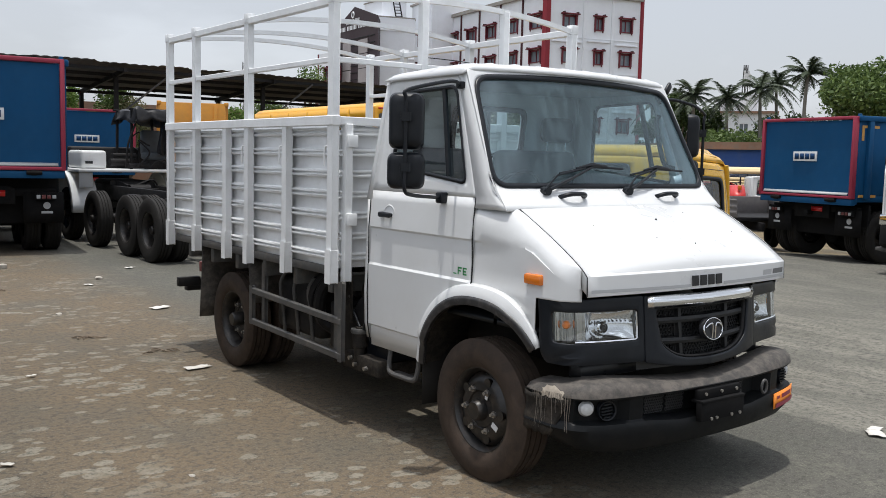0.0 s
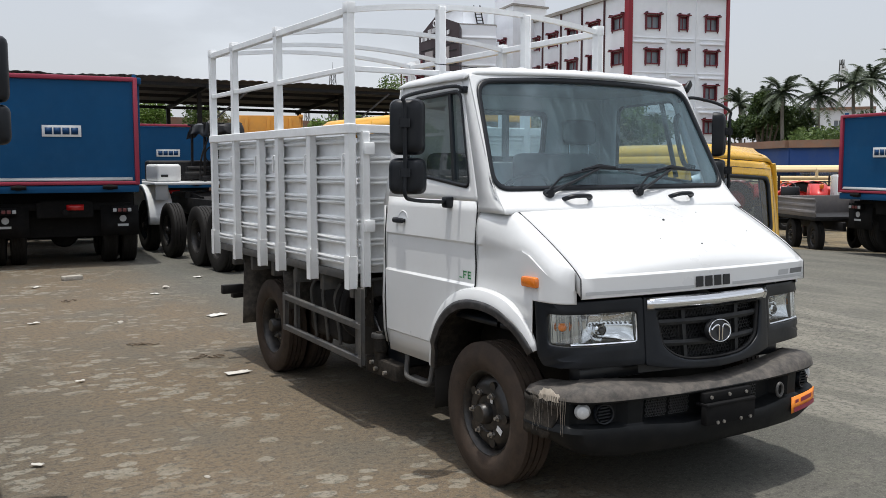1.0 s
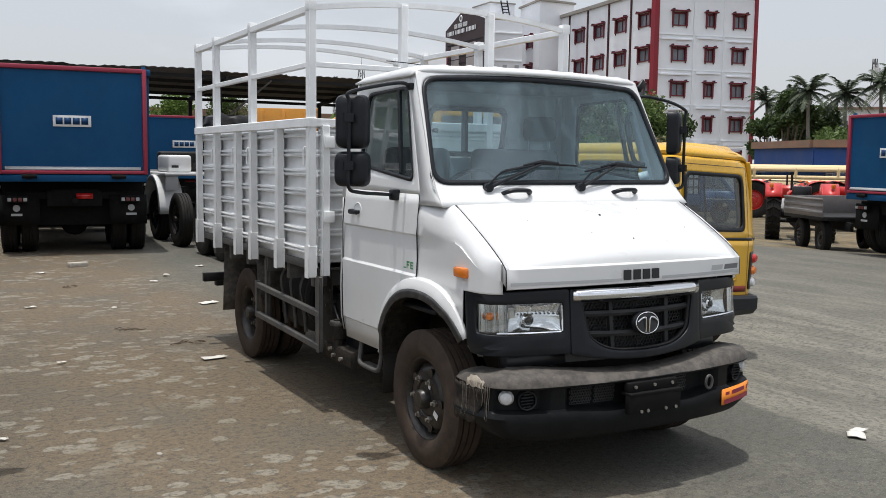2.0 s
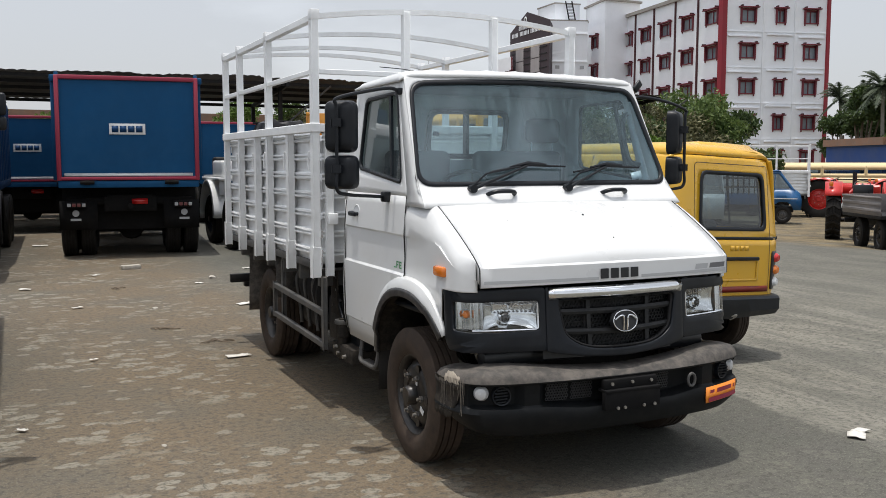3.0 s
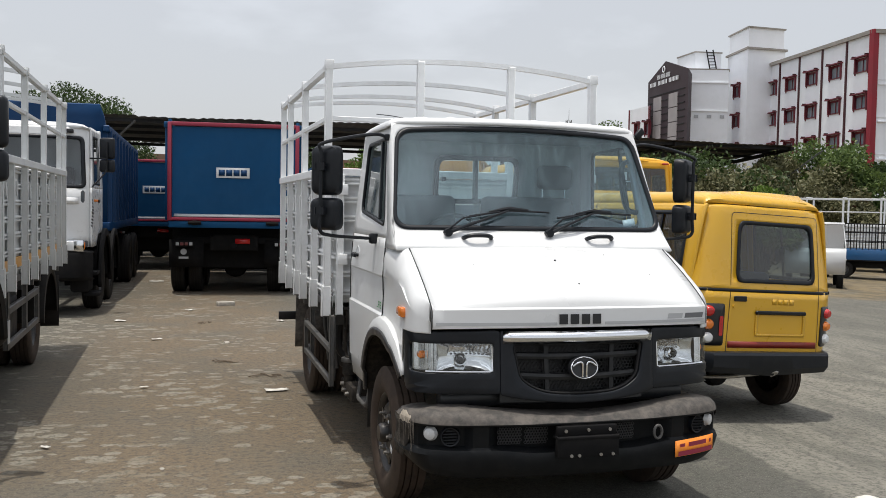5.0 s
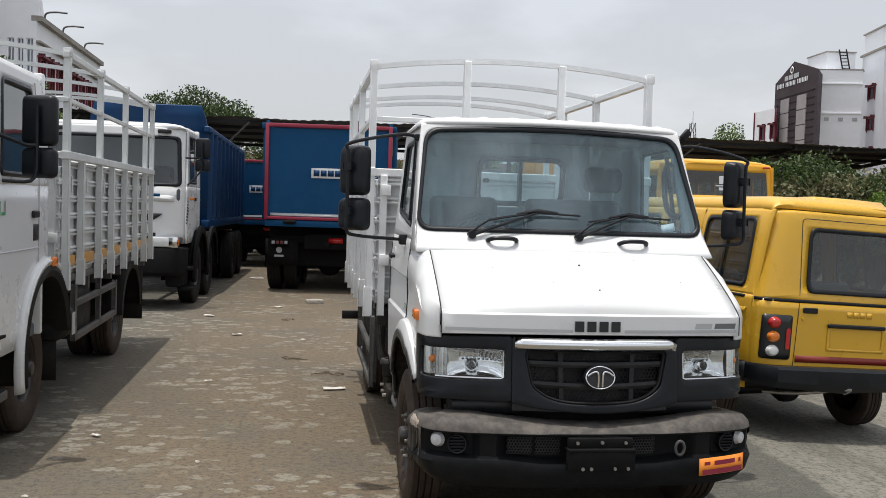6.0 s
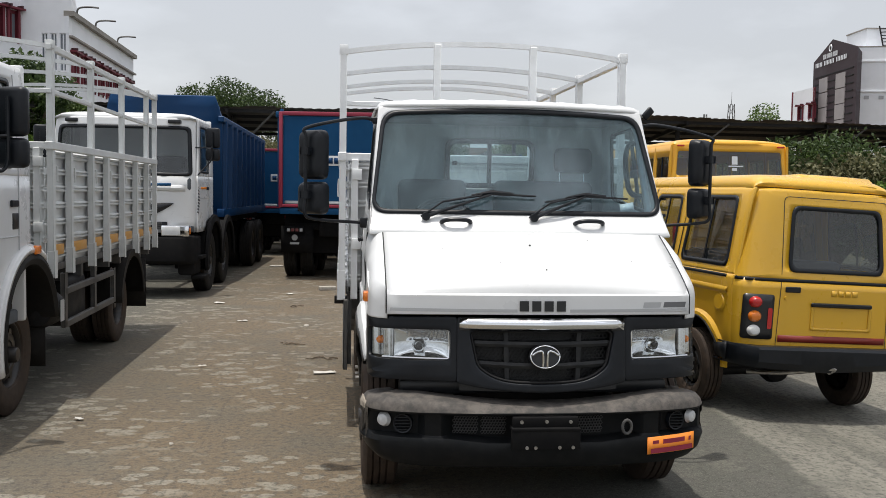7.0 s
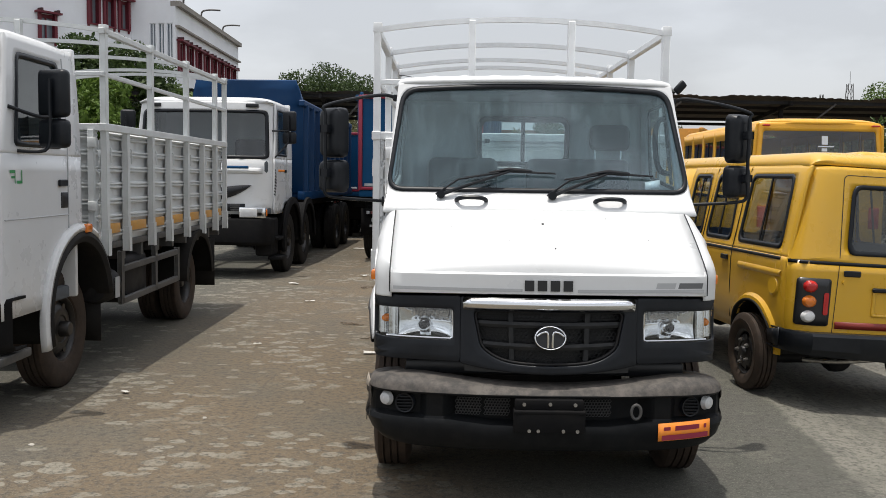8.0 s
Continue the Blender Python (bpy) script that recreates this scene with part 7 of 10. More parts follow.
# ---- cab-over trucks ----
def cab_over(t, W, L, z0, z1, belt, rake=0.18, paint="whiteold", grille_z=(1.0, 1.45), bump=(0.55, 0.95), mir=(0.2, 0.09, 0.0), cut=None, nose=(0.16, 7), screen="tint"):
    """A forward-control cab: front face at y = 0, running back L."""
    wt = M[paint]
    cab = new("cab")
    cab.parent = t

    def ff(x, z, out=0.0):
        return V(x, rake * max(0, z - belt) + nose[0] * (abs(x) / W) ** nose[1] - out, z)

    def sf(s, y, z, out=0.0):
        return V(s * (W + out - 0.05 * max(0, (z - belt) / (z1 - belt)) ** 1.5 - 0.03 * max(0, (0.25 - y) / 0.25) ** 2), y, z)

    bm = B()
    ring(bm, [(-W + 0.01, z0), (W - 0.01, z0), (W - 0.06, z1 - 0.10), (-W + 0.06, z1 - 0.10)], [(-W + 0.09, belt), (W - 0.09, belt), (W - 0.13, z1 - 0.24), (-W + 0.13, z1 - 0.24)], ff, 0.05, 0.09, 5)
    part("front_panel", bm, wt, cab, thick=0.04)
    bm = B()
    ring(bm, [(-W + 0.08, belt - 0.01), (W - 0.08, belt - 0.01), (W - 0.12, z1 - 0.23), (-W + 0.12, z1 - 0.23)], [(-W + 0.13, belt + 0.04), (W - 0.13, belt + 0.04), (W - 0.165, z1 - 0.28), (-W + 0.165, z1 - 0.28)], lambda x, z: ff(x, z, 0.008), 0.09, 0.07, 2)
    part("windscreen_seal", bm, M["plastic"], cab, thick=0.02)
    bm = B()
    plate(bm, [(-W + 0.11, belt + 0.02), (W - 0.11, belt + 0.02), (W - 0.15, z1 - 0.26), (-W + 0.15, z1 - 0.26)], lambda x, z: ff(x, z, -0.012), 0.08, 4)
    part("windscreen", bm, M[screen], cab, "dark tinted windscreen")
    yf = rake * (z1 - belt) + 0.10
    for s in (-1, 1):
        bm = B()
        def over(y, z):
            """Lifts the skin over the wheel opening."""
            if cut and abs(y - cut[0]) < cut[2]:
                return max(z, cut[1] + math.sqrt(cut[2] ** 2 - (y - cut[0]) ** 2))
            return z

        sheet(bm, [[sf(s, y, over(y, z)) for y in [max(0.10, nose[0] - 0.06) + (L - max(0.10, nose[0] - 0.06)) * i / 44 for i in range(45)]] for z in [z0 + (belt - z0) * k / 9 for k in range(10)]])
        bmesh.ops.remove_doubles(bm, verts=bm.verts, dist=0.0005)
        door = part("door", bm, wt, cab, thick=0.03)
        bm = B()
        y0 = max(0.10, nose[0] - 0.06)
        ring(bm, [(y0, belt), (L, belt), (L, z1 - 0.08), (y0 + yf - 0.06, z1 - 0.08)], [(y0 + 0.20, belt + 0.06), (y0 + 0.95, belt + 0.06), (y0 + 0.97, z1 - 0.20), (y0 + yf + 0.08, z1 - 0.20)], lambda y, z, s=s: sf(s, y, z), 0.01, 0.06, 3)
        part("window_frame", bm, wt, door, thick=0.03)
        bm = B()
        ring(bm, [(y0 + 0.19, belt + 0.05), (y0 + 0.96, belt + 0.05), (y0 + 0.98, z1 - 0.19), (y0 + yf + 0.07, z1 - 0.19)], [(y0 + 0.24, belt + 0.085), (y0 + 0.93, belt + 0.085), (y0 + 0.945, z1 - 0.225), (y0 + yf + 0.10, z1 - 0.225)], lambda y, z, s=s: sf(s, y, z, 0.006), 0.06, 0.05, 1)
        part("window_seal", bm, M["plastic"], door, thick=0.015)
        bm = B()
        plate(bm, [(y0 + 0.22, belt + 0.075), (y0 + 0.94, belt + 0.075), (y0 + 0.955, z1 - 0.215), (y0 + yf + 0.09, z1 - 0.215)], lambda y, z, s=s: sf(s, y, z, -0.012), 0.05, 3)
        part("window_pane", bm, M["tint"], door)
        bm = B()
        tube(bm, [sf(s, 1.16, z, 0.002) for z in (over(1.16, z0 + 0.02) + 0.02, belt, z1 - 0.15)], 0.006, 5)
        part("shut_line", bm, M["strip"], door)
        bm = B()
        tube(bm, [sf(s, y, z0 + (belt - z0) * 0.60, 0.003) for y in (0.15, 0.7, 1.16)], 0.005, 5)
        part("shut_line", bm, M["strip"], door)
        bm = B()
        beam(bm, sf(s, 0.98, belt - 0.2, 0.012), sf(s, 1.12, belt - 0.2, 0.012), 0.02, 0.05, 0.006)
        part("door_handle", bm, M["plastic"], door)
    bm = B()
    rows = []
    for y in (yf - 0.04, yf, yf + 0.1, yf + 0.3, L - 0.3, L - 0.05, L):
        e = math.sqrt(max(0, 1 - (1 - min(1, (y - yf + 0.04) / 0.3)) ** 2)) if y < L - 0.1 else 0.8
        rows.append([V((W - 0.045) * u, y + 0.12 * abs(u) ** 5 * (1 - e), z1 - 0.11 + 0.11 * math.sqrt(max(0, 1 - u ** 6)) * e) for u in [-1 + i / 10 for i in range(21)]])
    sheet(bm, rows)
    part("roof", bm, wt, cab, thick=0.04)
    bm = B()
    box(bm, -W + 0.03, W - 0.03, L - 0.06, L, z0, z1 - 0.05, 0.02)
    part("back_wall", bm, wt, cab)
    bm = B()
    box(bm, -W + 0.06, W - 0.06, 0.2, L - 0.1, z0, z0 + 0.1, 0.02)
    box(bm, -W + 0.1, W - 0.1, 0.18, 0.5, belt - 0.25, belt - 0.02, 0.05)
    for x in (-0.5, 0.5):
        box(bm, x - 0.26, x + 0.26, L - 0.45, L - 0.2, z0 + 0.3, belt + 0.35, 0.06)
    part("cab_inside", bm, M["cloth"], cab)
    bm = B()
    sheet(bm, [[ff(x, z, 0.012) for x in [-0.62 * W + 1.24 * W * i / 8 for i in range(9)]] for z in grille_z])
    part("grille_panel", bm, M["plastic"], cab, thick=0.02)
    for k in range(3):
        bm = B()
        z = grille_z[0] + (grille_z[1] - grille_z[0]) * (k + 0.5) / 3
        beam(bm, ff(-0.55 * W, z, 0.02), ff(0.55 * W, z, 0.02), 0.02, 0.03, 0.004)
        part("grille_bar", bm, M["guard"], cab)
    bm = B()
    rows = []
    for i in range(25):
        u = -1 + i / 12
        y = -0.12 + 0.30 * max(0, (abs(u) - 0.78) / 0.22) ** 2
        rows.append([V((W + 0.02) * u, y + d, z) for d, z in ((0.2, bump[1]), (0.02, bump[1]), (0, bump[1] - 0.03), (0.0, bump[0] + 0.05), (0.05, bump[0]), (0.2, bump[0]))])
    sheet(bm, rows)
    part("bumper", bm, M["shadeblack"], cab, "black front bumper", thick=0.02)
    for s in (-1, 1):
        lamp = new("headlamp")
        lamp.parent = cab
        zc = bump[1] + 0.02
        bm = B()
        box(bm, s * (W - 0.30) - 0.22, s * (W - 0.30) + 0.22, -0.06, 0.1, zc - 0.01, zc + 0.17, 0.02)
        part("lamp_box", bm, M["chrome"], lamp)
        bm = B()
        box(bm, s * (W - 0.36) - 0.14, s * (W - 0.36) + 0.14, -0.075, -0.05, zc + 0.01, zc + 0.15, 0.02)
        part("lamp_lens", bm, M["clear"], lamp)
        bm = B()
        box(bm, s * (W - 0.12) - 0.06, s * (W - 0.12) + 0.05, -0.03, 0.05, zc + 0.02, zc + 0.14, 0.02)
        part("indicator", bm, M["amber"], lamp)
        # mirrors
        mr = new("mirror")
        mr.parent = cab
        bm = B()
        mx, my, mz = mir
        fx_ = V(s * (W + mx), my - 0.075, 0)
        tube(bm, [fx_ + V(0, 0, z1 + mz - 0.30), fx_ + V(0, 0, z1 + mz - 0.50), fx_ + V(0, 0, z1 + mz - 0.72)], 0.014, 8)
        tube(bm, curve_pts([fx_ + V(0, 0, z1 + mz - 0.56), fx_ + V(-s * 0.06, -0.05, z1 + mz - 0.56), sf(s, max(0.16, my - 0.30), z1 - 0.57)], 4), 0.013, 8)
        tube(bm, curve_pts([fx_ + V(0, 0, z1 + mz - 0.70), fx_ + V(-s * 0.03, -0.02, z1 + mz - 0.79), sf(s, max(0.16, my - 0.20), belt + 0.02)], 4), 0.013, 8)
        part("mirror_arm", bm, M["plastic"], mr)
        for za, zb_ in ((z1 + mz - 0.56, z1 + mz - 0.23), (z1 + mz - 0.77, z1 + mz - 0.57)):
            bm = B()
            box(bm, -0.12, 0.12, -0.045, 0.05, za, zb_, 0.04, 3, pose(s * (W + mx), my, 0, 0, 0, -s * 20))
            part("mirror_shell", bm, M["plastic"], mr)
    return cab


def cargo_neighbour():
    t = thing("cargo_truck", "white cargo truck with ribbed load body and amber side reflectors", "truck", pose(-4.465, 1.14, 0))
    W = 1.05
    cab = cab_over(t, W, 1.42, 0.72, 2.70, 1.82, 0.16, "white", (1.05, 1.5), (0.5, 0.86), (0.17, 0.54, -0.065), (1.36, 0.60, 0.66))
    kit = WheelKit(0.46, 0.24, 0.25, -0.06, 0.08, 8, "rubber", "rim")
    kitd = WheelKit(0.43, 0.22, 0.24, 0.05, 0.1, 8, "rubber", "rim")
    for s in (-1, 1):
        kit.put(t, s * 0.81, 1.38, 0.46, s > 0)
        kitd.put(t, s * 0.79, 4.90, 0.43, s > 0)
        kitd.put(t, s * 0.54, 4.90, 0.43, s > 0)
        bm = B()
        box(bm, s * 0.4 - 0.04, s * 0.4 + 0.04, 0.1, 6.05, 0.7, 0.92, 0.008)
        part("chassis_rail", bm, M["chassis"], t)
        # front arch: white flare, black inner edge, flap
        bm = B()
        rows = []
        for i in range(25):
            a = math.radians(62 + 134 * i / 24)
            y, z = 1.36 + 0.64 * math.cos(a), 0.60 + 0.64 * math.sin(a)
            nr = V(0, math.cos(a), math.sin(a))
            rows.append([V(s * (W - 0.01), y, z) + nr * 0.07, V(s * (W + 0.03), y, z) + nr * 0.055, V(s * (W + 0.045), y, z) + nr * 0.03, V(s * (W + 0.04), y, z), V(s * (W - 0.35), y, z)])
        sheet(bm, [r[:4] for r in rows])
        part("arch_flare", bm, M["white"], t, thick=0.008)
        bm = B()
        lip = []
        for i in range(29):
            a = math.radians(8 + 188 * i / 28)
            q = V(0, math.cos(a), math.sin(a))
            c = V(0, 1.36, 0.60)
            lip.append([c + q * 0.645 + V(s * (W + 0.035), 0, 0), c + q * 0.60 + V(s * (W + 0.05), 0, 0), c + q * 0.555 + V(s * (W + 0.03), 0, 0), c + q * 0.56 + V(s * (W - 0.4), 0, 0)])
        sheet(bm, lip)
        part("wheel_house", bm, M["rubberblk"], t, thick=0.02)
        bm = B()
        sheet(bm, [[V(s * x, 1.98, z) for x in (0.66, 0.84, 0.98)] for z in (0.26, 0.45, 0.66)])
        part("mud_flap", bm, M["rubberblk"], t, thick=0.01)
        bm = B()
        box(bm, s * (W + 0.03) - 0.02, s * (W + 0.03) + 0.03, 1.38, 1.50, 1.225, 1.295, 0.015)
        part("side_indicator", bm, M["amber"], t)
        bm = B()
        box(bm, s * (W - 0.1) - 0.14, s * (W - 0.1) + 0.1, 0.05, 0.5, 0.42, 0.48, 0.01)
        part("cab_step", bm, M["guard"], t)
        g = new("side_guard")
        g.parent = t
        for name, a, b in (("guard_rail", (2.35, 0.84), (4.11, 0.86)), ("guard_rail", (2.35, 0.55), (4.11, 0.57)), ("guard_post", (2.37, 0.53), (2.37, 1.0)), ("guard_post", (4.09, 0.55), (4.09, 0.9)), ("guard_post", (3.33, 0.55), (3.33, 1.0))):
            bm = B()
            beam(bm, (s * (W - 0.03), a[0], a[1]), (s * (W - 0.03), b[0], b[1]), 0.04, 0.06, 0.006)
            part(name, bm, M["guard"], g)
        # mudguard over the rear wheel
        bm = B()
        sheet(bm, [[V(s * (W - 0.32), 4.95 + 0.60 * math.cos(a), 0.45 + 0.60 * math.sin(a)), V(s * (W + 0.0), 4.95 + 0.60 * math.cos(a), 0.45 + 0.60 * math.sin(a)), V(s * (W + 0.0), 4.95 + 0.52 * math.cos(a), 0.45 + 0.52 * math.sin(a))] for a in [math.radians(5 + 170 * i / 14) for i in range(15)]])
        part("mudguard", bm, M["rubberblk"], t, thick=0.01)
        bm = B()
        sheet(bm, [[V(s * x, 5.56, z) for x in (0.5, 0.8, 1.06)] for z in (0.32, 0.6, 0.9)])
        part("mud_flap", bm, M["rubberblk"], t, thick=0.01)
    bm = B()
    box(bm, 0.6, 0.98, 2.55, 3.25, 0.5, 0.95, 0.07, 3)
    part("fuel_tank", bm, M["chassis"], t)
    bm = B()
    lathe(bm, [(0, -0.2), (0.12, -0.18), (0.15, -0.12), (0.15, 0.12), (0.12, 0.18), (0, 0.2)], (0.93, 2.1, 0.72), (0, 1, 0), 20)
    part("air_cleaner", bm, M["chassis"], t)
    bm = B()
    box(bm, 1.08, 1.085, 2.05, 2.15, 0.62, 0.8)
    part("round_label", bm, M["strip"], t)
    for y in (1.38, 4.95):
        bm = B()
        cyl(bm, (-0.8, y, 0.43), (0.8, y, 0.43), 0.07, 12)
        part("axle", bm, M["chassis"], t)
    bm = B()
    for y0, y1, z0, z1 in ((0.30, 0.29, 1.62, 1.71), (0.30, 0.22, 1.69, 1.71), (0.30, 0.24, 1.655, 1.67), (0.40, 0.32, 1.62, 1.64), (0.40, 0.385, 1.62, 1.71)):
        sheet(bm, [[V(W + 0.004, y, z) for y in (y0, y1)] for z in (z0, z1)])
    part("door_decal", bm, M["green"], t)
    bm = B()
    box(bm, W - 0.01, W + 0.006, 1.03, 1.16, 1.43, 1.55, 0.01)
    part("vent_flap", bm, M["ink"], t)
    load_body(t, W, 1.90, 6.14, 1.06, 2.08, 2.88, (1.94, 3.16, 4.39, 5.65, 6.14), (2.45, 3.73, 5.05), "bodygrey", 0.085, True, 7, 2.52)
    return t


neighbour = cargo_neighbour()
copy_thing(neighbour, pose(11.2, 4.08, -0.05, 0, 0, -98))


def dump_truck():
    t = thing("dump_truck", "white-cabbed tipper truck with ribbed dark blue body", "truck", pose(-4.53, 10.3, 0, 0, 0, -2.2))
    W = 1.2
    cab = cab_over(t, 1.16, 1.62, 1.05, 2.98, 1.96, 0.16, "white", (1.10, 1.22), (0.55, 0.98), (0.20, 0.46, 0.0), (1.3, 0.54, 0.70), (0.32, 4))
    cab.location.x = 0.0
    for s in (-1, 1):
        for y in (1.3, 2.75):
            KIT_BIG.put(t, s * 1.05, y, 0.52, s > 0)
        for y in (6.7, 8.05):
            KIT_BIG_D.put(t, s * 1.07, y, 0.52, s > 0)
            KIT_BIG.put(t, s * 0.74, y, 0.52, s > 0)
        bm = B()
        box(bm, s * 0.42 - 0.04, s * 0.42 + 0.04, 0.4, 9.0, 0.85, 1.12, 0.01)
        part("chassis_rail", bm, M["shadeblack"], t)
        for yc, r0 in ((1.3, 0.66), (2.75, 0.62)):
            bm = B()
            rows = []
            for i in range(23):
                a = math.radians(-4 + 196 * i / 22)
                c = V(0, yc + 0.02, 0.56)
                q = V(0, math.cos(a), math.sin(a))
                rows.append([c + q * r0 + V(s * 0.7, 0, 0), c + q * r0 + V(s * (W - 0.02), 0, 0), c + q * (r0 + 0.10) + V(s * (W + 0.015), 0, 0), c + q * (r0 + 0.09) + V(s * (W + 0.06), 0, 0), c + q * (r0 - 0.01) + V(s * (W + 0.07), 0, 0), c + q * (r0 - 0.03) + V(s * (W + 0.05), 0, 0)])
            sheet(bm, rows)
            part("mudguard", bm, M["shadeblack"], t, "black plastic mudguard", thick=0.02)
        bm = B()
        for k in range(9):
            beam(bm, (s * (W - 0.03 - 0.015 * abs(k - 4) / 4), 0.24 + 0.004 * k, 1.38 + 0.05 * k), (s * (W - 0.03 - 0.015 * abs(k - 4) / 4), 0.30 + 0.004 * k, 1.36 + 0.05 * k), 0.02, 0.018)
        part("side_vent", bm, M["ink"], t, "slotted black side vent")
        for o, z in ((0.10, 0.30), (0.06, 0.62)):
            bm = B()
            box(bm, s * (W - 0.02) - 0.12, s * (W - 0.02) + o, 0.18, 0.62, z, z + 0.055, 0.01)
            part("cab_step", bm, M["shadeblack"], t)
        bm = B()
        box(bm, s * 1.0 - 0.14, s * 1.0 + 0.14, 0.1, 0.62, 0.36, 1.0, 0.05)
        part("step_box", bm, M["shadeblack"], t)
        bm = B()
        sheet(bm, [[V(s * (W - 0.034), y, z) for y in (0.5, 0.8, 1.15)] for z in (1.75, 1.785)])
        part("orange_stripe", bm, M["orange"], t, "orange side stripe", thick=0.004)
    bm = B()
    lathe(bm, [(0, -0.2), (0.2, -0.19), (0.22, -0.16), (0.22, 0.16), (0.2, 0.19), (0, 0.2)], (0.78, 4.5, 0.92), (0, 1, 0), 24)
    part("fuel_tank", bm, M["shadeblack"], t)
    for y in (1.3, 2.75, 6.7, 8.05):
        bm = B()
        cyl(bm, (-1.0, y, 0.52), (1.0, y, 0.52), 0.08, 12)
        part("axle", bm, M["shadeblack"], t)
    # smile-shaped vent and badge on the front
    bm = B()
    fy = lambda x: 0.32 * (abs(x) / 1.16) ** 4
    us = [-1 + i / 10 for i in range(21)]
    sheet(bm, [[V(0.82 * u, fy(0.82 * u) - 0.012, 1.36 + 0.16 * u * u + k * (1 - u ** 4) * 0.10) for u in us] for k in (-1, 0, 1)])
    part("front_vent", bm, M["ink"], t, "black smile-shaped front vent", thick=0.02)
    bm = B()
    sheet(bm, [[V(0.98 * u, fy(0.98 * u) - 0.03 + 0.03 * abs(k), 1.76 + 0.05 * k) for u in us] for k in (-1, -0.5, 0, 0.5, 1)])
    part("front_ledge", bm, M["white"], t, thick=0.02)
    bm = B()
    sheet(bm, [[V(x, fy(x) - 0.036, z) for x in (0.36, 0.5, 0.66, 0.78)] for z in (1.79, 1.835)])
    part("badge_bar", bm, M["blue"], t, thick=0.01)
    for s in (-1, 1):
        bm = B()
        box(bm, s * 0.80 - 0.1, s * 0.80 + 0.1, 0.16, 0.28, 2.79, 2.85, 0.015)
        part("roof_marker", bm, M["ink"], t)
    body = new("tipping_body")
    body.parent = t
    body.scale.x = 0.88
    body["label"] = "dark blue ribbed tipping body with a tall head board"
    bl = M["darkblue"]
    bm = B()
    box(bm, -1.2, 1.2, 3.0, 9.4, 1.26, 1.42, 0.02)
    part("body_floor", bm, bl, body)
    for s in (-1, 1):
        bm = B()
        sheet(bm, [[V(s * 1.20, 3.0, 1.34), V(s * 1.20, 9.4, 1.34)], [V(s * 1.20, 3.0, 3.08), V(s * 1.20, 9.4, 2.98)]])
        part("side_wall", bm, bl, body, thick=0.05)
        for k in range(10):
            bm = B()
            y = 3.26 + k * 0.65
            sheet(bm, [[V(s * (1.20 + o), y + d, z) for d, o in ((-0.10, 0.0), (-0.07, 0.11), (0.07, 0.11), (0.10, 0.0))] for z in (1.38, 3.06 - 0.0156 * (y - 3.0))])
            part("side_rib", bm, bl, body)
        bm = B()
        beam(bm, (s * 1.225, 2.9, 3.08), (s * 1.225, 9.45, 2.98), 0.13, 0.12, 0.02)
        part("top_rail", bm, bl, body)
        bm = B()
        box(bm, s * 1.2 - 0.06, s * 1.2 + 0.1, 2.9, 9.45, 1.22, 1.38, 0.02)
        part("bottom_rail", bm, bl, body)
        bm = B()
        box(bm, s * 1.0 - 0.06, s * 1.0 + 0.06, 3.1, 9.3, 1.08, 1.26, 0.02)
        part("sub_frame", bm, M["shadeblack"], body)
    bm = B()
    sheet(bm, [[V(x * k, y, z) for x in (-1.24, 0, 1.24)] for k, y, z in ((1, 2.98, 1.34), (1, 2.99, 2.98), (0.95, 2.97, 3.3), (0.89, 2.93, 3.50), (0.885, 2.97, 3.52), (0.88, 3.05, 3.47))])
    part("head_wall", bm, bl, body, thick=0.06)
    for s in (-1, 1):
        bm = B()
        sheet(bm, [[V(s * 1.22, 3.02, 2.75), V(s * 1.22, 3.35, 2.78)], [V(s * 1.21, 3.05, 3.02), V(s * 1.21, 3.4, 3.06)], [V(s * 1.10, 2.95, 3.49), V(s * 1.10, 3.06, 3.46)]])
        part("head_wall_cheek", bm, bl, body, thick=0.04)
    bm = B()
    box(bm, -1.2, 1.2, 9.36, 9.45, 1.34, 2.98, 0.02)
    part("tailgate", bm, bl, body)
    return t


dump_truck()


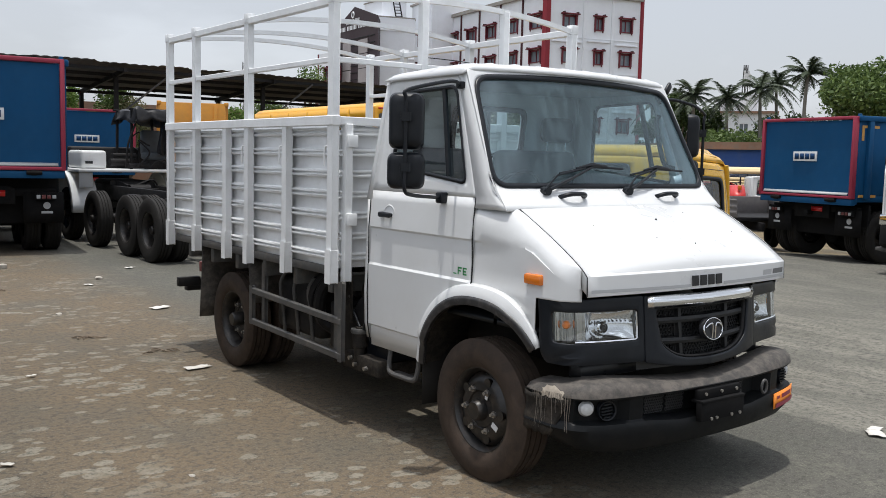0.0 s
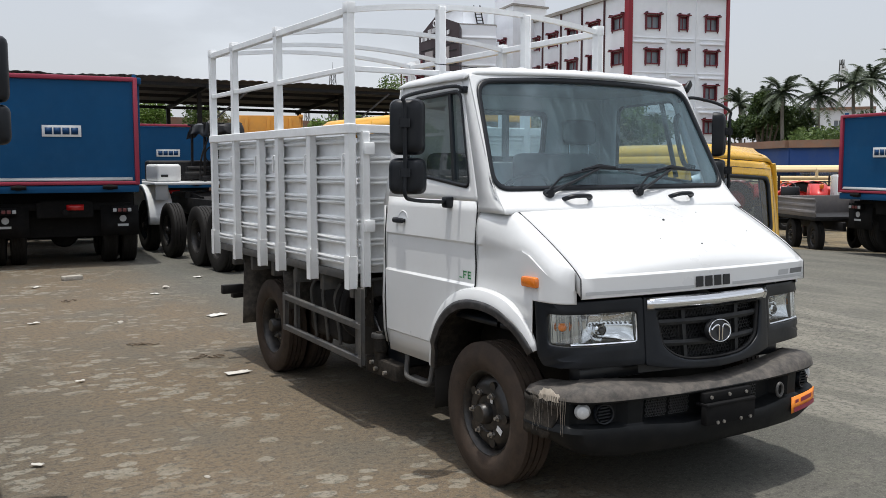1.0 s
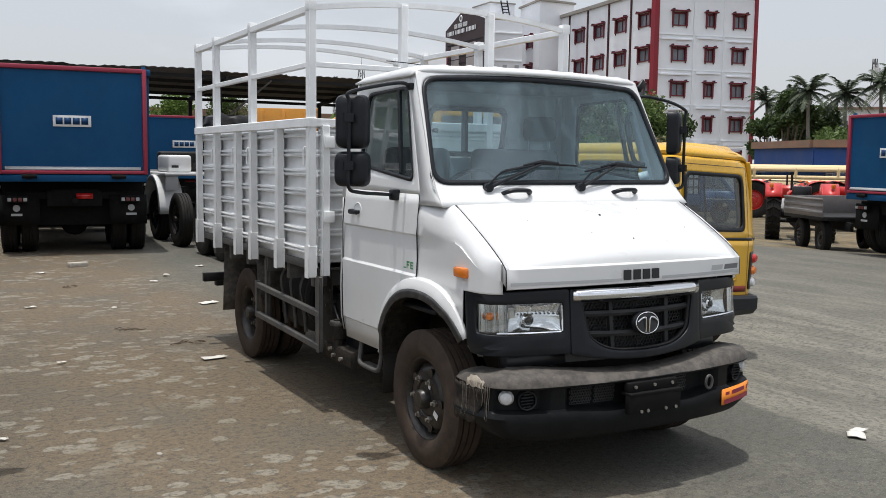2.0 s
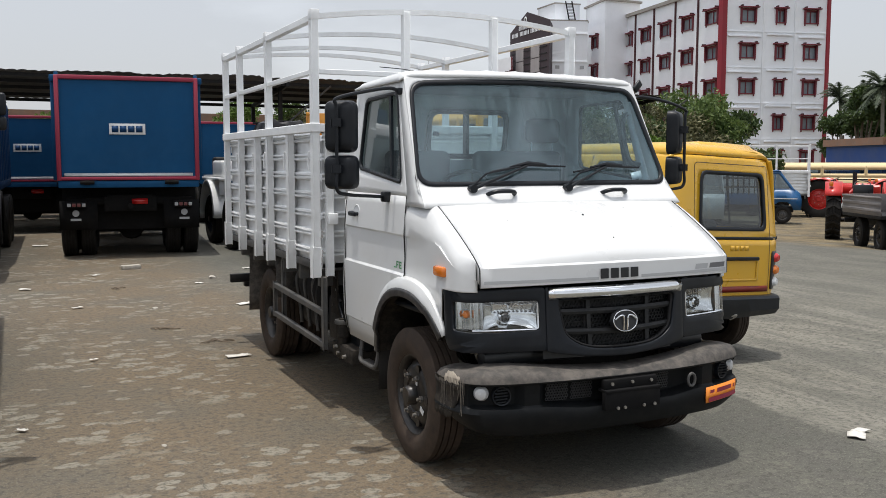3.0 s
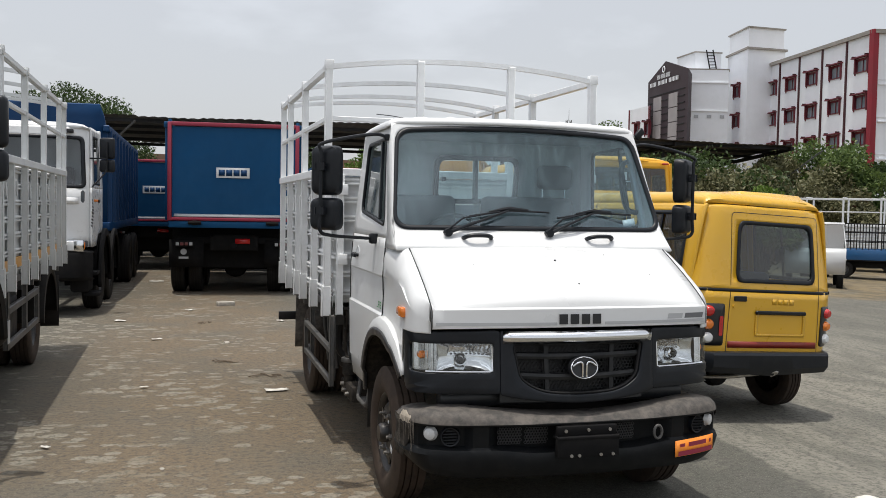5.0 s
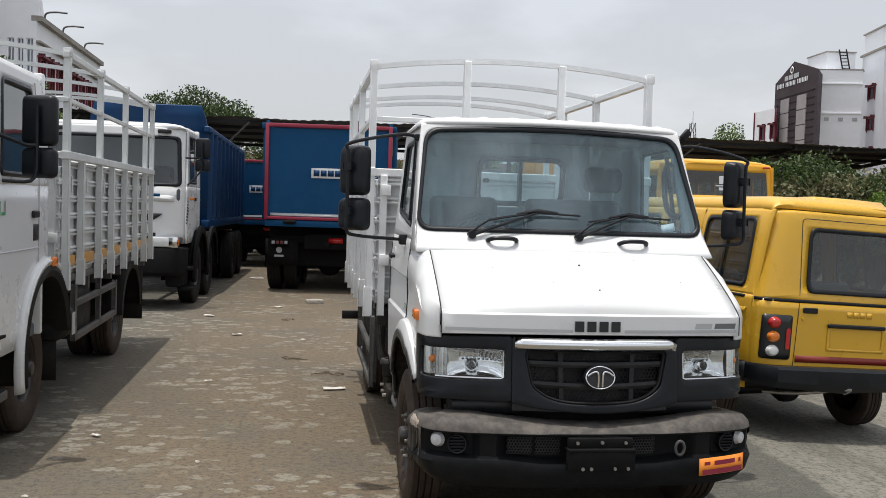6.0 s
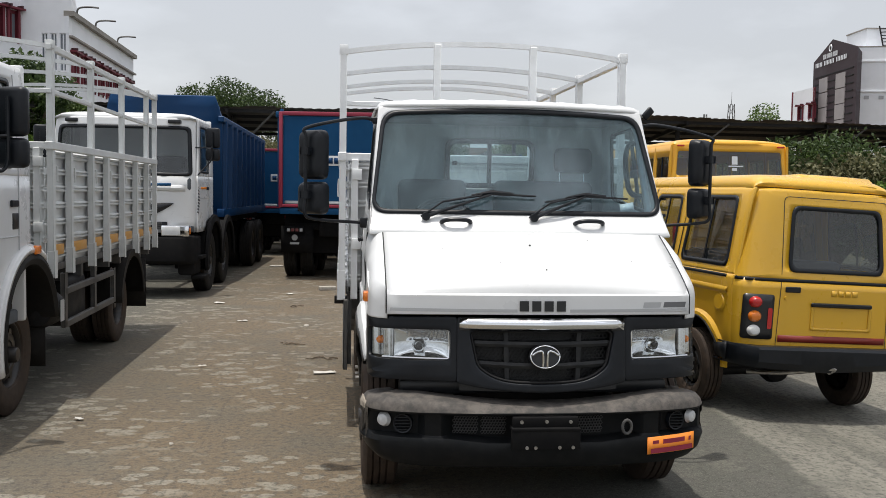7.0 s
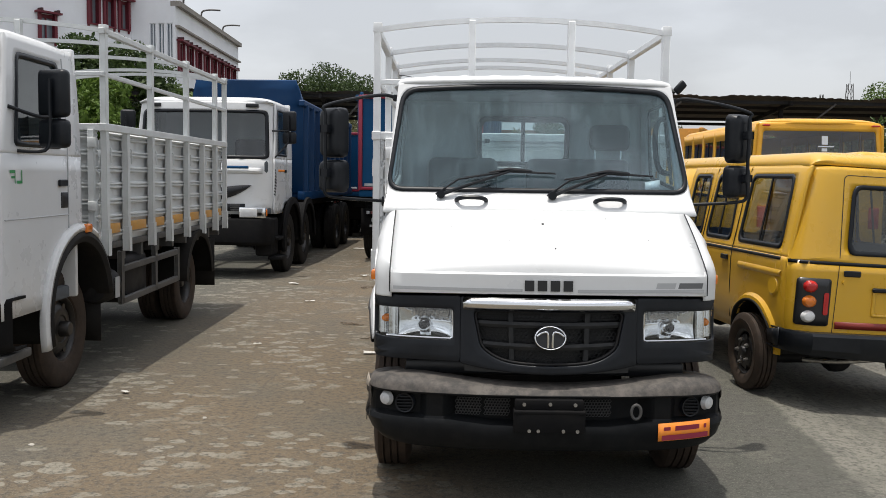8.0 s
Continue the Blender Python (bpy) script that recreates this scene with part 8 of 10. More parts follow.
# ---- bare chassis with a tarpaulin ----
def bare_chassis():
    t = thing("bare_chassis", "bare truck chassis with white front wings and tarpaulin-wrapped controls", "truck", pose(2.1, 10.55, 0, 0, 0, 1))
    for s in (-1, 1):
        bm = B()
        box(bm, s * 0.42 - 0.04, s * 0.42 + 0.04, 0.0, 6.9, 0.82, 1.10, 0.01)
        part("chassis_rail", bm, M["chassis"], t)
        for y in (1.0, 2.1):
            KIT_BIG_D.put(t, s * 1.02, y, 0.52, s > 0)
            KIT_BIG.put(t, s * 0.7, y, 0.52, s > 0)
        for y in (3.9, 5.6):
            KIT_BIG.put(t, s * 1.02, y, 0.52, s > 0)
        bm = B()
        sheet(bm, [[V(s * 0.72, 5.6 + 0.74 * math.cos(a), 0.60 + 0.77 * math.sin(a)), V(s * 1.20, 5.6 + 0.74 * math.cos(a), 0.60 + 0.77 * math.sin(a)), V(s * 1.22, 5.6 + 0.66 * math.cos(a), 0.60 + 0.69 * math.sin(a))] for a in [math.radians(-8 + 190 * i / 16) for i in range(17)]])
        part("front_wing", bm, M["whiteold"], t, "white curved front wing", thick=0.02)
    for y in (1.0, 2.1, 3.9, 5.6):
        bm = B()
        cyl(bm, (-0.95, y, 0.52), (0.95, y, 0.52), 0.09, 12)
        part("axle", bm, M["chassis"], t)
    for y in (0.2, 1.5, 3.0, 4.6, 6.6):
        bm = B()
        box(bm, -0.4, 0.4, y - 0.05, y + 0.05, 0.85, 1.05, 0.01)
        part("cross_member", bm, M["chassis"], t)
    bm = B()
    box(bm, -1.12, 1.12, 4.75, 6.5, 1.36, 1.42, 0.02)
    part("cab_deck", bm, M["whiteold"], t, "pale steel cab floor deck")
    bm = B()
    box(bm, -1.0, -0.5, 5.0, 5.9, 1.42, 1.78, 0.06, 3)
    part("engine_cover", bm, M["whiteold"], t, "white plastic tank on the deck")
    bm = B()
    box(bm, -0.92, -0.78, 4.985, 5.0, 1.52, 1.57)
    part("tank_label", bm, M["ink"], t)
    bm = B()
    box(bm, -0.38, 0.38, 4.9, 6.3, 0.75, 1.2, 0.08, 3)
    cyl(bm, (-0.2, 4.6, 1.0), (0.2, 4.6, 1.0), 0.13, 14)
    cyl(bm, (0.3, 4.8, 1.1), (0.3, 6.2, 1.1), 0.09, 12)
    cyl(bm, (-0.42, 4.9, 1.15), (-0.42, 5.8, 1.15), 0.06, 12)
    part("engine", bm, M["chassis"], t)
    for x, y in ((-0.02, 5.0), (0.72, 5.0), (0.02, 6.0), (0.76, 6.0)):
        bm = B()
        beam(bm, (x, y, 1.42), (x + 0.02, y, 2.62), 0.045, 0.045, 0.004, (0, 1, 0))
        part("frame_post", bm, M["chassis"], t)
    for y in (5.0, 6.0):
        bm = B()
        beam(bm, (-0.05, y, 2.62), (0.8, y, 2.62), 0.04, 0.04, 0.004)
        part("frame_bar", bm, M["chassis"], t)
    # the sheet: sagging top, folded hem all round, one long tail at a corner
    bm = B()
    rows = []
    for j in range(25):
        v = j / 24
        row = []
        for i in range(29):
            u = i / 28
            eu = max(0.0, abs(2 * u - 1) - 0.66) / 0.34
            ev = max(0.0, abs(2 * v - 1) - 0.66) / 0.34
            hang = 0.24 * max(eu, ev) + 0.05 * max(eu, ev) * math.sin(9 * u + 7 * v) + 0.42 * max(0, u - 0.78) / 0.22 * max(0, 0.35 - v) / 0.35
            fold = 0.03 * math.sin(21 * u + 3 * v) * ev + 0.03 * math.sin(17 * v + 4 * u) * eu
            x = 0.40 + 0.50 * max(-0.75, min(0.75, (2 * u - 1) * 1.05)) + 0.05 * (2 * u - 1) * eu + fold
            y = 5.45 + 0.85 * max(-0.75, min(0.75, (2 * v - 1) * 1.05)) + 0.05 * (2 * v - 1) * ev + fold
            z = 2.68 - 1.25 * hang - 0.09 * math.sin(math.pi * u) * math.sin(math.pi * v) + 0.025 * math.sin(8 * u + 5 * v) + 0.018 * math.sin(19 * u - 13 * v)
            row.append(V(x, y, z))
        rows.append(row)
    sheet(bm, rows)
    part("tarpaulin", bm, M["tarp"], t, "sagging black tarpaulin", thick=0.008)
    bm = B()
    sheet(bm, [[V(0.52 + 0.24 * u + 0.03 * math.sin(8 * u + 4 * v), 4.88 + 0.05 * math.sin(14 * u + 2 * v) + 0.05 * v, 2.5 - 0.72 * v - 0.08 * math.sin(5 * u) * v) for u in [i / 14 for i in range(15)]] for v in [k / 10 for k in range(11)]])
    part("tarpaulin_tail", bm, M["tarp"], t, thick=0.008)
    # what the sheet shelters
    bm = B()
    box(bm, 0.34, 0.80, 5.05, 5.52, 1.62, 1.76, 0.05, 3)
    box(bm, 0.36, 0.78, 5.46, 5.60, 1.70, 2.22, 0.05, 3)
    part("driver_seat", bm, M["cloth"], t, "dark driver's seat")
    bm = B()
    box(bm, 0.40, 0.74, 5.1, 5.5, 1.42, 1.62, 0.02)
    part("seat_box", bm, M["chassis"], t)
    bm = B()
    tube(bm, [V(0.52 + 0.2 * math.cos(a), 6.0 - 0.08 * math.sin(a), 2.0 + 0.19 * math.sin(a)) for a in [2 * math.pi * k / 24 for k in range(25)]], 0.014, 6)
    tube(bm, [V(0.52, 6.0, 2.0), V(0.52, 6.15, 1.42)], 0.03, 8)
    part("steering_wheel", bm, M["chassis"], t)
    bm = B()
    box(bm, -0.9, 0.95, 6.1, 6.4, 1.42, 1.86, 0.06, 3)
    part("dashboard", bm, M["chassis"], t)
    for x0, x1, y, z, r in ((-0.42, 0.02, 5.1, 1.55, 0.075), (-0.3, 0.2, 5.3, 1.68, 0.06), (-0.1, 0.35, 4.95, 1.49, 0.055)):
        bm = B()
        cyl(bm, (x0, y, z), (x1, y + 0.1, z), r, 14)
        part("air_duct", bm, M["chassis"], t)
    for pts in (((-0.12, 5.0, 1.44), (-0.1, 4.95, 1.9), (0.04, 4.95, 2.3), (0.1, 5.0, 2.5)), ((0.05, 4.9, 1.45), (0.3, 4.85, 1.75), (0.1, 4.9, 2.0), (0.35, 5.0, 1.9)), ((0.3, 4.9, 1.45), (0.5, 4.84, 1.6), (0.75, 4.9, 1.5), (0.9, 4.95, 1.44)), ((-0.36, 4.86, 1.2), (-0.1, 4.7, 1.1), (0.3, 4.72, 1.22), (0.45, 4.8, 1.05))):
        bm = B()
        tube(bm, curve_pts(pts), 0.02, 6)
        part("hose", bm, M["chassis"], t)
    for s in (-1, 1):
        bm = B()
        box(bm, s * 0.96 - 0.13, s * 0.96 + 0.13, 4.82, 4.85, 1.06, 1.36, 0.01)
        part("deck_skirt", bm, M["strip"], t, "pale steel skirt under the deck")
        bm = B()
        box(bm, s * 0.62 - 0.1, s * 0.62 + 0.1, 2.9, 3.3, 0.7, 1.0, 0.04, 3)
        part("air_tank", bm, M["chassis"], t)
    return t


M["tarp"] = material("black_tarpaulin", (0.016, 0.016, 0.018), 0.5, spec=0.3, var=0.3, scale=5, bump=0.3, bscale=12, dirt=(0.05, 0.048, 0.045), dirt_amt=0.4)
bare_chassis()


# ---- orange tipper far back ----
def orange_tipper():
    t = thing("tipper_truck", "orange ribbed tipper truck parked far back", "truck", pose(5.8, 22.0, 0.05, 0, 0, -21.5))
    og = M["tipperorange"]
    body = new("tipping_body")
    body.parent = t
    body["label"] = "orange ribbed tipping body with pipe rails"
    bm = B()
    box(bm, -0.92, 0.92, 0.0, 5.2, 1.25, 1.40, 0.02)
    part("body_floor", bm, og, body)
    for s in (-1, 1):
        bm = B()
        box(bm, s * 0.89 - 0.03, s * 0.89 + 0.03, 0.0, 5.2, 1.4, 3.06, 0.01)
        part("side_wall", bm, og, body)
        bm = B()
        box(bm, s * 0.91 - 0.05, s * 0.91 + 0.07, -0.02, 5.22, 3.04, 3.15, 0.02)
        part("top_rail", bm, og, body)
        for k in range(7):
            bm = B()
            box(bm, s * 0.94 - 0.03, s * 0.94 + 0.03, 0.1 + 0.8 * k, 0.2 + 0.8 * k, 1.4, 3.05, 0.01)
            part("side_rib", bm, og, body)
        bm = B()
        box(bm, s * 0.42 - 0.04, s * 0.42 + 0.04, 0.1, 7.0, 0.85, 1.2, 0.01)
        part("chassis_rail", bm, M["chassis"], t)
        for y in (1.0, 2.4, 6.2):
            KIT_BIG.put(t, s * 0.78, y, 0.52, s > 0)
    for y, z1 in ((0.02, 3.12), (5.18, 3.12)):
        bm = B()
        box(bm, -0.88, 0.88, y - 0.03, y + 0.03, 1.4, z1, 0.01)
        gate = part("end_gate", bm, og, body)
        for x in (-0.62, 0.0, 0.62):
            bm = B()
            box(bm, x - 0.05, x + 0.05, y - 0.08, y - 0.03, 1.42, 3.05, 0.01)
            part("gate_rib", bm, og, gate)
    for y in (1.0, 2.4, 6.2):
        bm = B()
        cyl(bm, (-0.75, y, 0.52), (0.75, y, 0.52), 0.08, 12)
        part("axle", bm, M["chassis"], t)
    bm = B()
    box(bm, -0.9, 0.9, 5.4, 6.9, 0.9, 2.6, 0.12, 3)
    part("cab", bm, og, t)
    return t


M["tipperorange"] = material("orange_tipper_paint", (0.62, 0.27, 0.03), 0.5, var=0.1, scale=1, dirt=(0.3, 0.18, 0.08), dirt_amt=0.3)
orange_tipper()


# ---- buildings ----
M["wallwhite"] = material("white_building_paint", (0.88, 0.90, 0.93), 0.8, var=0.03, scale=0.25, dirt=(0.66, 0.68, 0.70), dirt_amt=0.22, dscale=0.6)
M["redpilaster"] = material("bright_red_wall_paint", (0.26, 0.014, 0.026), 0.6, var=0.1, scale=1)
M["maroon"] = material("maroon_window_paint", (0.15, 0.016, 0.028), 0.6, var=0.12, scale=1)
M["maroondark"] = material("dark_bracket_paint", (0.06, 0.012, 0.016), 0.6, var=0.12, scale=1)
M["pane"] = material("grey_window_pane", (0.20, 0.23, 0.26), 0.2, var=0.3, scale=0.4)
M["gable"] = material("dark_plum_cladding", (0.045, 0.028, 0.034), 0.7, var=0.1, scale=0.5)
M["jali"] = material("pale_perforated_panel", (0.36, 0.33, 0.33), 0.8, var=0.1, scale=1)
M["concrete"] = material("old_concrete", (0.33, 0.31, 0.28), 0.9, var=0.15, scale=0.6, dirt=(0.18, 0.15, 0.12), dirt_amt=0.5)
M["brick"] = material("brick_wall", (0.26, 0.15, 0.10), 0.9, var=0.2, scale=0.8, dirt=(0.2, 0.18, 0.15), dirt_amt=0.5)
M["bluewall"] = material("blue_painted_wall", (0.02, 0.07, 0.26), 0.7, var=0.12, scale=0.4, dirt=(0.1, 0.13, 0.2), dirt_amt=0.3)


def facade(t, P, Q, z0, z1, cols, rows, ww, wh, mat, depth=0.18, hood=True, hood_mat=None):
    """A wall from P to Q (seen from the side where P is on the left), with real window openings; ww: one width or one for each column."""
    P, Q = V(P[0], P[1], 0), V(Q[0], Q[1], 0)
    L = (Q - P).length
    d = (Q - P).normalized()
    n = V(d.y, -d.x, 0)
    at = lambda u, z, o=0.0: P + d * u + n * o + V(0, 0, z)
    wide = list(ww) if isinstance(ww, (list, tuple)) else [ww] * len(cols)
    cw_ = list(zip(cols, wide))
    us = sorted({0.0, L} | {c - w / 2 for c, w in cw_} | {c + w / 2 for c, w in cw_})
    zs = sorted({z0, z1} | {r for r in rows} | {r + wh for r in rows})
    bm = B()
    hole = lambda u, z: any(abs(u - c) < w / 2 for c, w in cw_) and any(r < z < r + wh for r in rows)
    for u0, u1 in zip(us, us[1:]):
        for a, b in zip(zs, zs[1:]):
            if not hole((u0 + u1) / 2, (a + b) / 2):
                sheet(bm, [[at(u0, a), at(u1, a)], [at(u0, b), at(u1, b)]])
    for c, w in cw_:
        for r in rows:
            q = [at(c - w / 2, r), at(c + w / 2, r), at(c + w / 2, r + wh), at(c - w / 2, r + wh)]
            sheet(bm, [[p, p - n * depth] for p in q + q[:1]])
    bmesh.ops.remove_doubles(bm, verts=bm.verts, dist=0.001)
    part("wall", bm, mat, t, smooth=0)
    hm = hood_mat or M["maroon"]
    for c, w2 in cw_:
        for r in rows:
            w = new("window")
            w.parent = t
            bm = B()
            sheet(bm, [[at(c - w2 / 2, r, -depth * 0.8), at(c + w2 / 2, r, -depth * 0.8)], [at(c - w2 / 2, r + wh, -depth * 0.8), at(c + w2 / 2, r + wh, -depth * 0.8)]])
            part("pane", bm, M["pane"], w, smooth=0)
            bm = B()
            for u, f in ((c - w2 / 2, 0.16), (c, 0.05), (c + w2 / 2, 0.16)):
                beam(bm, at(u, r, -depth * 0.6), at(u, r + wh, -depth * 0.6), 0.07, f, 0, n)
            for z, f in ((r, 0.10), (r + wh, 0.34 if hood else 0.07)):
                beam(bm, at(c - w2 / 2, z, -depth * 0.6), at(c + w2 / 2, z, -depth * 0.6), 0.07, f, 0)
            part("frame", bm, hm if hood else M["wallwhite"], w, smooth=0)
            if hood:
                for q in (-1, 1):
                    bm = B()
                    beam(bm, at(c + q * (w2 * 0.5 + 0.02), r - 0.06, 0.06), at(c + q * (w2 * 0.5 + 0.02), r + wh + 0.04, 0.06), 0.14, 0.12, 0, n)
                    beam(bm, at(c + q * (w2 * 0.5 + 0.02), r - 0.20, 0.02), at(c + q * (w2 * 0.5 + 0.02), r - 0.06, 0.04), 0.09, 0.08, 0, n)
                    part("side_fin", bm, hm, w, smooth=0)
                    bm = B()
                    beam(bm, at(c + q * (w2 * 0.5 + 0.04), r + wh + 0.16, 0.02), at(c + q * (w2 * 0.5 + 0.04), r + wh + 0.16, 0.34), 0.10, 0.12, 0)
                    part("hood_bracket", bm, M["maroondark"], w, smooth=0)
                bm = B()
                beam(bm, at(c - w2 * 0.5 - 0.24, r + wh + 0.06, 0.16), at(c + w2 * 0.5 + 0.24, r + wh + 0.06, 0.16), 0.32, 0.09, 0)
                part("hood", bm, hm, w, smooth=0)
                bm = B()
                beam(bm, at(c - w2 * 0.5, r - 0.02, 0.04), at(c + w2 * 0.5, r - 0.02, 0.04), 0.14, 0.07, 0)
                part("window_sill", bm, hm, w, smooth=0)
    return at


def polar(t_eye, az, r):
    return (t_eye[0] + r * math.sin(radians(az)), t_eye[1] + r * math.cos(radians(az)))


E35, E55, E80 = (-2.84, -4.44), (-1.83, -4.79), (-0.47, -4.81)
school = thing("school_building", "white four-storey school with maroon window hoods and corner pilasters", "building")
P1, P2, P0 = polar(E35, 41.25, 78.2), polar(E35, 46.95, 82.8), polar(E35, 35.33, 94.5)
TOP = 15.6
WH = 1.08
rows_z = [1.5, 4.35, 7.19, 10.03, 12.87]
LR = math.dist(P1, P2)
LL = math.dist(P0, P1)
atR = facade(school, P1, P2, -2.5, TOP, [LR * 0.237, LR * 0.543, LR * 0.835], rows_z, [1.22, 0.74, 1.1], WH, M["wallwhite"])
atL = facade(school, P0, P1, -2.5, TOP, [LL * u for u in (0.114, 0.308, 0.507, 0.711, 0.916)], rows_z, 1.7, WH, M["wallwhite"])
for u in (0.0, 0.194, 0.389, 0.597, 0.799):
    bm = B()
    beam(bm, atL(LL * u + 0.05, -2.5, 0.12), atL(LL * u + 0.05, TOP + 0.1, 0.05), 0.16, 0.12, 0, (1, 0, 0))
    part("pilaster", bm, M["maroondark"], school, smooth=0)
for u in (0.39, 0.69):
    bm = B()
    beam(bm, atR(LR * u, -2.5, 0.01), atR(LR * u, TOP - 0.2, 0.01), 0.06, 0.3, 0, (1, 0, 0))
    part("pier", bm, M["wallwhite"], school, smooth=0)
for p, h in ((P1, 0.24), (P2, 0.14)):
    bm = B()
    box(bm, p[0] - h, p[0] + h, p[1] - h, p[1] + h, -2.5, TOP + 0.25)
    part("corner_pilaster", bm, M["redpilaster"], school, "bright red corner pilaster", smooth=0)
bm = B()
for a, b in ((P0, P1), (P1, P2)):
    A_, B_ = V(*a, TOP), V(*b, TOP)
    beam(bm, A_ + V(0, 0, 0.1), B_ + V(0, 0, 0.1), 0.5, 0.3)
part("parapet", bm, M["concrete"], school, smooth=0)
bm = B()
q = [V(*P0, TOP - 0.1), V(*P1, TOP - 0.1), V(*P2, TOP - 0.1), V(*P2, TOP - 0.1) + V(8, 12, 0), V(*P0, TOP - 0.1) + V(8, 5, 0)]
vs = [bm.verts.new(p) for p in q]
bm.faces.new(vs)
part("roof", bm, M["concrete"], school, smooth=0)
for k in range(4):
    for u0, u1, dz in ((0.05, 0.36, 0.62), (0.42, 0.66, 0.78), (0.72, 0.96, 0.62)):
        bm = B()
        z = rows_z[k] + WH + dz
        beam(bm, atR(LR * u0, z, 0.06), atR(LR * u1, z, 0.06), 0.14, 0.09)
        part("ledge", bm, M["wallwhite"], school, smooth=0)
    bm = B()
    z = rows_z[k] + WH + 1.0
    beam(bm, atR(LR * 0.03, z, 0.03), atR(LR * 0.98, z, 0.03), 0.08, 0.05)
    part("string_course", bm, M["wallwhite"], school, smooth=0)


def prism(t, name, a, b, depth, z0, z1, mat, label=""):
    """An upright block whose front runs from a to b."""
    A_, B_ = V(*a, 0), V(*b, 0)
    d = (B_ - A_).normalized()
    n = V(-d.y, d.x, 0)
    bm = B()
    q = [A_, B_, B_ + n * depth, A_ + n * depth]
    lo = [bm.verts.new(p + V(0, 0, z0)) for p in q]
    hi = [bm.verts.new(p + V(0, 0, z1)) for p in q]
    for i in range(4):
        j = (i + 1) % 4
        bm.faces.new((lo[i], lo[j], hi[j], hi[i]))
    bm.faces.new(hi)
    return part(name, bm, mat, t, label, smooth=0)


def block(t, name, pts, z0, z1, mat, label="", grow=1.0):
    """An upright block over a plan polygon."""
    c = sum((V(*p, 0) for p in pts), V(0, 0, 0)) / len(pts)
    q = [c + (V(*p, 0) - c) * grow for p in pts]
    bm = B()
    lo = [bm.verts.new(p + V(0, 0, z0)) for p in q]
    hi = [bm.verts.new(p + V(0, 0, z1)) for p in q]
    for i in range(len(q)):
        j = (i + 1) % len(q)
        bm.faces.new((lo[i], lo[j], hi[j], hi[i]))
    bm.faces.new(hi)
    bm.faces.new(lo[::-1])
    return part(name, bm, mat, t, label, smooth=0)


# stair tower and the block beside it
zat = lambda el, r: 1.74 + r * math.tan(radians(el))
four = lambda a, b, c: [a, b, c, (a[0] + c[0] - b[0], a[1] + c[1] - b[1])]
Ta, Tb, Tc = polar(E55, 32.75, 95.8), polar(E55, 33.86, 91.0), polar(E55, 35.9, 93.4)
lt = math.dist(Ta, Tb)
facade(school, Ta, Tb, -2, 17.0, [lt * 0.52], rows_z[1:], 1.5, WH, M["wallwhite"])
ins = V(Tb[1] - Ta[1], Ta[0] - Tb[0], 0).normalized() * -0.6
Tai = (Ta[0] + ins.x, Ta[1] + ins.y)
block(school, "stair_tower", [Tai, Tb, Tc, (Tai[0] + Tc[0] - Tb[0], Tai[1] + Tc[1] - Tb[1])], -2, 17.0, M["wallwhite"])
block(school, "tower_eave", four(Ta, Tb, Tc), 17.0, 17.18, M["concrete"], "", 1.09)
block(school, "tower_head", four(Ta, Tb, Tc), 17.18, 19.0, M["wallwhite"], "", 0.95)
block(school, "tower_eave", four(Ta, Tb, Tc), 19.0, 19.12, M["concrete"], "", 1.02)
Ba, Bb = polar(E55, 30.5, 89.5), polar(E55, 32.82, 90.5)
prism(school, "white_block", Ba, Bb, 8, -2, 15.0, M["wallwhite"])
block(school, "block_coping", [Ba, Bb, (Bb[0] + 0.6, Bb[1] + 0.8), (Ba[0] + 0.6, Ba[1] + 0.8)], 15.0, 15.12, M["concrete"], "", 1.02)
Ka = four(polar(E55, 29.88, 97.4), polar(E55, 30.88, 94.0), polar(E55, 32.37, 95.1))
block(school, "tank_room", Ka, 14.6, 17.3, M["wallwhite"])
block(school, "tank_eave", Ka, 17.3, 17.42, M["concrete"], "", 1.05)
bm = B()
la = V(*polar(E55, 31.85, 94.0), 0)
for s in (-0.26, 0.26):
    beam(bm, la + V(s + 0.3, -s * 0.6, 15.0), la + V(s - 0.3, -s * 0.6, 17.5), 0.09, 0.09)
for k in range(8):
    z = 15.2 + 0.29 * k
    beam(bm, la + V(0.02 - 0.07 * k, 0.15, z), la + V(0.54 - 0.07 * k, -0.15, z), 0.07, 0.07)
part("roof_ladder", bm, M["chassis"], school, smooth=0)
bd = (V(*Bb, 0) - V(*Ba, 0)).normalized()
bn = V(bd.y, -bd.x, 0)
for el in (7.64, 6.0):
    bm = B()
    beam(bm, V(*Ba, zat(el, 90)) + bn * 0.05, V(*Bb, zat(el, 90)) + bn * 0.05, 0.12, 0.1)
    part("ledge", bm, M["wallwhite"], school, smooth=0)
for u in (0.22, 0.54, 0.86):
    bm = B()
    p = V(*Ba, zat(5.67, 90)).lerp(V(*Bb, zat(5.67, 90)), u) + bn * 0.02
    beam(bm, p - bd * 0.2, p + bd * 0.2, 0.06, 0.3)
    part("vent_opening", bm, M["strip"], school, smooth=0)
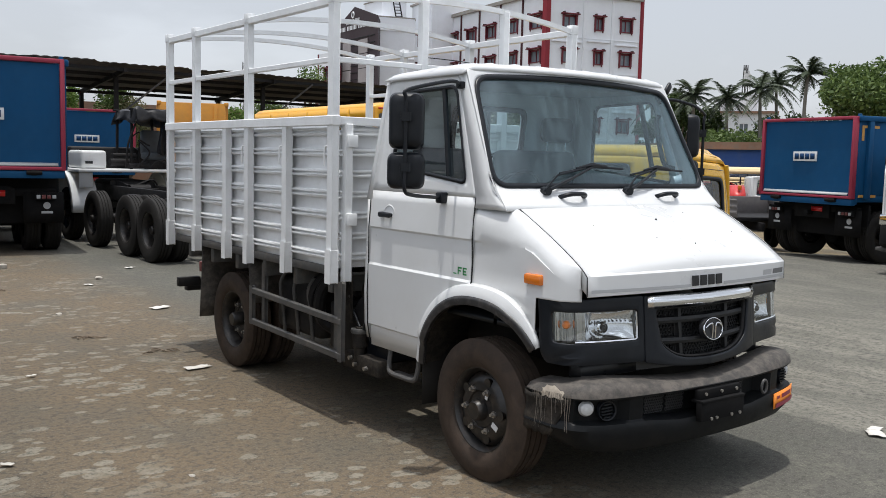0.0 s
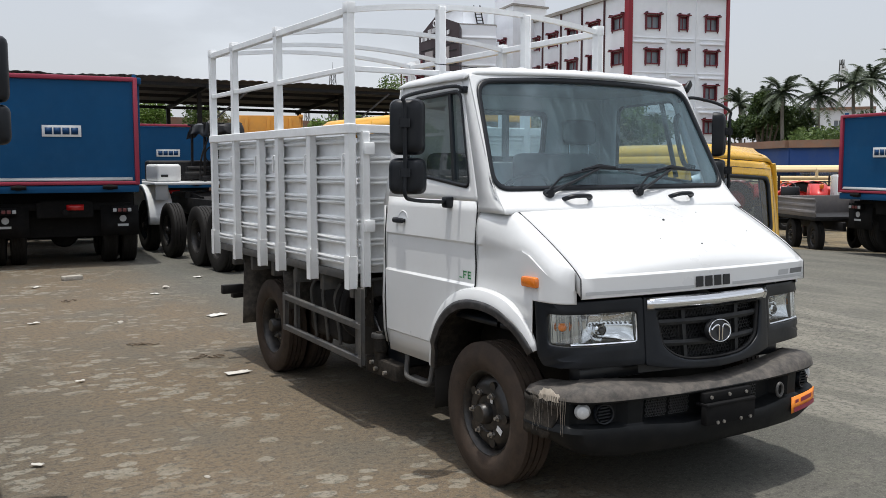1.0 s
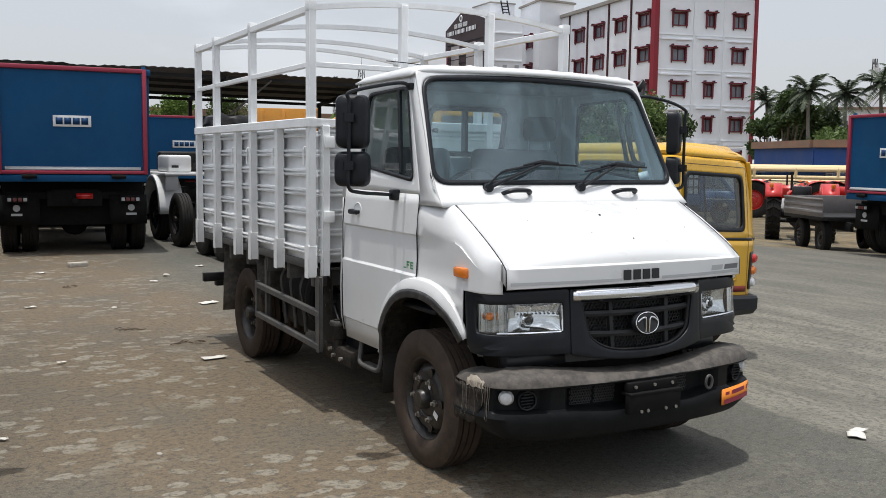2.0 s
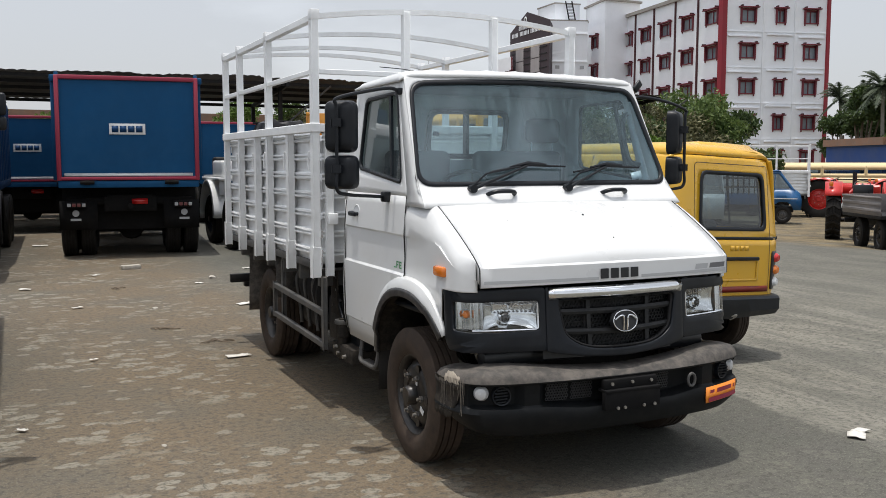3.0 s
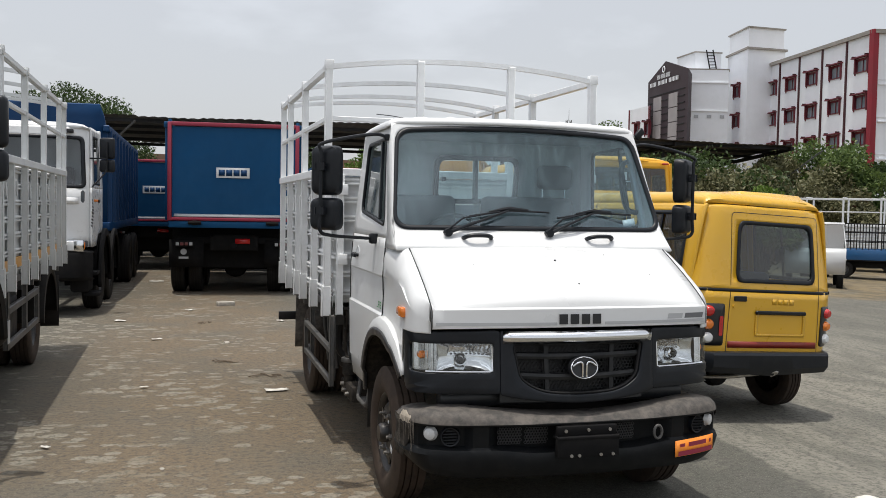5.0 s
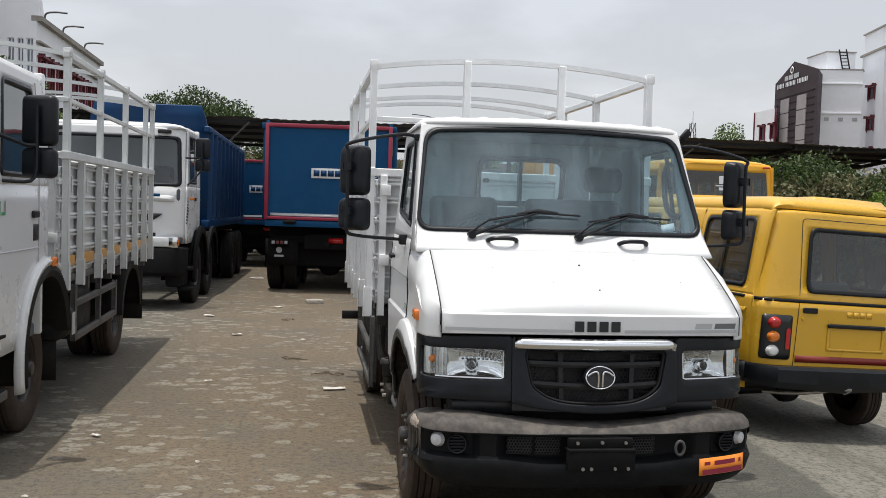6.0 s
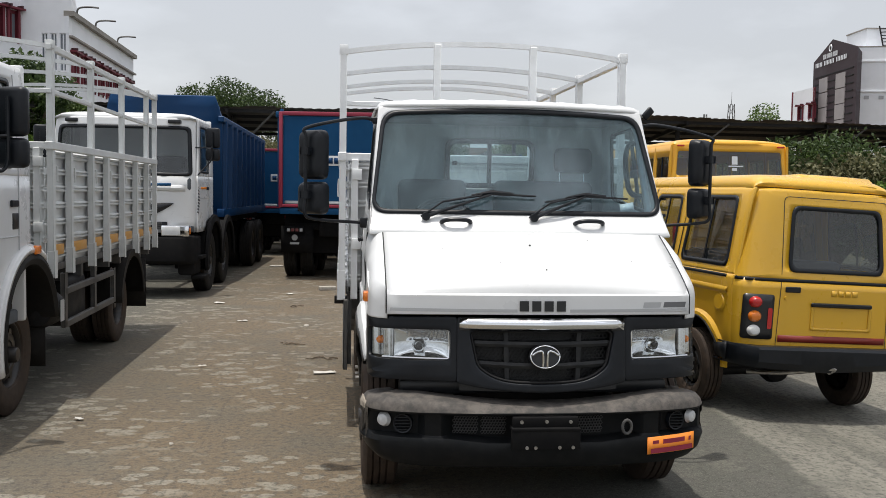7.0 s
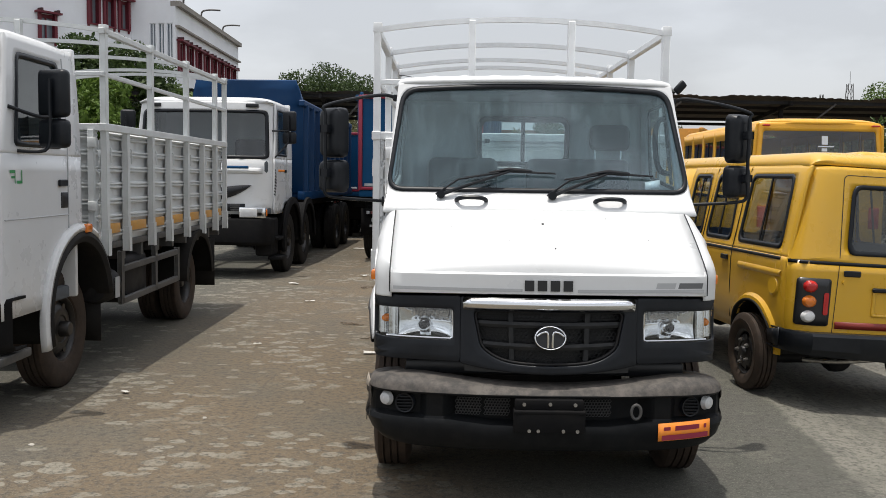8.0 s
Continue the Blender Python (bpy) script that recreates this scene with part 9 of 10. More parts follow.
# dark gabled front
Ga, Gb, Gm = polar(E55, 28.2, 94.5), polar(E55, 30.5, 86), polar(E55, 29.18, 90.6)
bm = B()
pts = [V(*Ga, -2), V(*Gb, -2), V(*Gb, 14.6), V(*Gm, 16.0), V(*Ga, 14.5)]
fr = [bm.verts.new(p) for p in pts]
bk_ = [bm.verts.new(p + V(2.6, 3.6, 0)) for p in pts]
bm.faces.new(fr)
for i in range(5):
    j = (i + 1) % 5
    bm.faces.new((fr[i], fr[j], bk_[j], bk_[i]))
gab = part("gable_front", bm, M["gable"], school, "dark plum gabled entrance front", smooth=0)
gd = (V(*Gb, 0) - V(*Ga, 0)).normalized()
gn = V(gd.y, -gd.x, 0)
GW = math.dist(Ga, Gb)
gat = lambda u, z, o=0.1: V(*Ga, 0) + gd * (u * GW) + gn * o + V(0, 0, z)
for u0, u1 in ((0.18, 0.38), (0.57, 0.78)):
    for k in range(9):
        za, zb2 = 0.6 + 1.36 * k, 0.6 + 1.36 * k + 1.28
        if zb2 < 12.9:
            bm = B()
            sheet(bm, [[gat(u0, za), gat(u1, za)], [gat(u0, zb2), gat(u1, zb2)]])
            part("jali_panel", bm, M["jali"], gab, "pale perforated screen panel", thick=0.1, smooth=0)
for u0, u1, z0, h in ((0.27, 0.62, 14.42, 0.42), (0.09, 0.85, 13.86, 0.40)):
    bm = B()
    n = 22
    for i in range(n):
        if i % 8 == 5:
            continue
        a = u0 + (u1 - u0) * i / n
        sheet(bm, [[gat(a, z0, 0.14), gat(a + (u1 - u0) / n * 0.62, z0, 0.14)], [gat(a, z0 + h, 0.14), gat(a + (u1 - u0) / n * 0.62, z0 + h, 0.14)]])
    part("sign_line", bm, M["wallwhite"], gab, "row of white sign characters, unreadable", smooth=0, kind="stuff")
bm = B()
lathe(bm, [(0.2, 0), (0.24, 0.05), (0.3, 0.05), (0.34, 0)], gat(0.43, 15.25, 0.1), gn, 16)
part("sign_crest", bm, M["wallwhite"], gab)
for k in range(20):
    bm = B()
    z = 0.8 + 0.64 * k
    if z < 13.3:
        beam(bm, gat(0.06, z, 0.03), gat(0.94, z, 0.03), 0.08, 0.08)
        part("cladding_line", bm, M["chassis"], gab, smooth=0)
# low wing
Wa, Wb = polar(E55, 27.15, 96), polar(E55, 28.3, 92)
facade(school, Wa, Wb, -2, zat(6.2, 94), [math.dist(Wa, Wb) * 0.42, math.dist(Wa, Wb) * 0.92], [zat(4.55, 94), zat(2.7, 94)], 0.9, 1.2, M["wallwhite"])
for p in (Wa, Wb):
    bm = B()
    box(bm, p[0] - 0.08, p[0] + 0.08, p[1] - 0.08, p[1] + 0.08, -2, zat(6.2, 94))
    part("pilaster", bm, M["maroon"], school, smooth=0)

# long wing on the west side
wing = thing("school_wing", "white three-storey building wing with maroon window hoods", "building")
La, Lx, Lm, Ln, Lb = polar(E80, -34, 44), polar(E80, -22.0, 49.4), polar(E80, -18.78, 52), polar(E80, -16.3, 51), polar(E80, -12.7, 66)
zl = lambda el, r: 1.69 + r * math.tan(radians(el))
lq = math.dist(La, Lx)
facade(wing, La, Lx, -0.5, 14.0, [lq * u for u in (0.3, 0.6, 0.885)], (1.4, 4.7, 7.9), 0.8, 1.25, M["wallwhite"])
lq = math.dist(Lx, Lm)
facade(wing, Lx, Lm, -0.5, 14.0, [lq * u for u in (0.36, 0.62, 0.87)], (2.9, 6.0, 9.1, 12.2), 0.62, 1.45, M["wallwhite"])
lq = math.dist(Lm, Ln)
facade(wing, Lm, Ln, -0.5, 12.2, [lq * u for u in (0.49, 0.68, 0.87)], (4.3, 7.6), 0.34, 1.9, M["wallwhite"], hood=False)
block(wing, "stair_block", [(Lm[0], Lm[1] + 0.6), (Ln[0], Ln[1] + 0.6), (Ln[0] - 2, Ln[1] + 9), (Lm[0] - 2, Lm[1] + 9)], -0.5, 12.1, M["wallwhite"])
l2 = math.dist(Ln, Lb)
facade(wing, Ln, Lb, -0.5, zl(7.55, 66), [l2 * (0.06 + 0.118 * i) for i in range(8)], (1.2, 4.2, 7.15), 1.0, 1.45, M["wallwhite"])
bm = B()
beam(bm, V(*Ln, 9.35) + V(0.1, -0.02, 0), V(*Lb, 9.35) + V(0.1, -0.02, 0), 0.2, 0.1)
part("ledge", bm, M["concrete"], wing, smooth=0)
bm = B()
beam(bm, V(*Ln, zl(7.6, 66)), V(*Lb, zl(7.6, 66)), 0.5, 0.25)
part("parapet", bm, M["concrete"], wing, smooth=0)
for u in (0.1, 0.35, 0.7):
    bm = B()
    p = V(*Ln, zl(7.6, 66)).lerp(V(*Lb, zl(7.6, 66)), u)
    tube(bm, curve_pts([p, p + V(0.05, 0, 0.5), p + V(0.5, 0, 0.62), p + V(1.1, 0, 0.6)]), 0.05, 6)
    part("roof_lamp", bm, M["guard"], wing)

# far house, lattice masts, walls
house = thing("far_house", "pale two-storey house with flat terrace behind palms", "house")
Ha, Hb = polar((-4.16, -3.23), 52.3, 92), polar((-4.16, -3.23), 56.2, 92)
facade(house, Ha, Hb, -1.5, 6.7, [1.2, 3.2, 5.0], (1.0, 4.6), 0.8, 1.1, M["wallwhite"], hood=False)
prism(house, "upper_room", polar((-4.16, -3.23), 52.9, 93), polar((-4.16, -3.23), 55.0, 93), 4, 6.7, 8.4, M["wallwhite"])
bm = B()
beam(bm, V(*Ha, 6.75), V(*Hb, 6.75), 0.8, 0.2)
part("terrace_edge", bm, M["brick"], house, smooth=0)


def mast(x, y, z0, h, w, aerials=True):
    t = thing("lattice_mast", "grey steel lattice communication mast", "mast", pose(x, y, z0))
    legs = []
    for a in range(4):
        bm = B()
        c, s = math.cos(math.pi / 4 + a * math.pi / 2), math.sin(math.pi / 4 + a * math.pi / 2)
        beam(bm, (c * w, s * w, 0), (c * w * 0.35, s * w * 0.35, h), 0.1, 0.1, 0, (1, 0, 0))
        legs.append((c, s))
        part("leg", bm, M["guard"], t, smooth=0)
    n = 10
    for k in range(n):
        bm = B()
        z, k0, k1 = h * k / n, 1 - 0.65 * k / n, 1 - 0.65 * (k + 1) / n
        for a in range(4):
            (c, s), (e, f) = legs[a], legs[(a + 1) % 4]
            beam(bm, (c * w * k0, s * w * k0, z), (e * w * k1, f * w * k1, h * (k + 1) / n), 0.06, 0.06, 0, (1, 0, 0))
        part("brace", bm, M["guard"], t, smooth=0)
    if not aerials:
        bm = B()
        cyl(bm, (0, 0, h - 0.2), (0, 0, h + 2.2), 0.06, 8, 0.02)
        part("spire", bm, M["guard"], t)
        return t
    for k in range(4):
        bm = B()
        box(bm, -0.9 + 0.45 * k, -0.6 + 0.45 * k, -0.5, -0.4, h * 0.82 - 0.4 * (k % 2), h * 0.95 - 0.4 * (k % 2))
        part("antenna", bm, M["whiteold"], t, smooth=0)
    return t


mast(*polar((-4.16, -3.23), 54.25, 150), -1, 18.0, 0.8)
mast(*polar(E55, 23.6, 180), -1, 20.0, 1.6, False)
mast(*polar((-4.16, -3.23), 22.9, 200), -1, 20.0, 1.0)

bm = B()
wl = [polar((-4.16, -3.23), a, r) for a, r in ((48.7, 68), (52, 60), (58, 58), (66, 58), (80, 60))]
for a, b in zip(wl, wl[1:]):
    beam(bm, V(*a, 0.75), V(*b, 0.75), 0.3, 4.0)
cw = mesh_ob("compound_wall", bm, M["bluewall"], 0)
tagged(cw, "blue painted compound wall behind the yard", "wall", kind="structure")
bm = B()
for a, b in zip(wl, wl[1:]):
    beam(bm, V(*a, 2.95), V(*b, 2.95), 0.8, 0.45)
tagged(mesh_ob("wall_coping", bm, M["brick"], 0), "weathered earth-coloured coping on the blue wall", "wall", kind="structure")
bm = B()
beam(bm, V(-45, 50, 1.9), V(30, 52, 1.9), 0.3, 5.3)
tagged(mesh_ob("boundary_wall", bm, M["brick"], 0), "tall brown boundary wall behind the shed", "wall", kind="structure")

# ---- long open shed ----
shed = thing("open_shed", "long open shed with dark rusty corrugated roof on thin posts", "shed")
edge_y = lambda x: 29.4 + 0.03 * x
bm = B()
xs2 = [-42 + 0.11 * i for i in range(int(66 / 0.11))]
rng = random.Random(2)
rows = []
wob = {}
for k, (dy, z) in enumerate(((0.0, 4.78), (2.0, 4.62), (4.0, 4.45), (6.0, 4.25))):
    row = []
    for i, x in enumerate(xs2):
        seg = int((x + 42) // 1.1)
        wob.setdefault(seg, (rng.uniform(-0.18, 0.12), rng.uniform(-0.03, 0.05)))
        row.append(V(x, edge_y(x) + dy + (wob[seg][0] if k == 0 else 0), z + 0.016 * math.sin(x * 2 * math.pi / 0.33) + wob[seg][1] + 0.05 * math.sin(x * 0.21)))
    rows.append(row)
sheet(bm, rows)
part("roof_sheet", bm, M["sheetmetal"], shed, "dark rusty corrugated roofing", smooth=60)
for k, (dy, z) in enumerate(((0.25, 4.62), (1.6, 4.52), (3.0, 4.40), (4.5, 4.25), (5.8, 4.13))):
    bm = B()
    beam(bm, (-42, edge_y(-42) + dy, z), (24, edge_y(24) + dy, z), 0.08, 0.12)
    part("purlin", bm, M["chassis"], shed, smooth=0)
for i in range(12):
    x = -40 + 5.8 * i
    y = edge_y(x)
    for dy, h in ((1.2, 4.5), (5.6, 4.1)):
        bm = B()
        beam(bm, (x, y + dy, -0.3), (x, y + dy, h), 0.14, 0.14, 0, (0, 1, 0))
        part("post", bm, M["chassis"], shed, smooth=0)
    bm = B()
    beam(bm, (x, y + 0.1, 4.6), (x, y + 5.9, 4.08), 0.1, 0.16)
    part("rafter", bm, M["chassis"], shed, smooth=0)
    bm = B()
    beam(bm, (x, y + 1.2, 3.0), (x + 1.7, y + 0.2, 4.6), 0.06, 0.06)
    part("brace", bm, M["guard"], shed, smooth=0)


# ---- plants ----
def leaf_material(name, a, b):
    mt = bpy.data.materials.new(name)
    mt.use_nodes = True
    nd, lk = mt.node_tree.nodes, mt.node_tree.links
    bs = nd["Principled BSDF"]
    bs.inputs["Roughness"].default_value = 0.55
    bs.inputs["Specular IOR Level"].default_value = 0.3
    g = nd.new("ShaderNodeNewGeometry")
    m = nd.new("ShaderNodeMix")
    m.data_type = "RGBA"
    m.inputs[6].default_value, m.inputs[7].default_value = (*a, 1), (*b, 1)
    lk.new(g.outputs["Random Per Island"], m.inputs[0])
    lk.new(m.outputs[2], bs.inputs["Base Color"])
    tl, mx, out = nd.new("ShaderNodeBsdfTranslucent"), nd.new("ShaderNodeMixShader"), nd["Material Output"]
    lk.new(m.outputs[2], tl.inputs["Color"])
    mx.inputs[0].default_value = 0.25
    lk.new(bs.outputs[0], mx.inputs[1])
    lk.new(tl.outputs[0], mx.inputs[2])
    lk.new(mx.outputs[0], out.inputs["Surface"])
    return mt


M["leaf"] = leaf_material("leaf_green", (0.055, 0.095, 0.026), (0.15, 0.21, 0.06))
M["leafdark"] = leaf_material("dark_leaf_green", (0.03, 0.055, 0.018), (0.08, 0.12, 0.035))
M["leafdry"] = leaf_material("dry_scrub", (0.10, 0.105, 0.05), (0.22, 0.21, 0.11))
M["leafbright"] = leaf_material("bright_leaf_green", (0.07, 0.13, 0.02), (0.16, 0.24, 0.05))
M["frond"] = leaf_material("dark_palm_frond", (0.05, 0.068, 0.045), (0.10, 0.125, 0.075))
M["bark"] = material("bark", (0.16, 0.125, 0.09), 0.9, var=0.25, scale=3, bump=0.5, bscale=12)
M["palmbark"] = material("palm_bark", (0.22, 0.20, 0.17), 0.9, var=0.2, scale=3, bump=0.5, bscale=10)


def crown(rng, blobs, n, size):
    """Leaf clumps scattered in several lobes; a ragged outline with gaps."""
    tot = sum(b[3] ** 2 for b in blobs)
    verts, faces = [], []
    for cx, cy, cz, r, sq in blobs:
        for _ in range(int(n * r * r / tot)):
            while True:
                p = Vector((rng.uniform(-1, 1), rng.uniform(-1, 1), rng.uniform(-1, 1)))
                if 0.05 < p.length < 1:
                    break
            k = (rng.random() ** 0.33) * (0.82 + 0.3 * noise.noise(p * 2.3 + V(cx, cy, cz)))
            c = V(cx, cy, cz) + V(p.normalized().x * r * k, p.normalized().y * r * k, p.normalized().z * r * k * sq)
            s = size * rng.uniform(0.6, 1.5)
            a = Vector((rng.gauss(0, 1), rng.gauss(0, 1), rng.gauss(0, 1))).normalized()
            b = a.cross(Vector((rng.gauss(0, 1), rng.gauss(0, 1), rng.gauss(0, 1)))).normalized()
            i = len(verts)
            verts += [c - a * s, c + b * s * 0.5, c + a * s, c - b * s * 0.5]
            faces.append((i, i + 1, i + 2, i + 3))
    me = bpy.data.meshes.new("crown")
    me.from_pydata([tuple(v) for v in verts], [], faces)
    return me


def tree(name, label, x, y, h, spread, mat="leaf", n=2500, seed=1, size=0.16, lobes=7, trunk=0.4, squash=0.8, z0=None):
    rng = random.Random(seed)
    z0 = gz(x, y) if z0 is None else z0
    t = thing(name, label, "tree" if trunk > 0.15 else "bush", pose(x, y, z0))
    bm = B()
    blobs = []
    th = h * trunk
    tube(bm, curve_pts([(0, 0, -0.2), (0.1 * rng.uniform(-1, 1), 0.1, th * 0.5), (0.2 * rng.uniform(-1, 1), 0, th), (0, 0, h * 0.7)], 4), [0.035 * h * (1 - 0.06 * i) for i in range(13)], 8)
    for i in range(lobes):
        a = 2 * math.pi * (i + rng.random() * 0.6) / lobes
        rr = spread * rng.uniform(0.35, 0.75)
        zz = th + (h - th) * rng.uniform(0.15, 0.8)
        r = spread * rng.uniform(0.32, 0.55)
        c = (rr * math.cos(a), rr * math.sin(a), min(zz, h - r * squash * 0.9))
        blobs.append((*c, r, squash))
        tube(bm, curve_pts([(0, 0, th * 0.7), (c[0] * 0.5, c[1] * 0.5, (th + c[2]) / 2), c], 3), [0.016 * h * (1 - 0.11 * k) for k in range(7)], 6)
    blobs.append((0, 0, h - spread * 0.45 * squash, spread * 0.5, squash))
    part("trunk", bm, M["bark"], t)
    me = crown(rng, blobs, int(n * 2.4), size * 0.58)
    me.materials.append(M[mat])
    ob = new("crown", me)
    ob.parent = t
    ob["kind"] = "stuff"
    return t


def palm(x, y, h, seed, n=17, L=2.6):
    rng = random.Random(seed)
    t = thing("palm_tree", "tall palm tree with drooping feathered fronds", "tree", pose(x, y, gz(x, y)), "palms behind the wall")
    bm = B()
    lean = rng.uniform(-0.5, 0.5)
    pts = curve_pts([(0, 0, -0.3), (lean * 0.2, 0, h * 0.4), (lean * 0.6, 0.1, h * 0.8), (lean, 0.1, h)], 5)
    tube(bm, pts, [0.15 - 0.004 * i for i in range(len(pts))], 9)
    part("trunk", bm, M["palmbark"], t)
    for k in range(n):
        a = 2 * math.pi * k / n + rng.uniform(-0.2, 0.2)
        up = rng.uniform(-0.7, 1.35)
        ln = L * rng.uniform(0.8, 1.1)
        d = V(math.cos(a), math.sin(a), 0)
        line = []
        for i in range(12):
            s = i / 11
            line.append(V(lean, 0.1, h) + d * ln * (s * (0.95 - 0.1 * up) - 0.12 * s * s) + V(0, 0, ln * (up * s * 0.95 - (0.40 + 0.26 * max(0, up)) * s * s)))
        bm = B()
        tube(bm, line, [0.035 - 0.0025 * i for i in range(12)], 4)
        for i in range(1, 12):
            p = line[i]
            tn = (line[i] - line[i - 1]).normalized()
            sd = tn.cross(V(0, 0, 1)).normalized()
            w = 0.42 * math.sin(math.pi * min(1, 0.15 + i / 13)) * ln / 2.6
            for sgn in (-1, 1):
                for q in (0.0, 0.2, 0.4, 0.6, 0.8):
                    o = p - tn * (ln / 11) * q
                    tip = o + sd * sgn * w + tn * w * 0.5 - V(0, 0, w * rng.uniform(0.2, 0.7))
                    vs = [bm.verts.new(c) for c in (o - tn * 0.032, o + tn * 0.032, tip)]
                    bm.faces.new(vs)
        part("frond", bm, M["frond"], t, smooth=0)
    return t


E0 = (-4.16, -3.23)
for i, (az, el, r) in enumerate(((50.4, 4.2, 72), (51.5, 4.7, 66), (53.4, 4.5, 68), (55.3, 5.0, 66), (56.2, 5.2, 74), (57.5, 5.9, 64), (59.4, 5.3, 66), (60.6, 5.4, 70), (49.2, 4.0, 80))):
    x, y = polar(E0, az, r)
    palm(x, y, 1.76 + r * math.tan(radians(el)) - gz(x, y) - 0.7, 10 + i, 28, 2.3)
x, y = polar(E0, 62.3, 56)
tree("broad_tree", "large leafy green tree behind the tippers", x, y, 8.6, 4.6, "leaf", 9000, 3, 0.22, 9, 0.3)
x, y = polar(E0, 57.2, 74)
tree("shade_tree", "dark green tree among the palms", x, y, 6.5, 3.2, "leafdark", 2200, 4, 0.22, 7, 0.3)
x, y = polar(E0, 56.5, 62)
tree("bush", "green bush on the wall", x, y, 4.6, 3.0, "leafdark", 1800, 5, 0.2, 7, 0.1)
x, y = polar(E0, 54.0, 63)
tree("bush", "green bush on the wall", x, y, 4.8, 3.2, "leaf", 2000, 15, 0.2, 7, 0.1)
for az, r, h, s in ((47.95, 72, 6.0, 51), (48.9, 68, 7.4, 52), (49.7, 74, 6.9, 53)):
    x, y = polar(E35, az, r)
    tree("shade_tree", "dark green tree beside the school", x, y, h, 2.0, "leafdark", 2600, s, 0.2, 8, 0.12)
x, y = polar(E35, 50.6, 70)
tree("shade_tree", "dark green tree beside the school", x, y, 6.8, 3.4, "leafdark", 2600, 6, 0.22, 7, 0.2)
# tree and scrub in front of the school
for az, r, h, sp, m_, s in ((42.3, 45, 4.6, 2.0, "leafdark", 21), (40.6, 45, 5.5, 2.4, "leaf", 22), (38.6, 46, 5.7, 2.5, "leaf", 26), (36.9, 45, 5.0, 2.5, "leafdry", 23), (39.6, 43, 4.4, 2.2, "leafdry", 24), (34.6, 46, 3.9, 2.0, "leafbright", 25), (35.6, 46, 4.2, 2.0, "leaf", 27)):
    x, y = polar(E35, az, r)
    tree("bush", "dense green bush along the boundary", x, y, h, sp, m_, 4200, s, 0.15, 9, 0.06)
for az, r, h, sp, m_, s in ((29.2, 27, 2.9, 1.9, "leafdry", 31), (31.0, 27, 3.7, 2.4, "leafdark", 32), (33.0, 27.5, 3.3, 2.0, "leafdry", 33), (34.5, 26, 2.6, 1.3, "leafbright", 34), (26.9, 28, 2.9, 1.9, "leafdry", 35)):
    x, y = polar(E55, az, r)
    tree("bush", "scrubby bush behind the parked buses", x, y, h, sp, m_, 3600, s, 0.11, 9, 0.05)
# trees over the shed and by the west wing
for eye, az, r, h, sp, m_, s in ((E80, -7.3, 66, 9.6, 4.2, "leafdark", 41), (E0, 28.4, 62, 8.3, 2.4, "leaf", 42), (E80, -21.5, 33, 6.3, 1.8, "leafdark", 44), (E80, -19.0, 33, 6.2, 2.0, "leafdark", 45), (E80, -20.2, 31, 4.8, 1.9, "leafbright", 46), (E80, -23.4, 31, 5.4, 1.9, "leafbright", 47), (E80, -17.4, 33, 4.9, 1.6, "leaf", 48)):
    x, y = polar(eye, az, r)
    tree("leafy_tree", "leafy green tree behind the vehicles", x, y, h, sp, m_, 9000 if sp > 4 else (3000 if r < 60 else 1100), s, 0.15, 8, 0.35)
# hedge seen under the shed roof
for i in range(30):
    x = -34 + 2.2 * i + random.Random(i).uniform(-1, 1)
    tree("bush", "scrub seen under the shed roof", x, 45.5 + random.Random(i + 9).uniform(-0.8, 0.8), random.Random(i + 50).uniform(4.4, 5.7), 2.2, ("leaf", "leafdry", "leafdark", "leafbright")[i % 4], 2400, 60 + i, 0.14, 6, 0.1)


# ---- farther vehicles on the east side ----
M["ultrablue"] = material("bright_blue_paint", (0.012, 0.095, 0.25), 0.35, var=0.08, scale=1, coat=0.3)
M["tractorred"] = material("tractor_red", (0.50, 0.02, 0.015), 0.35, var=0.1, scale=1.5, coat=0.2)
M["bedgrey"] = material("grey_brown_bed", (0.20, 0.185, 0.18), 0.5, var=0.12, scale=2, dirt=(0.3, 0.27, 0.23), dirt_amt=0.3)
KIT_MINI = WheelKit(0.29, 0.16, 0.16, -0.04, 0.03, 5, "rubberblk", "guard")
KIT_MID = WheelKit(0.38, 0.2, 0.21, -0.05, 0.05, 6, "rubberblk", "rim")


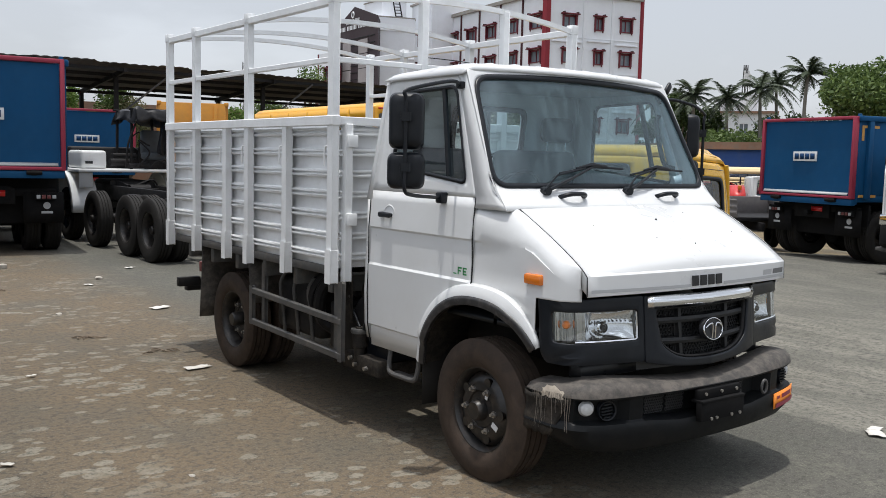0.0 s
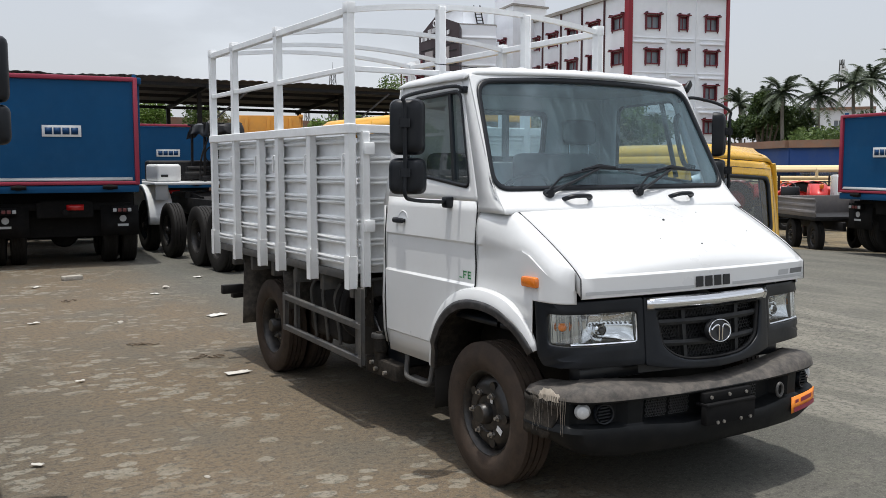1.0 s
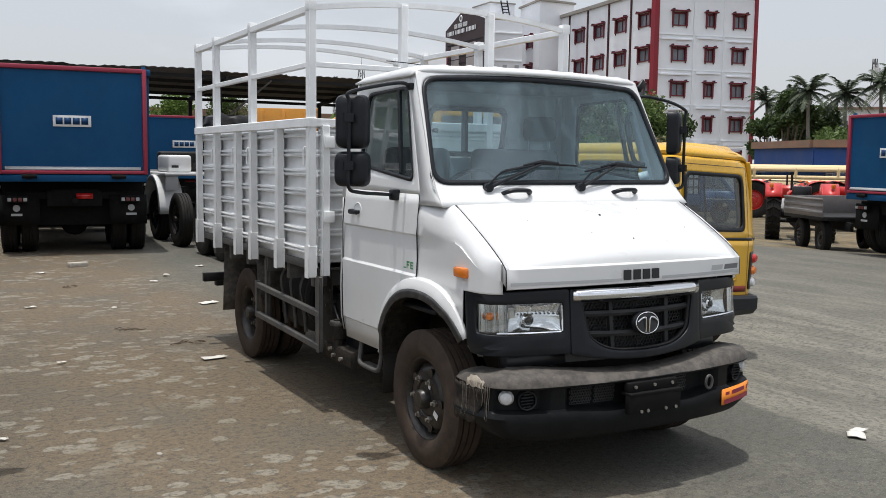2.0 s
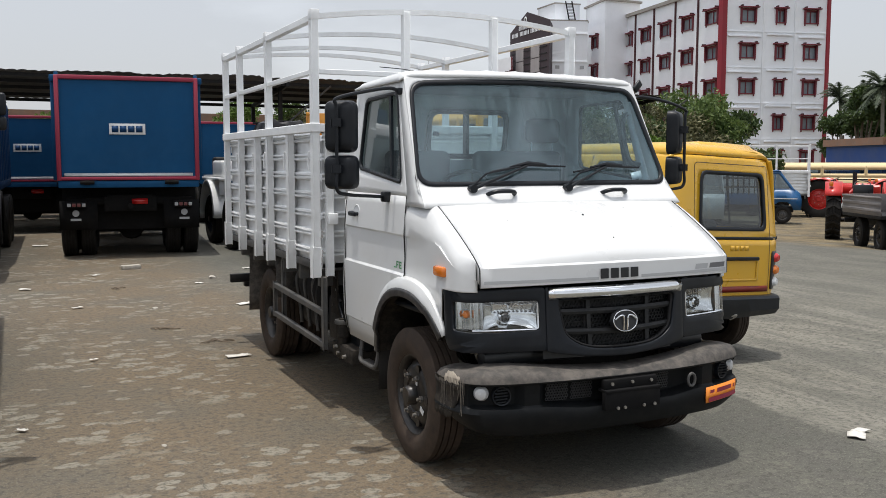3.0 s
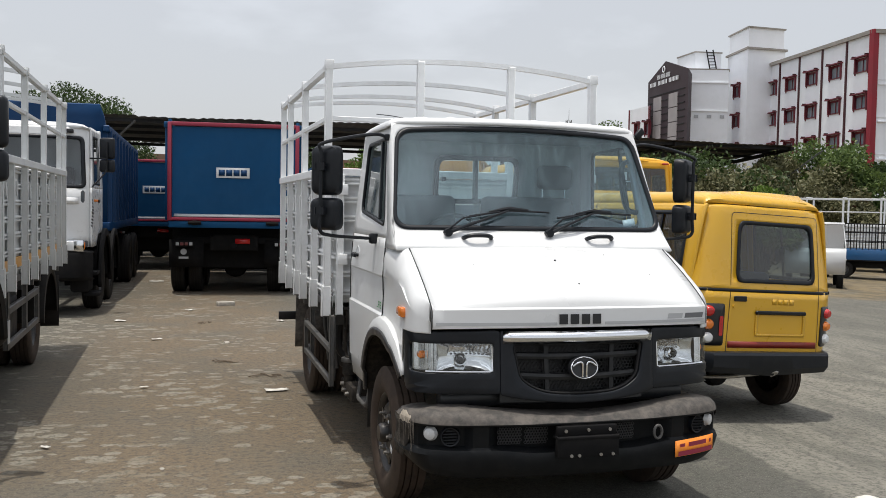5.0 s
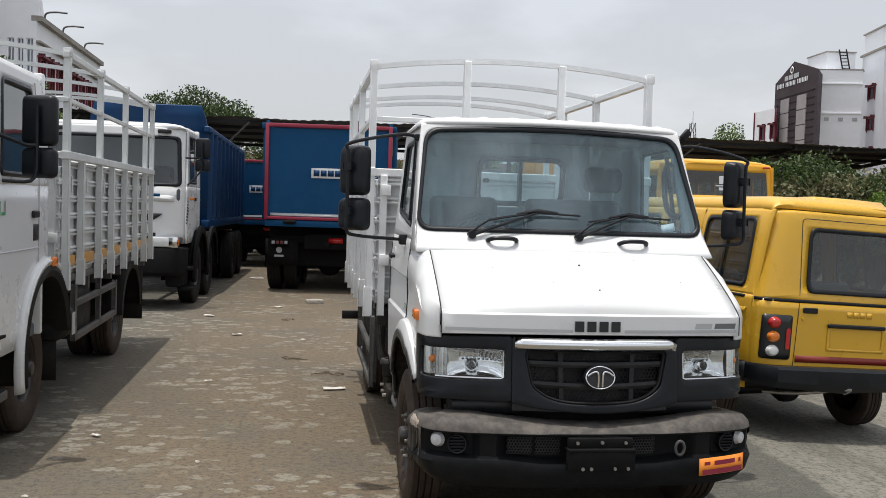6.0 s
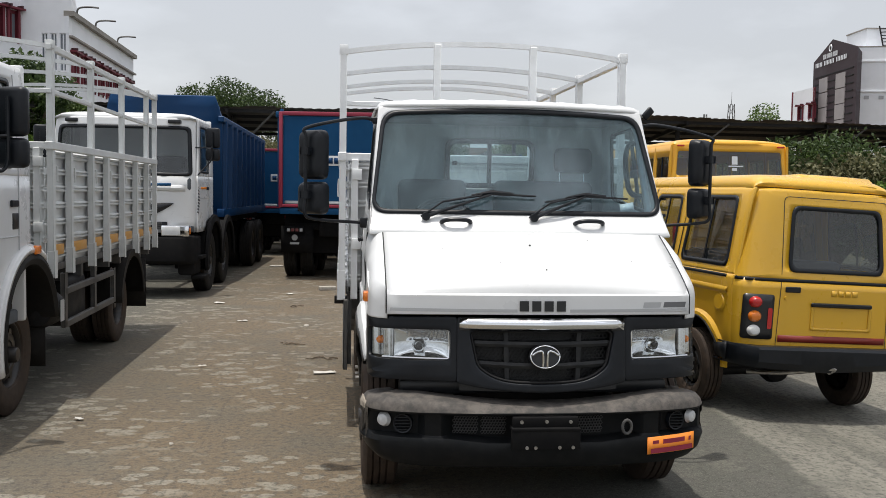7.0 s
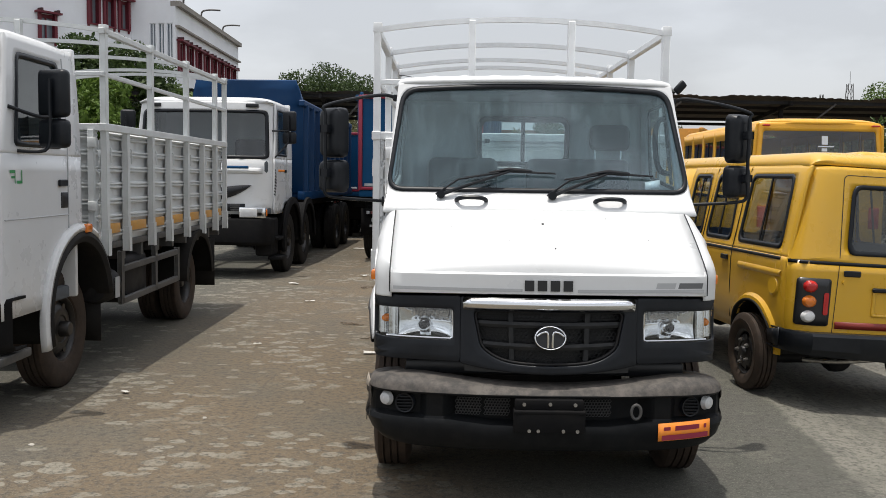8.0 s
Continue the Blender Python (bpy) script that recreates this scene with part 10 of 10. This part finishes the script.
def mini_truck(m, label, paint, cage=True):
    """A small pickup, nose towards +x."""
    t = thing("mini_truck", label, "truck", m)
    mt = M[paint]
    for x in (0.75, 2.95):
        for s in (-1, 1):
            e = KIT_MINI.put(t, x, s * 0.62, 0.29, False)
            e.matrix_local = pose(x, s * 0.62, 0.29, 0, 0, 90 if s < 0 else -90)
    for s in (-1, 1):
        bm = B()
        prof = [(2.3, 0.42), (2.62, 0.42), (2.68, 0.62), (2.82, 0.72), (3.08, 0.72), (3.22, 0.62), (3.28, 0.45), (3.5, 0.45), (3.52, 0.85), (3.45, 1.05), (3.3, 1.12)]
        top = [(2.3, 1.12), (2.45, 1.12), (2.55, 1.12), (2.7, 1.12), (2.85, 1.12), (3.0, 1.12), (3.1, 1.12), (3.2, 1.12), (3.35, 1.1), (3.40, 1.08), (3.3, 1.12)]
        sheet(bm, [[V(x, s * 0.72, z) for x, z in prof], [V(x, s * 0.74, z) for x, z in top]])
        part("cab_side", bm, mt, t, thick=0.02)
        bm = B()
        ring(bm, [(2.3, 1.12), (3.32, 1.12), (2.85, 1.74), (2.3, 1.74)], [(2.42, 1.16), (3.18, 1.16), (2.80, 1.66), (2.45, 1.66)], lambda x, z, s=s: V(x, s * (0.74 - 0.1 * (z - 1.12)), z), 0.02, 0.05, 1)
        part("window_frame", bm, mt, t, thick=0.02)
        bm = B()
        plate(bm, [(2.40, 1.14), (3.2, 1.14), (2.82, 1.68), (2.43, 1.68)], lambda x, z, s=s: V(x, s * (0.73 - 0.1 * (z - 1.12)), z), 0.05, 2)
        wn2 = part("side_window", bm, M["tint"], t)
        bm = B()
        beam(bm, (2.66, s * 0.74, 1.16), (2.70, s * 0.70, 1.66), 0.02, 0.03)
        part("window_bar", bm, mt, wn2)
        bm = B()
        box(bm, 0.0, 2.25, s * 0.74 - 0.02, s * 0.74 + 0.02, 0.62, 0.95, 0.01)
        part("bed_side", bm, mt, t)
        bm = B()
        box(bm, 2.4, 3.4, s * 0.75 - 0.004, s * 0.75 + 0.004, 0.82, 0.85)
        part("side_stripe", bm, M["white"], t)
    bm = B()
    sheet(bm, [[V(x, y, z) for y in (-0.7, 0, 0.7)] for x, z in ((2.28, 1.72), (2.3, 1.77), (2.8, 1.78), (2.87, 1.74))])
    part("roof", bm, mt, t, thick=0.03)
    bm = B()
    sheet(bm, [[V(x, y, z) for y in (-0.68, 0, 0.68)] for x, z in ((2.87, 1.72), (3.34, 1.12))])
    part("windscreen", bm, M["tint"], t)
    bm = B()
    sheet(bm, [[V(x, y, z) for y in (-0.72, 0, 0.72)] for x, z in ((3.33, 1.12), (3.48, 1.02), (3.54, 0.8), (3.52, 0.45))])
    part("nose", bm, mt, t, thick=0.03)
    bm = B()
    box(bm, 2.24, 2.32, -0.72, 0.72, 0.5, 1.74, 0.02)
    part("back_wall", bm, mt, t)
    bm = B()
    box(bm, 0.0, 2.25, -0.74, 0.74, 0.58, 0.66, 0.01)
    box(bm, 0.2, 3.3, -0.35, 0.35, 0.36, 0.56, 0.02)
    part("bed_floor", bm, M["chassis"], t)
    if cage:
        for s in (-1, 1):
            for k in range(13):
                bm = B()
                beam(bm, (0.03 + 0.182 * k, s * 0.74, 0.9), (0.03 + 0.182 * k, s * 0.74, 1.78), 0.03, 0.03, 0, (1, 0, 0))
                part("cage_post", bm, M["chassis"], t)
            for z in (1.2, 1.5, 1.78):
                bm = B()
                beam(bm, (0.0, s * 0.74, z), (2.25, s * 0.74, z), 0.025, 0.03)
                part("cage_rail", bm, M["chassis"], t)
    return t


def tractor(m, label):
    t = thing("farm_tractor", label, "tractor", m, "red tractors")
    kr = WheelKit(0.72, 0.36, 0.40, -0.05, 0.08, 8, "rubberblk", "tractorred")
    kf = WheelKit(0.42, 0.2, 0.24, -0.04, 0.05, 6, "rubberblk", "tractorred")
    for s in (-1, 1):
        e = kr.put(t, 0, s * 0.68, 0.72)
        e.matrix_local = pose(0, s * 0.68, 0.72, 0, 0, 90 if s < 0 else -90)
        bm = B()
        for k in range(22):
            a = 2 * math.pi * k / 22
            c = V(0.715 * math.cos(a), s * 0.68, 0.72 + 0.715 * math.sin(a))
            tn = V(-math.sin(a), 0, math.cos(a))
            nr = V(math.cos(a), 0, math.sin(a))
            for q in (-1, 1):
                beam(bm, c + V(0, q * 0.02, 0), c + V(0, q * 0.17, 0) + tn * 0.09, 0.05, 0.09, 0, nr)
        part("tread_lugs", bm, M["rubberblk"], t, kind="stuff")
        e = kf.put(t, 1.75, s * 0.6, 0.42)
        e.matrix_local = pose(1.75, s * 0.6, 0.42, 0, 0, 90 if s < 0 else -90)
        bm = B()
        sheet(bm, [[V(0.84 * math.cos(a), s * 0.5, 0.72 + 0.80 * math.sin(a)), V(0.84 * math.cos(a), s * 0.9, 0.72 + 0.80 * math.sin(a))] for a in [math.radians(25 + 120 * i / 10) for i in range(11)]])
        sheet(bm, [[V(0.84 * math.cos(a), s * 0.5, 0.72 + 0.80 * math.sin(a)), V(0.3 * math.cos(a), s * 0.5, 0.9 + 0.1 * math.sin(a))] for a in [math.radians(25 + 120 * i / 10) for i in range(11)]])
        part("fender", bm, M["tractorred"], t, "red rear wing", thick=0.02)
        bm = B()
        box(bm, -0.55, -0.45, s * 0.75 - 0.05, s * 0.75 + 0.05, 1.4, 1.52, 0.02)
        part("tail_lamp", bm, M["amber"], t)
    bm = B()
    sheet(bm, [[V(x, y, z) for x in (0.75, 1.5, 2.15, 2.2)] for y, z in ((-0.3, 0.8), (-0.3, 1.2), (-0.2, 1.3), (0.2, 1.3), (0.3, 1.2), (0.3, 0.8))])
    part("bonnet", bm, M["tractorred"], t, thick=0.03)
    bm = B()
    box(bm, -0.5, 2.0, -0.22, 0.22, 0.5, 0.85, 0.05)
    cyl(bm, (0, -0.6, 0.72), (0, 0.6, 0.72), 0.12, 12)
    cyl(bm, (1.75, -0.55, 0.42), (1.75, 0.55, 0.42), 0.06, 12)
    box(bm, 2.1, 2.3, -0.3, 0.3, 0.6, 0.9, 0.03)
    part("gearbox", bm, M["chassis"], t)
    bm = B()
    box(bm, -0.4, 0.05, -0.24, 0.24, 1.05, 1.15, 0.04)
    box(bm, -0.45, -0.35, -0.24, 0.24, 1.1, 1.45, 0.04)
    part("seat", bm, M["ink"], t)
    bm = B()
    lathe(bm, [(0.19 + 0.014 * math.cos(a), 0.014 * math.sin(a)) for a in [k * math.pi / 3 for k in range(6)]], (0.5, 0, 1.45), (-0.4, 0, 0.9), 20, True)
    cyl(bm, (0.5, 0, 1.45), (0.75, 0, 1.1), 0.025, 8)
    part("steering_wheel", bm, M["ink"], t)
    bm = B()
    cyl(bm, (1.3, 0.2, 1.3), (1.3, 0.2, 1.75), 0.035, 10)
    part("exhaust", bm, M["chassis"], t)
    return t


def flat_bed(m, label):
    """The dropside bed of a small truck, tail towards -x, nose +x."""
    t = thing("dropside_trailer", label, "trailer", m)
    for s in (-1, 1):
        for x in (0.9, 2.5):
            e = KIT_MID.put(t, x, s * 0.75, 0.38)
            e.matrix_local = pose(x, s * 0.75, 0.38, 0, 0, 90 if s < 0 else -90)
        bm = B()
        rows = []
        for z, o in ((0.86, 0), (0.93, 0), (0.95, 0.02), (1.0, 0.02), (1.02, 0), (1.08, 0), (1.1, 0.02), (1.15, 0.02), (1.17, 0), (1.24, 0), (1.26, 0.03), (1.30, 0.03)):
            rows.append([V(x, s * (0.95 + o), z) for x in (0, 1.5, 3.0)])
        sheet(bm, rows)
        part("side_board", bm, M["bedgrey"], t, "grey ribbed drop side", thick=0.02)
        bm = B()
        box(bm, 0.1, 3.3, s * 0.38 - 0.04, s * 0.38 + 0.04, 0.55, 0.75, 0.01)
        part("chassis_rail", bm, M["chassis"], t)
    bm = B()
    box(bm, 0, 3.0, -0.95, 0.95, 0.78, 0.87, 0.01)
    part("bed_floor", bm, M["chassis"], t)
    bm = B()
    box(bm, -0.03, 0.02, -0.95, 0.95, 0.86, 1.30, 0.01)
    part("tail_board", bm, M["bedgrey"], t)
    bm = B()
    box(bm, -0.02, 0.06, -0.9, 0.9, 0.6, 0.72, 0.01)
    part("lamp_bar", bm, M["chassis"], t)
    return t


def at_ground(x, y, rz):
    return pose(x, y, gz(x, y), 0, 0, rz)


flat_bed(pose(15.4, 11.0, gz(15.4), 0, 0, -116) @ Matrix.Diagonal((0.66, 1, 0.94, 1)), "grey ribbed dropside trailer on black wheels")
mini_truck(at_ground(18.75, 21.65, -44), "bright blue mini truck with black cage bed", "ultrablue")
tr = tractor(at_ground(26.1, 22.9, -47), "red farm tractor with large lugged rear tyres")
for x, y, r in ((16.9, 12.9, 42), (28.3, 21.6, -40), (28.4, 24.9, -60), (30.6, 22.6, -50), (30.3, 19.0, -45), (33.0, 20.5, -40)):
    copy_thing(tr, at_ground(x, y, r))
# white rack truck behind the blue one, and white minis
rack = thing("rack_truck", "white truck with tall open rack body", "truck", at_ground(22.9, 25.4, 45))
for s in (-1, 1):
    for x in (-1.6, 1.6):
        e = KIT_MID.put(rack, s * 0.8, x, 0.38, s > 0)
load_body(rack, 1.0, -3.6, 2.5, 0.85, 1.75, 2.75, (-3.6, -2.4, -1.2, 0.1, 1.4, 2.5), (), "body", 0.05)
bm = B()
box(bm, -0.45, 0.45, -3.4, 2.4, 0.55, 0.8, 0.02)
part("chassis", bm, M["chassis"], rack)
mini_truck(at_ground(15.8, 18.3, -127), "white mini truck with dark windscreen", "white", False)
mini_truck(at_ground(21.0, 17.3, -46), "white mini truck with dark windscreen", "white", False)

# ---- litter on the ground ----
M["paper"] = material("dirty_paper", (0.62, 0.6, 0.55), 0.9, var=0.15, scale=30)
M["rubble"] = material("pale_rubble", (0.42, 0.39, 0.34), 0.9, var=0.2, scale=20, bump=0.3, bscale=60)


def scrap(x, y, w, l, rz, name="paper_scrap", label="torn white paper lying on the ground", mat="paper"):
    rng = random.Random(int(x * 100 + y * 10))
    bm = B()
    m = pose(x, y, 0.006, 0, 0, rz)
    sheet(bm, [[m @ V(-w / 2 + w * i / 4 + rng.uniform(-0.01, 0.01), -l / 2 + l * j / 4, 0.004 + 0.012 * rng.random()) for i in range(5)] for j in range(5)])
    ob = mesh_ob(name, bm, M[mat])
    md = ob.modifiers.new("thickness", "SOLIDIFY")
    md.thickness = 0.003
    tagged(ob, label, "litter")
    return ob


scrap(-1.20, 4.04, 0.21, 0.09, 8)
scrap(1.87, -0.07, 0.15, 0.11, 40)
scrap(1.97, -0.01, 0.13, 0.07, 10)
scrap(-0.43, 7.10, 0.22, 0.13, 20)
for x, y, w in ((-1.9, 10.9, 0.14), (0.45, 10.9, 0.16), (-2.9, 9.6, 0.16), (5.2, 5.4, 0.12), (6.6, 7.3, 0.14), (-2.53, 16.7, 0.3), (-2.35, 7.6, 0.12), (-0.6, 9.3, 0.12), (-2.4, 4.4, 0.07), (-3.0, 2.3, 0.07)):
    scrap(x, y, w, w * 0.5, int(x * 70))
bm = B()
box(bm, -0.15, 0.15, -0.06, 0.06, 0.0, 0.07, 0.012, 2, pose(-1.29, 11.62, 0.0, 0, 0, 12))
tagged(mesh_ob("brick", bm, M["rubble"]), "pale loose brick lying on the yard", "brick")


def stone(x, y, r, seed, label="pale lump of rubble on the ground"):
    rng = random.Random(seed)
    bm = B()
    bmesh.ops.create_icosphere(bm, subdivisions=2, radius=r)
    for v in bm.verts:
        v.co *= 1 + 0.35 * noise.noise(v.co / r * 1.3 + V(seed, 0, 0))
        v.co.z *= 0.5
        v.co.x *= 1.5
    bmesh.ops.rotate(bm, verts=bm.verts, matrix=Matrix.Rotation(rng.uniform(0, 6), 3, "Z"))
    bmesh.ops.translate(bm, verts=bm.verts, vec=(x, y, gz(x, y) + r * 0.3))
    return tagged(mesh_ob("stone", bm, M["rubble"]), label, "stone")


for i, (x, y, r) in enumerate(((-2.2, 1.6, 0.014), (-1.5, 7.2, 0.03), (-3.1, 0.9, 0.016), (-0.3, 9.9, 0.05))):
    stone(x, y, r, i)
for i, (x, y) in enumerate(((-1.25, 4.79), (-1.71, 9.2), (-1.62, 5.75))):
    rng = random.Random(i)
    bm = B()
    for k in range(9):
        a = rng.uniform(0, 6.3)
        p = V(x + rng.uniform(-0.08, 0.08), y + rng.uniform(-0.08, 0.08), 0.012)
        tube(bm, [p, p + V(0.05 * math.cos(a), 0.05 * math.sin(a), 0.012 * rng.random()), p + V(0.1 * math.cos(a + 0.3), 0.1 * math.sin(a + 0.3), 0)], 0.005, 5)
    tagged(mesh_ob("twig_litter", bm, M["bark"]), "small heap of dry twigs on the ground", "litter", kind="stuff")
